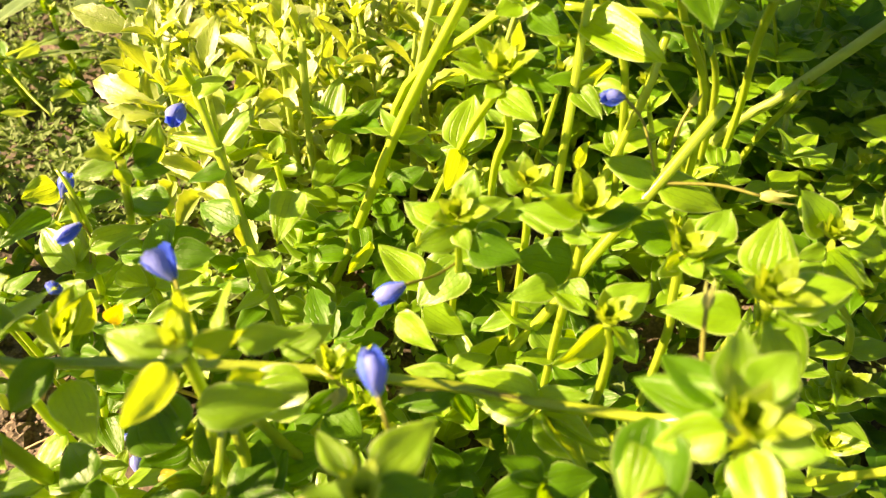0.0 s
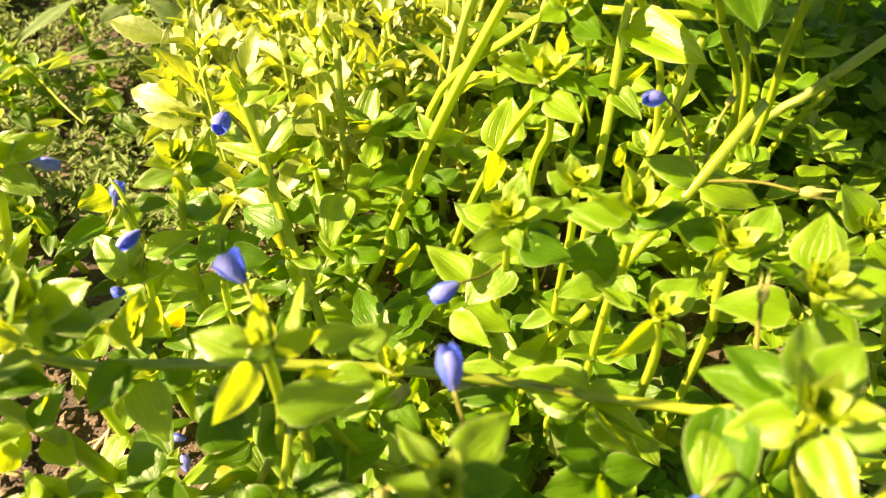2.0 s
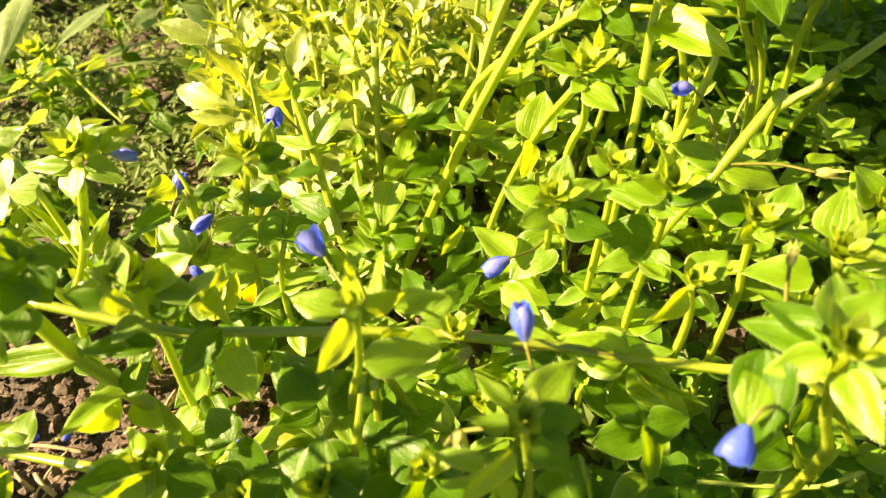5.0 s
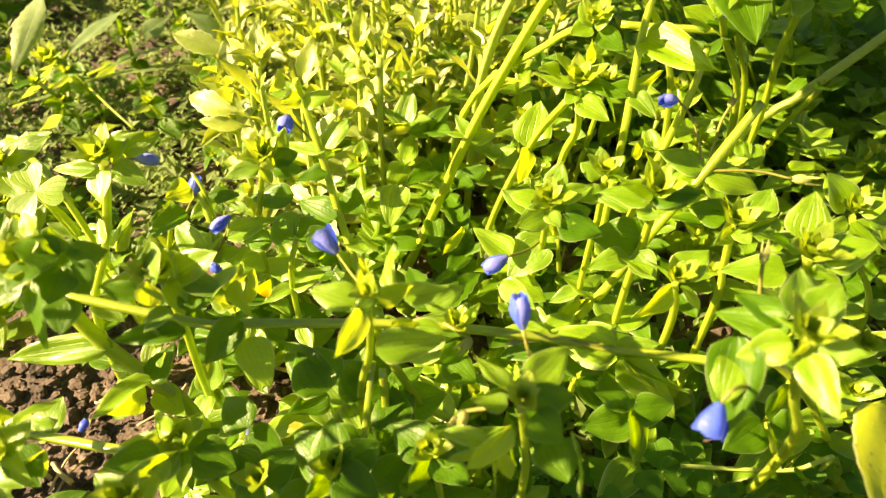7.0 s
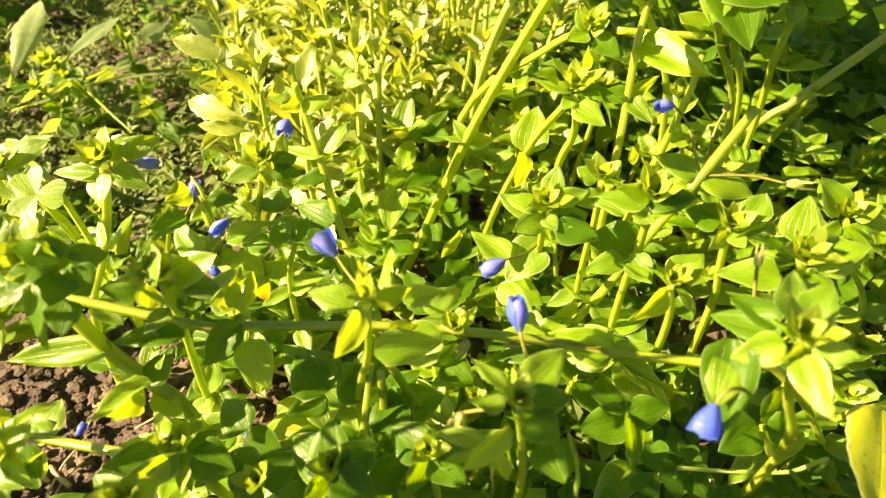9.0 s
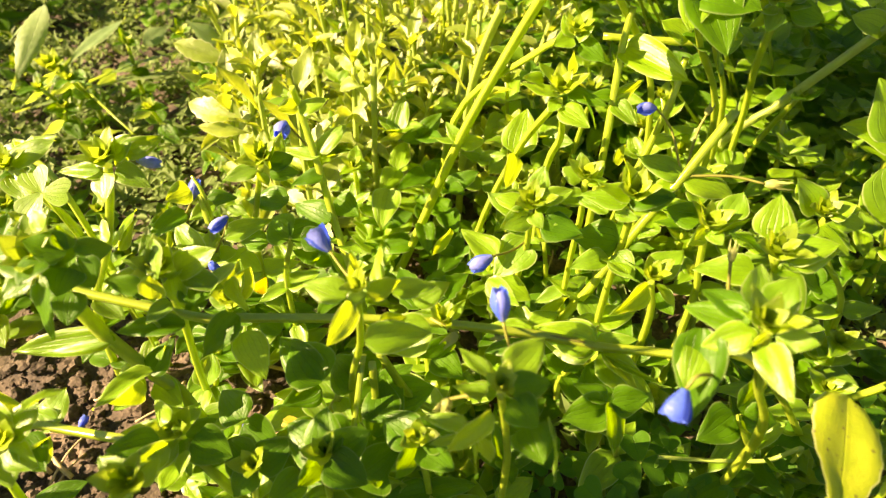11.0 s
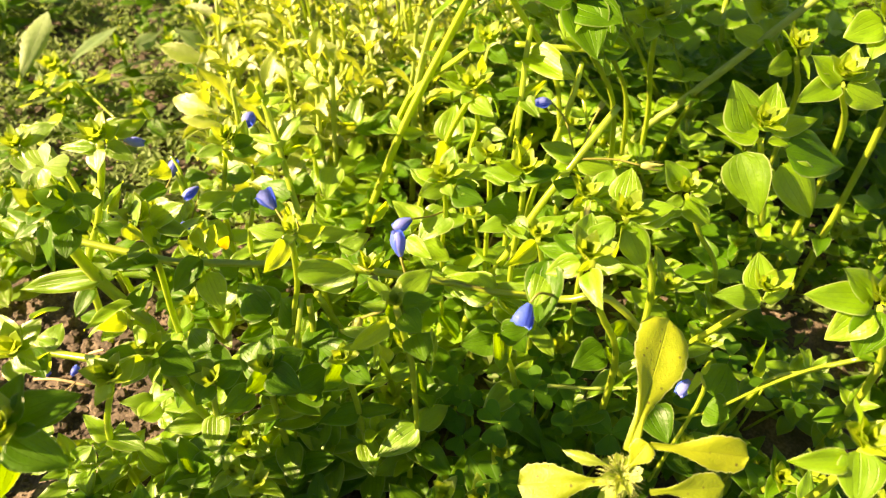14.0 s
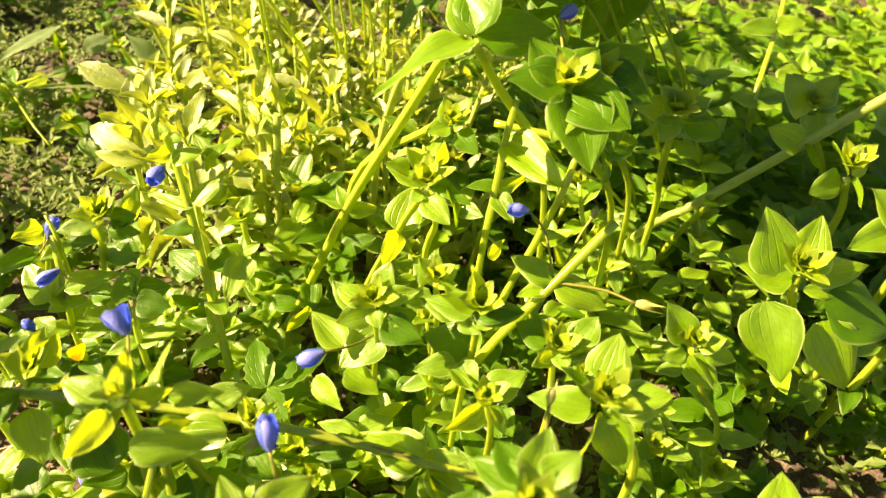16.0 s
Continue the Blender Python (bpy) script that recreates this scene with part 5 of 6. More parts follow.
L(s, 140.2, 187.5, 103.6, 149.3, 187.2, 102.6, 6.4)
tuft(s, 138.0, 189.4, 105.4, 10.0, 6, 0.00, -0.20, turn=3.0)
stem(s, 1.20, 1.30, 138.6, 185.4, 101.4, 167.0, 202.3, 62.3, 175.5, 207.4, -3.0, pairs=12.5)

s = thing("pimpernel_shoot", (0.1270, 0.1670, 0.0), "yellow-green pimpernel shoot with oval leaf pairs", "wild plant", "tall pimpernel shoots")
stem(s, 1.60, 1.70, 149.5, 169.5, 125.4, 128.1, 167.1, 103.1, 101.7, 163.7, 77.1, 88.8, 169.2, 54.4, 70.6, 169.2, -3.0, material=STEM_PALE, pairs=12.5)
L(s, 128.1, 167.1, 103.1, 117.2, 169.3, 107.9, 10.9)
L(s, 129.2, 167.1, 103.1, 135.2, 158.2, 101.9, 9.7, 0, "d")

s = thing("pimpernel_shoot", (0.1300, 0.1440, 0.0), "yellow-green pimpernel shoot with oval leaf pairs", "wild plant", "tall pimpernel shoots")
L(s, 130.3, 143.3, 110.3, 125.5, 149.2, 118.1, 9.8)
L(s, 131.3, 144.0, 111.0, 138.2, 150.0, 117.6, 9.3)
L(s, 128.2, 142.6, 109.6, 119.0, 137.2, 107.1, 9.4)
L(s, 131.3, 142.5, 109.6, 134.1, 134.1, 106.6, 8.4)
tuft(s, 130.3, 145.4, 112.4, 11.0, 6, 0.00, -0.20, turn=5.7)
stem(s, 1.20, 1.30, 130.2, 142.5, 109.6, 144.4, 153.7, 79.2, 148.7, 157.1, -3.0, pairs=12.5)

s = thing("pimpernel_shoot", (0.1250, 0.1200, 0.0), "yellow-green pimpernel shoot with oval leaf pairs", "wild plant", "tall pimpernel shoots")
L(s, 130.5, 114.9, 117.1, 120.7, 119.7, 124.5, 11.8)
L(s, 131.7, 115.3, 117.5, 135.6, 122.2, 126.0, 10.4)
L(s, 132.6, 114.2, 116.5, 145.3, 109.5, 112.1, 12.8)
L(s, 129.0, 114.3, 116.5, 114.2, 107.5, 114.7, 9.1)
L(s, 133.6, 115.5, 117.8, 144.0, 119.9, 121.2, 9.1)
tuft(s, 131.2, 116.2, 118.4, 12.0, 6, 0.00, -0.20, turn=0.0)
stem(s, 1.20, 1.30, 130.8, 114.3, 116.5, 148.9, 126.0, 83.0, 154.4, 129.5, -3.0, pairs=12.5)

s = thing("pimpernel_shoot", (0.1600, 0.1150, 0.0), "yellow-green pimpernel shoot with oval leaf pairs", "wild plant", "tall pimpernel shoots")
L(s, 135.1, 116.7, 136.3, 123.5, 112.4, 134.9, 11.2)
L(s, 136.0, 116.7, 136.3, 132.1, 124.5, 143.2, 10.0)
L(s, 136.8, 114.3, 133.9, 131.2, 107.7, 130.1, 8.5)
tuft(s, 137.7, 117.9, 137.5, 12.0, 6, 0.00, -0.20, turn=0.8)
stem(s, 1.20, 1.30, 137.7, 115.5, 135.1, 153.9, 117.9, 103.2, 158.8, 118.7, -3.0, pairs=12.5)

s = thing("pimpernel_shoot", (0.0199, 0.1274, 0.0), "yellow-green pimpernel shoot with oval leaf pairs", "wild plant", "tall pimpernel shoots")
L(s, 18.9, 127.6, 147.4, -0.9, 108.4, 144.7, 13.1, face=SUNWARD)
L(s, 20.4, 128.3, 148.1, 39.7, 136.2, 149.8, 13.0, 0, "d")
L(s, 19.7, 128.5, 148.3, 20.4, 144.7, 161.1, 11.4, 0, "d")
L(s, 20.4, 128.7, 148.6, 13.5, 138.5, 155.2, 10.7)
stem(s, 1.20, 1.30, 19.9, 127.4, 147.2, 26.8, 132.5, 134.1, 41.2, 139.5, 110.2, 48.1, 139.9, 82.6, 56.6, 143.7, -3.0, pairs=12.5)

s = thing("pimpernel_shoot", (0.0470, 0.1130, 0.0), "yellow-green pimpernel shoot with oval leaf pairs", "wild plant", "tall pimpernel shoots")
L(s, 40.8, 120.9, 142.7, 27.7, 118.2, 145.6, 12.3, 0, "d")
L(s, 40.8, 120.9, 142.7, 47.8, 129.1, 148.7, 11.1, 0, "d")
L(s, 42.3, 119.2, 141.1, 38.8, 108.1, 136.3, 8.8)
L(s, 42.2, 120.1, 141.9, 54.4, 109.4, 142.4, 14.6, 0, "d")
L(s, 42.3, 119.6, 141.5, 48.4, 103.1, 135.2, 14.6, 0, "d")
L(s, 40.8, 120.9, 142.7, 32.4, 130.0, 149.3, 12.6, 0, "d")
tuft(s, 41.4, 120.9, 142.8, 11.0, 6, 0.00, -0.20, turn=5.9)
flower(s, "shut", 3.9, 39.1, 137.2, 150.3, 42.5, 139.1, 152.2, 40.4, 123.6, 145.4)
flower(s, "shut", 3.9, 41.7, 114.7, 136.6, 43.7, 112.3, 134.2, 40.8, 120.9, 142.7)
stem(s, 1.20, 1.30, 41.6, 120.0, 141.9, 53.0, 133.1, 118.3, 69.0, 141.2, 84.3, 77.2, 147.5, -3.0, pairs=12.5)

s = thing("rosette_weed", (0.0420, 0.0010, 0.0), "bright yellow-green rosette with broad spoon-shaped leaves", "wild plant", "")
L(s, 42.3, 0.9, 93.9, 59.8, 33.6, 102.1, 13.0, 0, "s")
L(s, 46.4, 0.9, 96.8, 68.5, -2.6, 97.0, 7.9, 0, "s")
L(s, 45.6, -7.3, 91.5, 62.9, -6.6, 92.1, 6.2, 0, "s")
L(s, 40.8, -3.1, 92.7, 45.7, 0.5, 98.2, 5.3, 0, "s")
L(s, 39.4, -2.7, 87.6, 17.8, -3.1, 85.6, 9.0, 0, "s")
L(s, 38.2, -1.3, 91.7, 27.8, 0.1, 95.8, 2.8, 0, "h")
L(s, 40.1, -5.4, 87.8, 34.0, -15.6, 86.1, 9.2, 0, "s")
rosette_heart(s, 40.5, -3.2, 89.9)

s = thing("sow_thistle", (-0.1994, 0.2583, 0.0), "low weed with long glossy toothed leaves on bare soil", "wild plant", "")
L(s, -226.9, 245.5, 37.3, -218.1, 291.5, 59.1, 10.0, face=AWAY, kind="w")
L(s, -206.9, 260.9, 39.5, -184.8, 297.0, 50.7, 13.2, face=GLINT, kind="w")
L(s, -227.0, 239.4, 28.2, -202.0, 262.7, 25.3, 4.3, face=GLINT, kind="w")
L(s, -198.9, 259.1, 28.3, -153.5, 288.5, 24.6, 13.2, kind="w")
L(s, -197.8, 261.3, 30.7, -155.2, 297.0, 33.0, 7.9, kind="w")
L(s, -194.6, 262.1, 28.8, -187.2, 272.6, 31.1, 7.3, face=AWAY, kind="w")
L(s, -189.7, 272.7, 28.5, -180.5, 283.2, 30.5, 8.7, face=GLINT, kind="w")
L(s, -215.2, 248.9, 29.3, -203.5, 268.7, 33.4, 7.9, face=AWAY, kind="w")
L(s, -211.6, 254.9, 34.9, -220.3, 239.9, 32.4, 4.0, face=AWAY, kind="w")
L(s, -169.1, 234.5, 25.1, -163.3, 245.6, 28.4, 7.9, kind="w")
L(s, -198.1, 209.3, 36.1, -191.3, 219.6, 36.8, 5.3, face=AWAY, kind="w")
L(s, -169.5, 222.8, 28.2, -180.6, 216.9, 31.0, 4.1, face=AWAY, kind="w")
L(s, -166.8, 306.4, 37.3, -179.3, 294.1, 34.6, 10.4, kind="w")
L(s, -148.2, 285.3, 51.0, -132.7, 280.0, 41.2, 9.6, face=GLINT, kind="w")
L(s, -208.6, 259.8, 39.6, -216.5, 245.3, 36.5, 5.3, face=AWAY, kind="w")
L(s, -235.0, 273.1, 47.8, -229.1, 289.4, 53.9, 7.0, kind="w")
stem(s, 0.50, 0.60, -165.3, 224.9, 23.9, -177.3, 234.7, 28.4, -198.4, 257.1, 28.9)
stem(s, 0.50, 0.60, -198.4, 257.1, 28.9, -205.8, 261.7, 35.2, -210.7, 262.5, 37.3)
stem(s, 0.70, 0.80, -199.4, 257.3, 28.1, -205.8, 258.3, 19.3, -216.3, 262.9, 5.9, -219.4, 268.9, -3.0)
tuft(s, -208.7, 257.1, 41.8, 14.0, 6, 0.00, -0.20, turn=1.0)

s = thing("pimpernel_shoot", (-0.1500, 0.1300, 0.0), "yellow-green pimpernel shoot with oval leaf pairs", "wild plant", "tall pimpernel shoots")
L(s, -147.3, 130.9, 85.9, -159.2, 133.6, 87.4, 8.5)
L(s, -147.3, 131.6, 86.7, -138.4, 134.4, 90.9, 7.7)
L(s, -146.3, 130.1, 85.2, -153.7, 135.8, 90.0, 7.5)
tuft(s, -146.9, 131.2, 86.2, 8.0, 5, 0.00, -0.20, turn=4.9)
stem(s, 1.00, 1.10, -147.3, 130.9, 85.9, -130.5, 114.9, 81.5, -125.5, 110.1, -3.0, pairs=12.5)

s = thing("pimpernel_shoot", (-0.1500, 0.1100, 0.0), "yellow-green pimpernel shoot with oval leaf pairs", "wild plant", "tall pimpernel shoots")
L(s, -144.1, 118.6, 92.9, -132.2, 123.3, 98.8, 8.9)
L(s, -144.9, 117.4, 91.9, -154.3, 120.8, 93.5, 7.9)
L(s, -144.2, 116.3, 90.8, -136.6, 108.7, 86.8, 8.2)
tuft(s, -144.9, 118.0, 92.4, 10.0, 6, 0.00, -0.20, turn=5.5)
stem(s, 1.10, 1.20, -144.1, 117.4, 91.9, -142.1, 121.1, 75.3, -142.5, 126.7, 54.7, -142.1, 129.5, -3.0, pairs=12.5)

s = thing("pimpernel_shoot", (-0.1250, 0.0350, 0.0), "yellow-green pimpernel shoot with oval leaf pairs", "wild plant", "tall pimpernel shoots")
L(s, -106.8, 32.5, 92.7, -100.9, 37.2, 97.8, 7.1)
L(s, -107.9, 32.5, 92.7, -114.8, 40.1, 96.5, 8.4)
L(s, -107.4, 30.9, 91.2, -99.9, 26.5, 90.8, 6.9)
L(s, -107.9, 30.1, 90.5, -105.2, 23.5, 88.1, 6.8)
tuft(s, -107.4, 31.7, 92.0, 10.0, 5, 0.00, -0.20, turn=5.5)
stem(s, 1.00, 1.10, -107.4, 31.3, 91.6, -123.9, 36.0, 56.6, -128.8, 37.4, -3.0, pairs=12.5)

s = thing("pimpernel_shoot", (-0.0950, 0.0180, 0.0), "yellow-green pimpernel shoot with oval leaf pairs", "wild plant", "tall pimpernel shoots")
L(s, -79.6, 21.8, 93.6, -86.0, 26.0, 96.2, 6.4)
L(s, -78.6, 21.8, 93.5, -73.1, 25.1, 97.6, 5.2)
L(s, -79.6, 21.1, 92.9, -82.4, 15.8, 91.5, 5.5)
tuft(s, -79.1, 22.2, 93.9, 10.0, 5, 0.00, -0.20, turn=0.7)
stem(s, 1.00, 1.10, -79.1, 21.1, 92.9, -99.0, 30.7, 47.7, -104.9, 33.6, -3.0, pairs=12.5)

s = thing("pimpernel_shoot", (-0.0866, -0.0022, 0.0), "yellow-green pimpernel shoot with oval leaf pairs", "wild plant", "tall pimpernel shoots")
L(s, -84.4, -0.8, 112.0, -72.6, 4.6, 115.9, 9.3, 0, "d")
L(s, -86.6, -1.8, 111.0, -96.4, 5.9, 114.5, 9.5, 0, "d")
L(s, -84.4, -2.6, 110.3, -73.0, -8.3, 108.2, 9.4, 0, "d")
L(s, -86.6, -3.8, 109.1, -83.7, -13.7, 105.7, 9.8, 0, "d")
L(s, -85.5, -0.6, 112.2, -84.5, 6.8, 118.9, 9.0, 0, "d")
tuft(s, -85.7, -1.8, 111.0, 11.0, 5, 0.00, -0.20, turn=3.0)
stem(s, 1.10, 1.20, -86.1, -2.6, 110.2, -104.2, 0.5, 82.2, -109.7, 1.4, -3.0, pairs=12.5)

# Stemless cluster added above the view to shade what lies right of it.
s = thing("pimpernel_shoot", (0.0160, 0.1630, 0.0), "yellow-green pimpernel shoot with oval leaf pairs", "wild plant", "tall pimpernel shoots")
L(s, 19.2, 157.2, 144.3, 7.2, 160.1, 147.0, 11.3, 0, "d")
L(s, 20.1, 157.8, 144.9, 33.8, 164.1, 148.1, 13.7, 0, "d")
L(s, 19.3, 158.2, 145.3, 16.7, 167.1, 152.5, 10.4, 0, "d")
L(s, 19.5, 156.7, 143.8, 25.7, 149.7, 141.7, 8.6, 0, "d")
tuft(s, 19.2, 158.8, 145.9, 10.0, 5, 0.00, -0.20, turn=4.8)

# Dark cluster added to deepen the shade to its right.
s = thing("pimpernel_shoot", (0.0546, 0.1370, 0.0), "yellow-green pimpernel shoot with oval leaf pairs", "wild plant", "tall pimpernel shoots")
L(s, 51.7, 137.8, 137.0, 64.1, 143.8, 141.3, 13.0, 0, "d")
L(s, 51.9, 136.8, 136.1, 64.8, 130.8, 136.5, 12.8, 0, "d")
L(s, 50.3, 137.7, 136.9, 44.1, 146.0, 142.5, 10.6, 0, "d")
L(s, 52.0, 135.9, 135.1, 55.9, 119.4, 128.7, 14.7, 0, "d")
L(s, 50.5, 136.8, 135.9, 40.7, 127.2, 132.7, 11.4, 0, "d")
tuft(s, 51.8, 137.3, 136.5, 10.0, 5, 0.00, -0.20, turn=2.2)
stem(s, 1.10, 1.20, 51.9, 136.3, 135.6, 65.6, 150.2, 107.3, 78.2, 155.4, 77.4, 86.1, 161.1, -3.0, pairs=12.5)

s = thing("cut_leaved_weed", (-0.0244, 0.0860, 0.0), "dark green weed with deeply cut leaves near the soil", "wild plant", "cut-leaved weeds")
L(s, -25.8, 86.0, 62.9, -11.7, 98.6, 64.0, 9.4, 0, "c")
L(s, -25.8, 86.0, 62.9, -33.9, 100.4, 66.3, 8.8, 0, "c")
L(s, -24.4, 85.0, 62.0, -12.6, 86.6, 62.1, 8.0, 0, "c")
L(s, -25.8, 85.0, 62.0, -18.7, 78.3, 60.5, 7.5, 0, "c")
L(s, -24.4, 86.0, 62.9, -19.8, 99.3, 67.6, 8.1, 0, "c")
stem(s, 0.70, 0.90, -25.1, 85.5, 62.5, -28.1, 94.5, 39.6, -29.0, 97.2, -3.0)

s = thing("pimpernel_shoot", (-0.0040, 0.1717, 0.0), "yellow-green pimpernel shoot with oval leaf pairs", "wild plant", "tall pimpernel shoots")
stem(s, 1.70, 2.00, 0.9, 164.1, 115.7, -4.8, 174.1, 91.1, -9.2, 178.9, 61.8, -12.2, 183.3, -3.0, material=STEM_PALE)
stem(s, 1.20, 1.40, -6.8, 198.9, 99.9, -9.6, 203.3, 70.3, -13.7, 202.3, 42.4, -15.8, 203.3, -3.0, material=STEM_PALE, pairs=14)

# This and the next four shoots: dark leaf colour stands in for shade.
s = thing("pimpernel_shoot", (-0.0463, 0.0337, 0.0), "yellow-green pimpernel shoot with oval leaf pairs", "wild plant", "tall pimpernel shoots")
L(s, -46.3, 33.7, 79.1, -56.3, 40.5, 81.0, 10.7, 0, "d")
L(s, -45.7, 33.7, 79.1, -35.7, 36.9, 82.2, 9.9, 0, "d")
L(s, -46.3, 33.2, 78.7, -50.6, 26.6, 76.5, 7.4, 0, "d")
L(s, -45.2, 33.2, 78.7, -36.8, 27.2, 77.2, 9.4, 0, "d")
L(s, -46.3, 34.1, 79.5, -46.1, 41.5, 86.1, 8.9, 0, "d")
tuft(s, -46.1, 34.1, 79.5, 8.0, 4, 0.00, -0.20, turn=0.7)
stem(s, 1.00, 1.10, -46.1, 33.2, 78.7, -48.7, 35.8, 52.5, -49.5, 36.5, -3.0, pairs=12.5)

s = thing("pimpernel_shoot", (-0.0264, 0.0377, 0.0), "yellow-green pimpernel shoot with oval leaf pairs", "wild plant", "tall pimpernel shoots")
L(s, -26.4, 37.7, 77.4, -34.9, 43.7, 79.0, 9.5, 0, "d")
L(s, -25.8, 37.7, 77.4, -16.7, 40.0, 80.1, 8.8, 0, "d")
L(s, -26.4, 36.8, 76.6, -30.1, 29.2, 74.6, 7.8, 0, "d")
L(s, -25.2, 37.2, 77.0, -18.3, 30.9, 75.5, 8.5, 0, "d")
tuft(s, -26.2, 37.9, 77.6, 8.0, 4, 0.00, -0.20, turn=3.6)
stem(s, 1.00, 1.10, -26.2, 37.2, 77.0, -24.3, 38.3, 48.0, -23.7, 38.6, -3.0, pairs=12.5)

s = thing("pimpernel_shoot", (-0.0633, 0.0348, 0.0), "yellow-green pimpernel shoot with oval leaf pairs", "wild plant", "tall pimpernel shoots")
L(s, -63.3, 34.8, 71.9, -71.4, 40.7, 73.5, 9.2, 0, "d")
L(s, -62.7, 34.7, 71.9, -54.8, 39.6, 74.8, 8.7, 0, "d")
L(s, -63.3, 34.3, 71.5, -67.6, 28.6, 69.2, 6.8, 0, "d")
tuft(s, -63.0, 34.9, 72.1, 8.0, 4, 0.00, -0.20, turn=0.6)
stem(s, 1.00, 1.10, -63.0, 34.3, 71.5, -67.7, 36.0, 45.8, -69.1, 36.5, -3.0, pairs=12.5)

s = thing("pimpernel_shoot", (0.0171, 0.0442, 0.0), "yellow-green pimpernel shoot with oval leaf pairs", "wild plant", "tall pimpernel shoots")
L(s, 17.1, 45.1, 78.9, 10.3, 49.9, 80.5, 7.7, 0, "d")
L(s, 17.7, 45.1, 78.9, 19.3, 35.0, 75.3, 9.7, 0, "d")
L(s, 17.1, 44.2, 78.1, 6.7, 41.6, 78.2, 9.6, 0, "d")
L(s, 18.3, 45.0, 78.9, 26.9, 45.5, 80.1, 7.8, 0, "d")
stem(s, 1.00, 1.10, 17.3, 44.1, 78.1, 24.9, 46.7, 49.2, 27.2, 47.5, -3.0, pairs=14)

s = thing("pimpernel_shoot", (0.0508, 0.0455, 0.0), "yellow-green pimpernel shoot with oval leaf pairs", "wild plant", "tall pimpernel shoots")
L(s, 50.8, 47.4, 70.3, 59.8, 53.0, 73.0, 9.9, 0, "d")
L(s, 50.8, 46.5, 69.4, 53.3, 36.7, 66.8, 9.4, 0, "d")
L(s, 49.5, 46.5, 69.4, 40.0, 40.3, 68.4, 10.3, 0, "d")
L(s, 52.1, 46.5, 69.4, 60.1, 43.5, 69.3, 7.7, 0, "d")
stem(s, 1.00, 1.10, 50.8, 46.0, 69.0, 61.9, 46.1, 41.8, 65.3, 46.1, -3.0, pairs=14)

s = thing("pimpernel_shoot", (0.0306, 0.0712, 0.0), "yellow-green pimpernel shoot with oval leaf pairs", "wild plant", "tall pimpernel shoots")
L(s, 29.8, 70.1, 90.7, 21.1, 63.0, 86.5, 8.6)
L(s, 31.5, 69.5, 91.0, 35.4, 63.4, 90.9, 5.0, face=AWAY)
L(s, 31.0, 71.7, 92.6, 38.9, 76.5, 96.8, 8.3, face=SUNWARD)
L(s, 29.8, 70.7, 91.2, 26.3, 77.8, 92.2, 4.4)
L(s, 26.6, 75.4, 88.2, 21.5, 82.3, 89.0, 6.2, face=AWAY)
L(s, 35.1, 74.0, 82.6, 37.5, 67.6, 82.1, 5.9, kind="d")
tuft(s, 30.1, 70.1, 93.5, 8.0, 5, 0.00, -0.20, turn=1.7)
stem(s, 1.00, 1.20, 30.6, 70.7, 91.6, 33.7, 70.9, 70.6, 34.6, 76.9, -3.0, pairs=12.5)

s = thing("hairy_weed", (-0.0448, 0.1754, 0.0), "upright weed with pale hairy toothed leaves", "wild plant", "hairy upright weeds")
L(s, -41.1, 180.7, 72.6, -35.0, 193.6, 81.2, 6.0, face=AWAY, kind="h")
L(s, -45.4, 177.6, 68.7, -51.1, 186.7, 75.5, 5.1, kind="h")
L(s, -45.7, 173.5, 63.0, -54.0, 180.9, 68.7, 5.6, face=SUNWARD, kind="h")
L(s, -43.4, 170.5, 58.7, -29.1, 176.4, 61.1, 5.6, face=AWAY, kind="h")
L(s, -43.8, 176.6, 67.0, -37.5, 182.8, 70.4, 4.3, face=SUNWARD, kind="h")
L(s, -46.3, 185.2, 80.5, -57.9, 188.9, 85.0, 6.4, face=SUNWARD, kind="h")
L(s, -44.6, 186.3, 82.1, -52.1, 199.2, 92.9, 5.6, face=AWAY, kind="h")
L(s, -43.0, 186.4, 82.0, -44.4, 198.2, 91.0, 4.7, kind="h")
L(s, -47.7, 181.9, 75.6, -58.7, 182.7, 77.8, 5.6, kind="h")
L(s, -51.8, 169.4, 58.5, -60.0, 174.3, 62.8, 7.3, kind="h")
stem(s, 1.60, 1.30, -42.9, 177.8, 87.2, -44.4, 176.2, 64.8, -46.3, 175.5, 38.1, -46.9, 181.5, -3.0, material=STEM_PALE)

s = thing("hairy_weed", (-0.0945, 0.1952, 0.0), "upright weed with pale hairy toothed leaves", "wild plant", "hairy upright weeds")
L(s, -96.8, 193.3, 79.8, -119.5, 194.0, 89.1, 8.7, face=AWAY, kind="h")
L(s, -95.3, 181.7, 61.1, -119.3, 183.0, 70.7, 9.6, face=AWAY, kind="h")
L(s, -90.0, 191.5, 73.1, -107.4, 202.2, 86.5, 6.9, kind="h")
L(s, -88.8, 187.2, 65.9, -78.7, 198.7, 70.7, 6.9, face=AWAY, kind="h")
L(s, -94.4, 188.3, 70.4, -101.5, 196.0, 77.8, 6.9, face=AWAY, kind="h")
L(s, -85.3, 196.7, 79.4, -93.3, 203.9, 87.1, 5.5, face=SUNWARD, kind="h")
L(s, -90.4, 182.7, 60.1, -83.5, 193.0, 64.5, 6.9, face=SUNWARD, kind="h")
L(s, -93.7, 179.5, 57.3, -113.1, 176.8, 62.6, 5.5, face=AWAY, kind="h")
stem(s, 1.40, 1.20, -88.8, 187.7, 80.2, -94.5, 187.5, 58.1, -96.2, 193.5, -3.0, material=STEM_PALE)

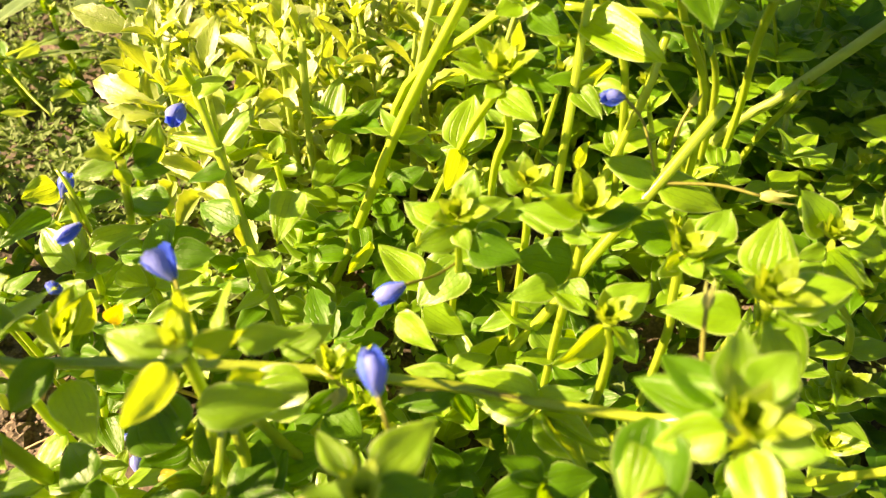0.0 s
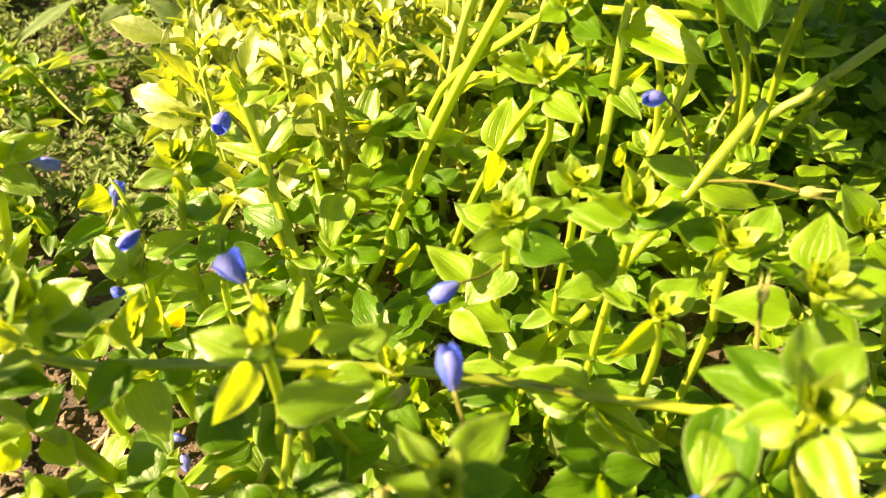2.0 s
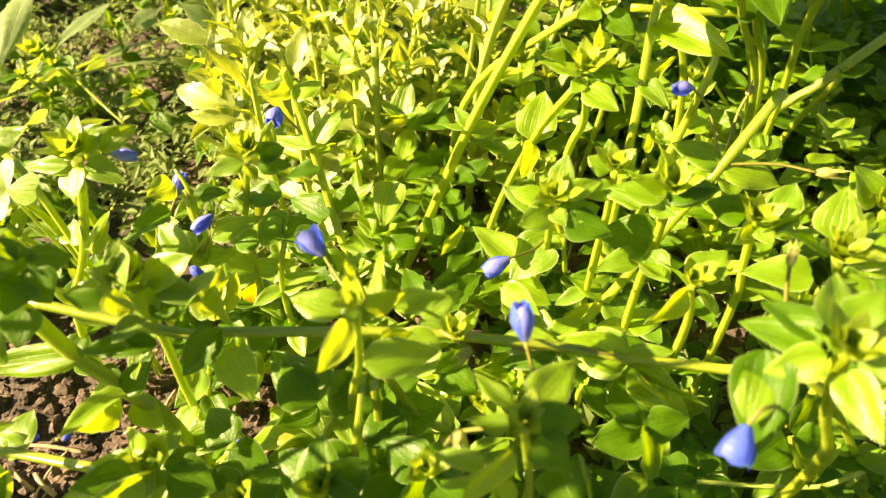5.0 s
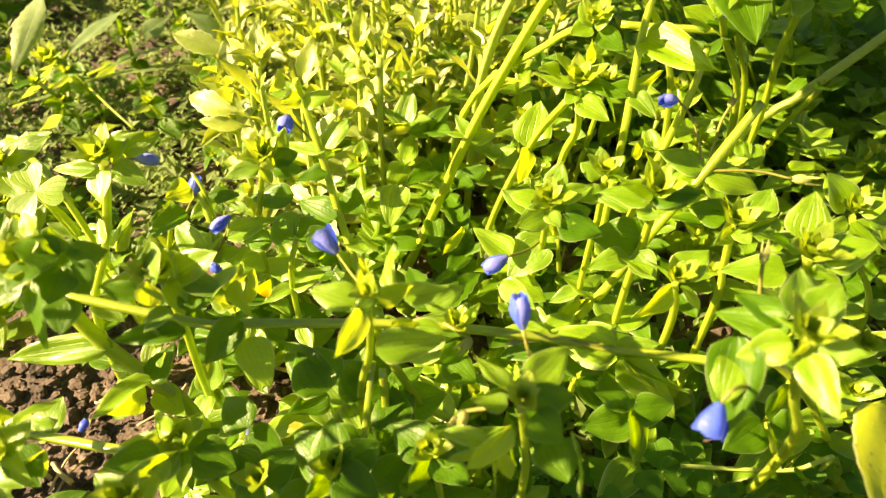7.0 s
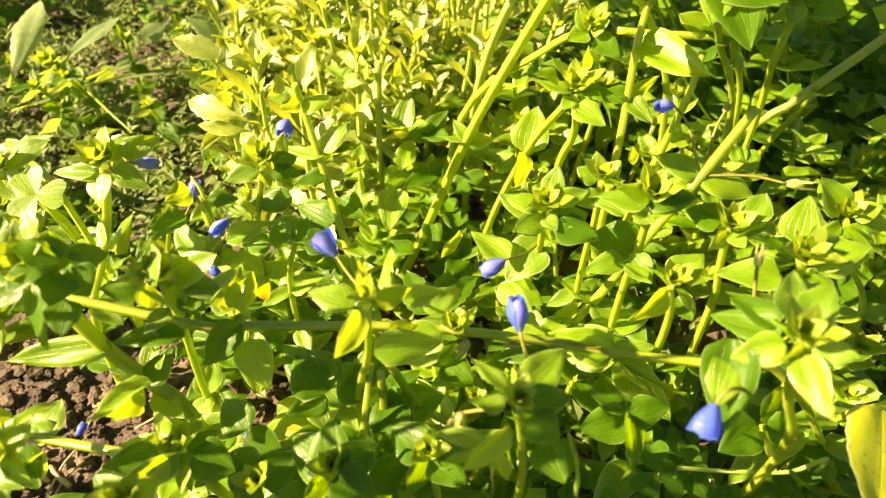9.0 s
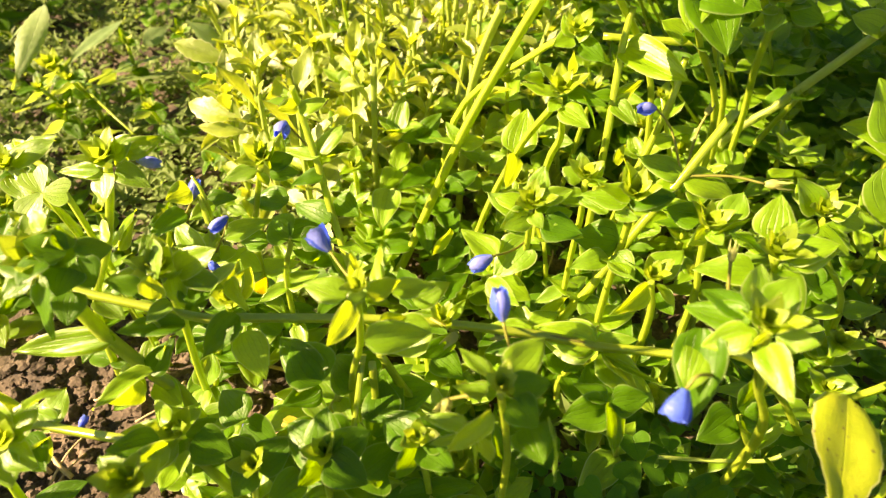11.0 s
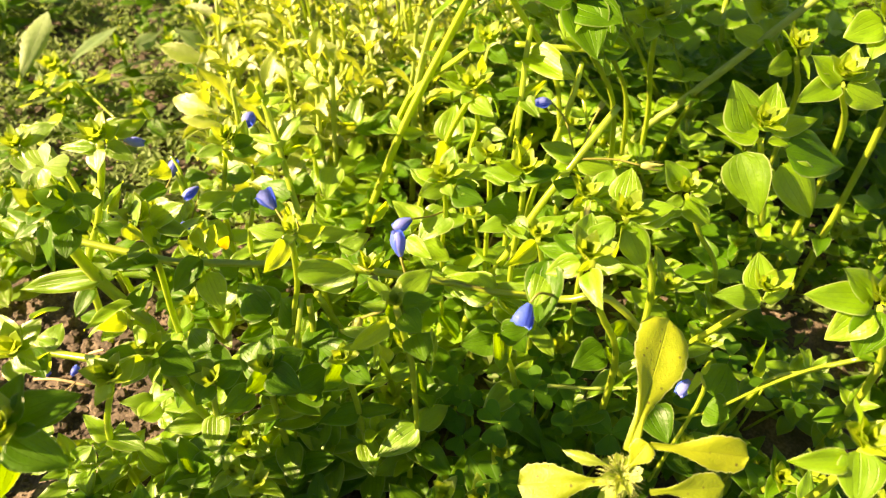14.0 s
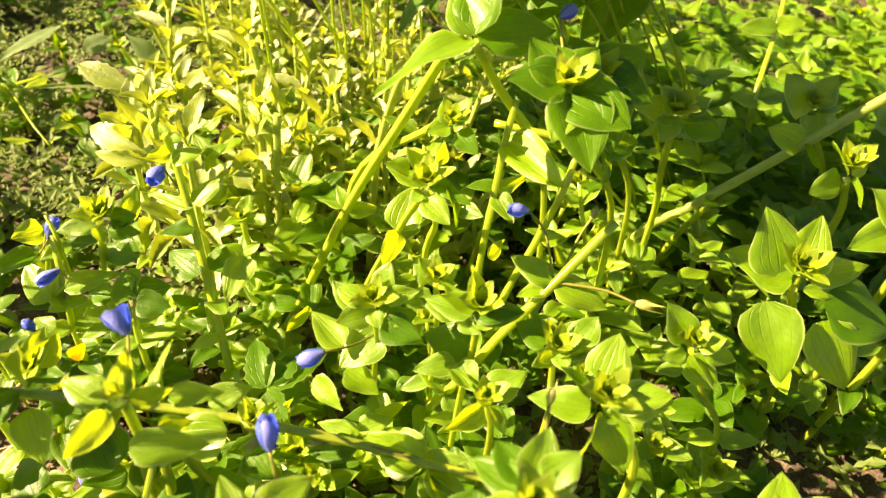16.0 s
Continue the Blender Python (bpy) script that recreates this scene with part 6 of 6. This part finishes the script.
s = thing("creeping_stalk", (0.0468, 0.0421, 0.0), "thin pale creeping stalk with a small leaf", "wild plant", "")
stem(s, 0.55, 0.60, 34.5, 43.7, 53.3, 46.8, 42.1, 54.2, 59.7, 40.6, 56.4, 69.3, 42.6, 56.6, 72.1, 48.6, -3.0, material=STEM_PALE)
L(s, 34.8, 44.1, 52.4, 29.3, 43.3, 51.0, 4.7, kind="d")
L(s, 57.5, 38.8, 60.5, 60.7, 34.2, 62.5, 5.6, kind="d")

s = thing("pimpernel_shoot", (0.0660, 0.0270, 0.0), "pimpernel shoot with one dark blue closed flower", "wild plant", "tall pimpernel shoots")
flower(s, "shut", 4.4, 66.5, 27.0, 82.0, 63.5, 24.0, 79.5, 72.0, 30.0, 78.0)
stem(s, 0.50, 0.60, 66.3, 23.8, 90.0, 68.2, 21.8, 77.0, 68.8, 27.8, -3.0)
L(s, 65.3, 22.9, 91.4, 62.0, 17.5, 89.7, 3.7, face=AWAY)
L(s, 65.6, 23.0, 91.7, 68.8, 25.0, 93.2, 4.0, face=AWAY)
L(s, 69.8, 20.6, 84.5, 76.9, 28.3, 88.2, 11.1, kind="d")
L(s, 68.3, 18.5, 82.6, 72.4, 14.5, 83.9, 9.5, kind="d")
L(s, 54.8, 20.1, 80.3, 57.3, 10.4, 80.5, 9.4, kind="d")
L(s, 80.4, 25.1, 87.8, 87.4, 32.6, 91.9, 9.7, kind="d")

s = thing("creeping_stalk", (0.0788, 0.0099, 0.0), "thin bright stalk arching over the shade", "wild plant", "")
stem(s, 0.34, 0.40, 81.4, 4.3, 124.1, 77.8, 8.9, 113.3, 74.1, 13.7, 98.1, 71.2, 21.0, 75.4, 69.8, 32.5, 50.6, material=STEM)
L(s, 81.4, 4.3, 124.1, 84.8, 2.3, 125.9, 3.9, kind="d")

# Shade on these broad leaves is put into their colour.
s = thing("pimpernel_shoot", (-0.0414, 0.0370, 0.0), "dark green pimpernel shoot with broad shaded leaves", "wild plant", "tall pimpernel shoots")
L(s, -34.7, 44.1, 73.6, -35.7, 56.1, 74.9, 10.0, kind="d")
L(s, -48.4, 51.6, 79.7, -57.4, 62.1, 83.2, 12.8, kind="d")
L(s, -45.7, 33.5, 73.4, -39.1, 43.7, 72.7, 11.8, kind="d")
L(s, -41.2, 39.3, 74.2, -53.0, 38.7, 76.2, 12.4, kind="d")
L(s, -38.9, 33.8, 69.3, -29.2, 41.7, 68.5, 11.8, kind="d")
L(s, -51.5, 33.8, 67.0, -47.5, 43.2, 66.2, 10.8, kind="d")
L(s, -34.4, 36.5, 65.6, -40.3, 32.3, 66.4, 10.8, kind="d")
stem(s, 0.90, 1.00, -41.7, 41.0, 70.6, -38.5, 54.7, 85.9)
stem(s, 0.90, 1.00, -41.7, 41.0, 70.6, -47.2, 40.5, 56.9, -48.9, 46.5, -3.0, pairs=14)

FALLEN = ((-0.163, 0.083, "shut", 0.0050, 0.4), (-0.088, 0.077, "pale", 0.0050, 2.0), (-0.148, 0.082, "shut", 0.0045, 1.2), (-0.140, 0.050, "pale", 0.0048, 4.0), (-0.091, 0.087, "shut", 0.0042, 3.0), (-0.134, 0.051, "pale", 0.0040, 5.0), (-0.124, 0.032, "shut", 0.0050, 0.9))

# ---- other plants ----
RNG = random.Random(5)


def hairy_plant(base, height, lean, rng, n=9, length=0.026):
    """An upright weed with pale, toothed, oblong leaves."""
    base = Vector(base)
    s = thing("hairy_weed", base, "upright weed with pale hairy toothed leaves", "wild plant", "hairy upright weeds")
    top = base + Vector((lean[0], lean[1], height))
    path = smooth_path([base - UP * 0.004, base.lerp(top, 0.5) + Vector((lean[1], -lean[0], 0)) * 0.2, top], 5)
    bm = bmesh.new()
    tube(bm, path, 0.0016, 0.0010, 6, 0.0)
    part("stem", bm, STEM_PALE, s)
    for k in range(n):
        u = 0.25 + 0.75 * k / (n - 1)
        p = path[min(len(path) - 1, int(u * (len(path) - 1)))]
        a = k * 2.4 + rng.uniform(-0.3, 0.3)
        e = 0.35 + 0.75 * u
        d = Vector((math.cos(a) * math.cos(e), math.sin(a) * math.cos(e), math.sin(e)))
        ln = length * (1.15 - 0.5 * u) * rng.uniform(0.8, 1.2)
        put_leaf(s, p, p + d * ln, ln * 0.29, UP - Vector((math.cos(a), math.sin(a), 0)) * 0.6, "h")
    for k in range(4):
        a = k * 1.6 + 0.4
        put_leaf(s, top, top + Vector((math.cos(a) * 0.4, math.sin(a) * 0.4, 1)) * length * 0.4, length * 0.14, Vector((-math.cos(a), -math.sin(a), 0.4)), "h", "young_leaf")
    return s


for k in range(85):
    x = RNG.uniform(-0.135, 0.055)
    y = RNG.uniform(0.185, 0.36)
    hairy_plant((x, y, 0), RNG.uniform(0.035, 0.085) * (1 - 0.5 * max(0, y - 0.28) / 0.1), (RNG.uniform(-0.012, 0.012), RNG.uniform(-0.012, 0.008)), RNG, n=RNG.randint(10, 14), length=RNG.uniform(0.018, 0.028))
for hx, hy, hh in ((-0.072, 0.165, 0.085), (-0.088, 0.178, 0.088), (-0.055, 0.19, 0.083), (-0.035, 0.215, 0.075), (-0.048, 0.236, 0.068), (-0.02, 0.25, 0.05), (-0.105, 0.19, 0.07)):
    hairy_plant((hx, hy, 0), hh, (0.004, -0.006), RNG, n=12, length=0.027)


def clover(base, height, size, rng, lean=(0, 0), face=None, pale=False):
    """A clover-like leaf: three notched leaflets on one thin stalk."""
    base = Vector(base)
    s = thing("clover", base, "clover leaf with three leaflets, sun glare put into its pale colour" if pale else "dark green three-lobed clover leaf on a thin stalk", "clover", "clover leaves")
    top = base + Vector((lean[0], lean[1], height))
    bm = bmesh.new()
    tube(bm, smooth_path([base - UP * 0.003, base.lerp(top, 0.5) + Vector((0.002, 0.001, 0)), top]), 0.0005, 0.0004, 6, 0.0)
    part("stalk", bm, STEM, s)
    nrm = Vector(face or (rng.uniform(-0.25, 0.25), rng.uniform(-0.5, 0.1), 1)).normalized()
    f = frame_of(nrm)
    a0 = rng.uniform(0, 6.28)
    for k in range(3):
        a = a0 + k * 2.094
        d = f @ Vector((math.cos(a), math.sin(a), rng.uniform(-0.15, 0.2)))
        part("leaflet", SUNLIT_CLOVER if pale else CLOVER_LEAF, None, s, m=leaf_matrix(top, top + d * size, size * 1.05, nrm))
    return s


def clover_mesh(material):
    bm = bmesh.new()
    uvl = bm.loops.layers.uv.new("UVMap")
    rows = []
    nu, nv = 8, 7
    for j in range(nv + 1):
        v = j / nv
        row = []
        for i in range(nu + 1):
            u = 2 * i / nu - 1
            hw = 0.5 * (0.06 + 0.94 * math.sin(min(1, v * 1.25) * math.pi / 2) ** 0.9)
            notch = 1 - 0.20 * (1 - abs(u)) ** 1.6 * v ** 3 - 0.16 * abs(u) ** 3 * v ** 3
            row.append(bm.verts.new((u * hw * (1 - 0.16 * max(0, v - 0.75) * 4 * abs(u) ** 2), v * notch, 0.16 * abs(u) * hw - 0.06 * v * v)))
        rows.append(row)
    for j in range(nv):
        for i in range(nu):
            fc = bm.faces.new((rows[j][i], rows[j][i + 1], rows[j + 1][i + 1], rows[j + 1][i]))
            fc.smooth = True
            for lp, (a, b) in zip(fc.loops, ((i, j), (i + 1, j), (i + 1, j + 1), (i, j + 1))):
                lp[uvl].uv = (a / nu, b / nv)
    me = bpy.data.meshes.new("leaflet")
    bm.to_mesh(me)
    bm.free()
    me.materials.append(material)
    return me


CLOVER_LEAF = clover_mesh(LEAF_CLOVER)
# Brighter copy of the leaflet: sun glare put into the colour.
SUNLIT_CLOVER = clover_mesh(LEAF)
clover((0.031, 0.047, 0), 0.052, 0.0082, RNG, (-0.001, -0.004), (0.0, -0.5, 0.85))
clover((0.040, 0.043, 0), 0.046, 0.0076, RNG, (0.002, -0.004), (0.1, -0.5, 0.85))
clover((0.018, 0.040, 0), 0.048, 0.0078, RNG, (0.001, -0.006), (0.1, -0.5, 0.85))
clover((0.052, 0.036, 0), 0.044, 0.0080, RNG, (0.002, -0.004), (-0.1, -0.5, 0.85))
clover((0.066, 0.052, 0), 0.050, 0.0080, RNG, (0.002, -0.004))
clover((0.078, 0.040, 0), 0.052, 0.0080, RNG, (0.002, -0.004))
clover((0.037, 0.058, 0), 0.049, 0.0060, RNG, (0.002, -0.011))
clover((0.026, 0.052, 0), 0.046, 0.0055, RNG, (-0.002, -0.008))
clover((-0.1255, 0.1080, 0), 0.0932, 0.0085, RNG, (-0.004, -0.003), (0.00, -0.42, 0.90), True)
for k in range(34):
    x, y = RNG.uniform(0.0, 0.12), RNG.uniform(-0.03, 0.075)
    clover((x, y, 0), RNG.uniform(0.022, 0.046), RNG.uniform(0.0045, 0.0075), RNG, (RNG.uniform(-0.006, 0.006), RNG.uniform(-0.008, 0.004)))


# ---- undergrowth ----
def bare(x, y):
    """Patches where the soil lies open."""
    return (x + 0.146) ** 2 / 0.040 ** 2 + (y - 0.078) ** 2 / 0.050 ** 2 < 1 or (x + 0.102) ** 2 + (y - 0.066) ** 2 < 0.014 ** 2 or (x + 0.068) ** 2 + (y - 0.086) ** 2 < 0.012 ** 2


n_low = 0
while n_low < 105:
    x, y = RNG.uniform(-0.20, 0.20), RNG.uniform(-0.03, 0.20)
    if bare(x, y) or (x < -0.03 and y > 0.17):
        continue
    h = RNG.uniform(0.018, 0.052) if y < 0.14 else RNG.uniform(0.035, 0.080)
    # Front right shoots wear only the shade-dark leaf colour.
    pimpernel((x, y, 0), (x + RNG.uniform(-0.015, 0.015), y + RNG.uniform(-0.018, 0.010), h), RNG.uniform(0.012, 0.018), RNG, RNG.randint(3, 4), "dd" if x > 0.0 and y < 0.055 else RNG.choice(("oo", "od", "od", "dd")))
    n_low += 1
# Unseen tall shoots added at the left to shade the plants in front.
for x, y, h in ((-0.136, 0.012, 0.128), (-0.165, 0.005, 0.142), (-0.150, -0.015, 0.135), (-0.120, -0.020, 0.128), (-0.124, -0.002, 0.130), (-0.140, -0.005, 0.160), (-0.155, 0.012, 0.165), (-0.150, 0.035, 0.160)):
    pimpernel((x - 0.06, y - 0.01, 0), (x, y, h), 0.018, RNG, 6, "od", group="tall pimpernel shoots")
# More unseen shoots, leafy only at the top, added to cast shade.
for x, y, h in ((0.000, 0.158, 0.165), (0.020, 0.148, 0.172), (0.030, 0.168, 0.165), (0.010, 0.180, 0.158), (0.035, 0.150, 0.176), (0.045, 0.170, 0.172), (0.020, 0.190, 0.160), (0.048, 0.150, 0.180), (0.005, 0.140, 0.178), (-0.108, 0.015, 0.156), (-0.098, -0.004, 0.152), (-0.112, 0.000, 0.165)):
    pimpernel((x + (0.11 if x > -0.05 else -0.07), y + (0.08 if x > -0.05 else 0.02), 0), (x, y, h), 0.020, RNG, 3, "dd", group="tall pimpernel shoots", foot=0.90, girth=0.5)
# Two high shoots added out of view to darken the far right.
for x, y, h in ((-0.050, 0.146, 0.182), (-0.068, 0.154, 0.190)):
    pimpernel((x + 0.02, y + 0.15, 0), (x, y, h), 0.022, RNG, 3, "od", group="tall pimpernel shoots", foot=0.94, girth=0.5)
# Tall shoots, leafy above the view, added to shade the right rear.
for k in range(10):
    x, y = RNG.uniform(-0.070, 0.000), RNG.uniform(0.215, 0.285)
    pimpernel((x + 0.01, y + 0.01, 0), (x, y, RNG.uniform(0.152, 0.175)), 0.024, RNG, 5, "od", group="tall pimpernel shoots", foot=0.88, girth=0.6)
# Unseen left-hand shoots, added to shade the lower leaves.
for k in range(6):
    x, y = RNG.uniform(-0.145, -0.125), RNG.uniform(0.002, 0.026)
    pimpernel((x - 0.06, y - 0.02, 0), (x, y, RNG.uniform(0.180, 0.202)), 0.020, RNG, 3, "dd", group="tall pimpernel shoots", foot=0.88)
# Two further unseen shoots added for the same shade.
for k in range(2):
    x, y = RNG.uniform(-0.130, -0.110), RNG.uniform(0.008, 0.022)
    pimpernel((x - 0.08, y - 0.02, 0), (x, y, RNG.uniform(0.150, 0.170)), 0.019, RNG, 3, "dd", group="tall pimpernel shoots", foot=0.92)
# Arching shoots added out of view to shade the front right.
for x, y, z in ((-0.104, 0.050, 0.199), (-0.098, 0.043, 0.204)):
    pimpernel((-0.20, y - 0.01, 0), (x, y, z), 0.016, RNG, 3, "dd", sway=(-0.155, y - 0.005, 0.145), group="tall pimpernel shoots", foot=0.92)
# Shoot tops added above the view as cover over the far right.
for k in range(8):
    x, y = RNG.uniform(0.000, 0.055), RNG.uniform(0.17, 0.225)
    pimpernel((x + 0.12, y + 0.09, 0), (x, y, RNG.uniform(0.165, 0.188)), 0.026, RNG, 6, "dd", group="tall pimpernel shoots", foot=0.86, girth=0.5)
# Stand added beyond the left edge to shade the soil at the rear.
for k in range(34):
    x, y = RNG.uniform(-0.42, -0.285), RNG.uniform(0.17, 0.44)
    pimpernel((x - 0.01, y, 0), (x, y, RNG.uniform(0.03, 0.05) + max(0.0, -0.34 - x) * 0.4), 0.024, RNG, 5, "dd")
for k in range(24):
    x, y = RNG.uniform(-0.27, -0.12), RNG.uniform(0.16, 0.31)
    # These low shoots all carry shade in their leaf colour.
    pimpernel((x, y, 0), (x + RNG.uniform(-0.015, 0.015), y - RNG.uniform(0.0, 0.02), RNG.uniform(0.018, 0.045)), RNG.uniform(0.011, 0.017), RNG, 3, "dd", group="low pimpernel shoots")
low = Joined()
# Takes the same leaves in the darker material, which has shade painted in.
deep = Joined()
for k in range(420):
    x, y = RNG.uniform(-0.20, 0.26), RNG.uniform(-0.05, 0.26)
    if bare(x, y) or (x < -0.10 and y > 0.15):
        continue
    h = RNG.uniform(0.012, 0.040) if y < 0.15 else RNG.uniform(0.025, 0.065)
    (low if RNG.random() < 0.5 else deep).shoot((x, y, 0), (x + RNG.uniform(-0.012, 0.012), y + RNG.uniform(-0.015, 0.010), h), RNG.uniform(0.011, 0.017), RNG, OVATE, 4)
for k in range(150):
    x, y = RNG.uniform(0.06, 0.40), RNG.uniform(0.20, 0.54)
    h = RNG.uniform(0.045, 0.10)
    low.shoot((x, y, 0), (x + RNG.uniform(-0.02, 0.02), y + RNG.uniform(-0.02, 0.01), h), RNG.uniform(0.012, 0.018), RNG, OVATE, 5)
# Rear undergrowth whose shade is put into the leaf colour.
for k in range(150):
    x, y = RNG.uniform(0.02, 0.24), RNG.uniform(0.19, 0.36)
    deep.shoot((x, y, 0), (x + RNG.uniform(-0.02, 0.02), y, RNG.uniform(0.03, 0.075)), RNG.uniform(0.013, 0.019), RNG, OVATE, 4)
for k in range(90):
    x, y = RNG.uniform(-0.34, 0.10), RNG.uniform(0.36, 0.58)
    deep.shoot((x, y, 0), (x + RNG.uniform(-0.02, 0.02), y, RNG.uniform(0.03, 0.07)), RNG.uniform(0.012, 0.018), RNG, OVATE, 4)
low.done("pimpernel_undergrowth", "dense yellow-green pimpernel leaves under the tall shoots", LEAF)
deep.done("shaded_undergrowth", "pimpernel leaves close to the soil, shade painted into a darker green", LEAF_DEEP)


def small_weeds(name, label, count, area, size, height, seed, keep=None):
    """Countless small leaves of low weeds, joined."""
    rng = random.Random(seed)
    verts, faces = [], []
    for k in range(count):
        x, y = rng.uniform(area[0], area[1]), rng.uniform(area[2], area[3])
        if keep and not keep(x, y) or noise.noise(Vector((x * 45, y * 45, 9))) < -0.12:
            continue
        c = Vector((x, y, rng.uniform(0.002, height) * (0.4 + 0.6 * noise.noise(Vector((x * 30, y * 30, 3))) ** 2 * 4)))
        a, e = rng.uniform(0, 6.28), rng.uniform(-0.2, 0.9)
        d = Vector((math.cos(a) * math.cos(e), math.sin(a) * math.cos(e), math.sin(e)))
        sd = d.cross(UP).normalized()
        up = sd.cross(d)
        ln = size * rng.uniform(0.5, 1.4)
        w = ln * rng.uniform(0.16, 0.28)
        i = len(verts)
        for q in (c, c + d * ln * 0.45 - sd * w + up * w * 0.4, c + d * ln * 0.45, c + d * ln * 0.45 + sd * w + up * w * 0.4, c + d * ln - up * ln * 0.12):
            verts.append(q)
        faces += [(i, i + 2, i + 1), (i, i + 3, i + 2), (i + 1, i + 2, i + 4), (i + 2, i + 3, i + 4)]
    me = bpy.data.meshes.new(name)
    me.from_pydata(verts, [], faces)
    me.materials.append(LEAF_TINY)
    return tagged(new(name, me), label, "weeds", kind="stuff")


small_weeds("small_weeds", "mat of tiny narrow-leaved weeds over the soil", 23000, (-0.34, -0.05, 0.12, 0.42), 0.0060, 0.030, 21, lambda x, y: y > 0.15 - 0.25 * (x + 0.10) and not ((x + 0.21) ** 2 + (y - 0.31) ** 2 < 0.010 ** 2))
small_weeds("low_weeds", "low tangle of small green leaves under the shoots", 16000, (-0.08, 0.36, 0.06, 0.50), 0.007, 0.020, 22, lambda x, y: not bare(x, y))
def around(x, y):
    """The plot beyond the shoots, thinning out unevenly."""
    r = math.hypot(x, (y - 0.25) * 0.9) + 0.35 * noise.noise(Vector((x * 2.5, y * 2.5, 4)))
    near = -0.38 < x < 0.40 and -0.06 < y < 0.42
    return not near and r < 0.55 + 0.9 * ((math.sin(x * 9173.1 + y * 7391.7) * 0.5 + 0.5) ** 1.5)


small_weeds("far_weeds", "distant mat of small green weeds", 60000, (-1.5, 1.5, -1.2, 1.7), 0.017, 0.05, 23, around)


def clods():
    """Loose crumbs of soil."""
    rng = random.Random(31)
    verts, faces = [], []
    proto = bmesh.new()
    bmesh.ops.create_icosphere(proto, subdivisions=2, radius=1)
    pv = [v.co.copy() for v in proto.verts]
    pf = [[v.index for v in f.verts] for f in proto.faces]
    proto.free()
    for k in range(4600):
        near = k < 4200
        x, y = (rng.uniform(-0.19, -0.03), rng.uniform(0.02, 0.15)) if near else (rng.uniform(-0.30, -0.12), rng.uniform(0.16, 0.40))
        r = 0.0004 + 0.0026 * rng.random() ** 5
        o = Vector((x, y, ground_height(x, y) + r * 0.35))
        sh = Vector((rng.uniform(0.8, 1.4), rng.uniform(0.8, 1.4), rng.uniform(0.6, 1.0)))
        i = len(verts)
        off = Vector((k * 3.1, k * 1.7, 0))
        for v in pv:
            g = 1 + 0.55 * noise.noise(v * 1.6 + off) + 0.30 * noise.noise(v * 4 + off)
            verts.append(o + Vector((v.x * sh.x, v.y * sh.y, v.z * sh.z)) * r * g)
        faces += [[a + i for a in f] for f in pf]
    me = bpy.data.meshes.new("soil_crumbs")
    me.from_pydata(verts, [], faces)
    me.materials.append(SOIL)
    tagged(new("soil_crumbs", me), "loose brown crumbs of dry soil", "soil", kind="stuff")


clods()


def fallen_flower(x, y, kind, size, turn):
    """A blue flower dropped on the soil."""
    s = thing("fallen_flower", (x, y, 0.004), "fallen closed blue flower lying on the soil", "flower", "fallen flowers")
    d = Vector((math.cos(turn), math.sin(turn), 0.25)).normalized() * size
    f = frame_of(d)
    m = f.to_4x4() @ Matrix.Diagonal((size * 0.8, size * 0.8, size, 1))
    m.translation = (x, y, 0.006 + ground_height(x, y))
    for k in range(5):
        part("petal", PETALS[kind][k % 2], None, s, m=m @ pose(0, 0, 0, 0, 0, 72 * k))


for x, y, kind, size, turn in FALLEN:
    fallen_flower(x, y, kind, size, turn)


def grass(base, tip, w):
    base, tip = Vector(base) * MM, Vector(tip) * MM
    s = thing("grass_blade", base, "thin bright green grass blade", "grass", "grass blades")
    bm = bmesh.new()
    rows = []
    d = tip - base
    sd = d.cross(UP).normalized()
    for j in range(9):
        v = j / 8
        p = base + d * v + UP * d.length * 0.25 * v * (1 - v)
        q = w * MM * (1 - v ** 2) * 0.5
        rows.append([bm.verts.new(p - sd * q + UP * q * 0.3), bm.verts.new(p), bm.verts.new(p + sd * q + UP * q * 0.3)])
    for a, b in zip(rows, rows[1:]):
        for i in range(2):
            bm.faces.new((a[i], a[i + 1], b[i + 1], b[i])).smooth = True
    part("blade", bm, GRASS, s)


for k in range(60):
    x, y = RNG.uniform(-0.12, 0.12), RNG.uniform(0.30, 0.45)
    a = RNG.uniform(0, 6.28)
    ln = RNG.uniform(0.04, 0.09)
    grass((x / MM, y / MM, 0), ((x + math.cos(a) * ln * 0.6) / MM, (y + math.sin(a) * ln * 0.6) / MM, ln * RNG.uniform(0.3, 0.9) / MM), RNG.uniform(1.2, 2.4))


def straw(a, b, r):
    """A dry stalk lying on the soil among the stems."""
    a, b = Vector(a) * MM, Vector(b) * MM
    s = thing("dry_stalk", a, "short pale dry stalk lying among the stems", "plant litter", "dry stalks")
    bm = bmesh.new()
    mid = a.lerp(b, 0.5) + Vector((RNG.uniform(-1, 1), RNG.uniform(-1, 1), 1.5)) * 0.0012
    tube(bm, smooth_path([a, mid, b]), r * MM, r * 0.8 * MM, 7, 0.0)
    part("stalk", bm, STRAW, s)


for k in range(46):
    cx, cy = RNG.choice(((-45, 205), (-20, 215), (-60, 160), (15, 150), (-140, 80), (-70, 86), (40, 150)))
    x, y, a = cx + RNG.gauss(0, 16), cy + RNG.gauss(0, 14), RNG.uniform(0, 3.14)
    ln = RNG.uniform(8, 24)
    z = 1000 * ground_height(x * MM, y * MM) + RNG.uniform(1.5, 7)
    straw((x, y, z), (x + math.cos(a) * ln, y + math.sin(a) * ln, z + RNG.uniform(-1, 3)), RNG.uniform(0.4, 0.9))
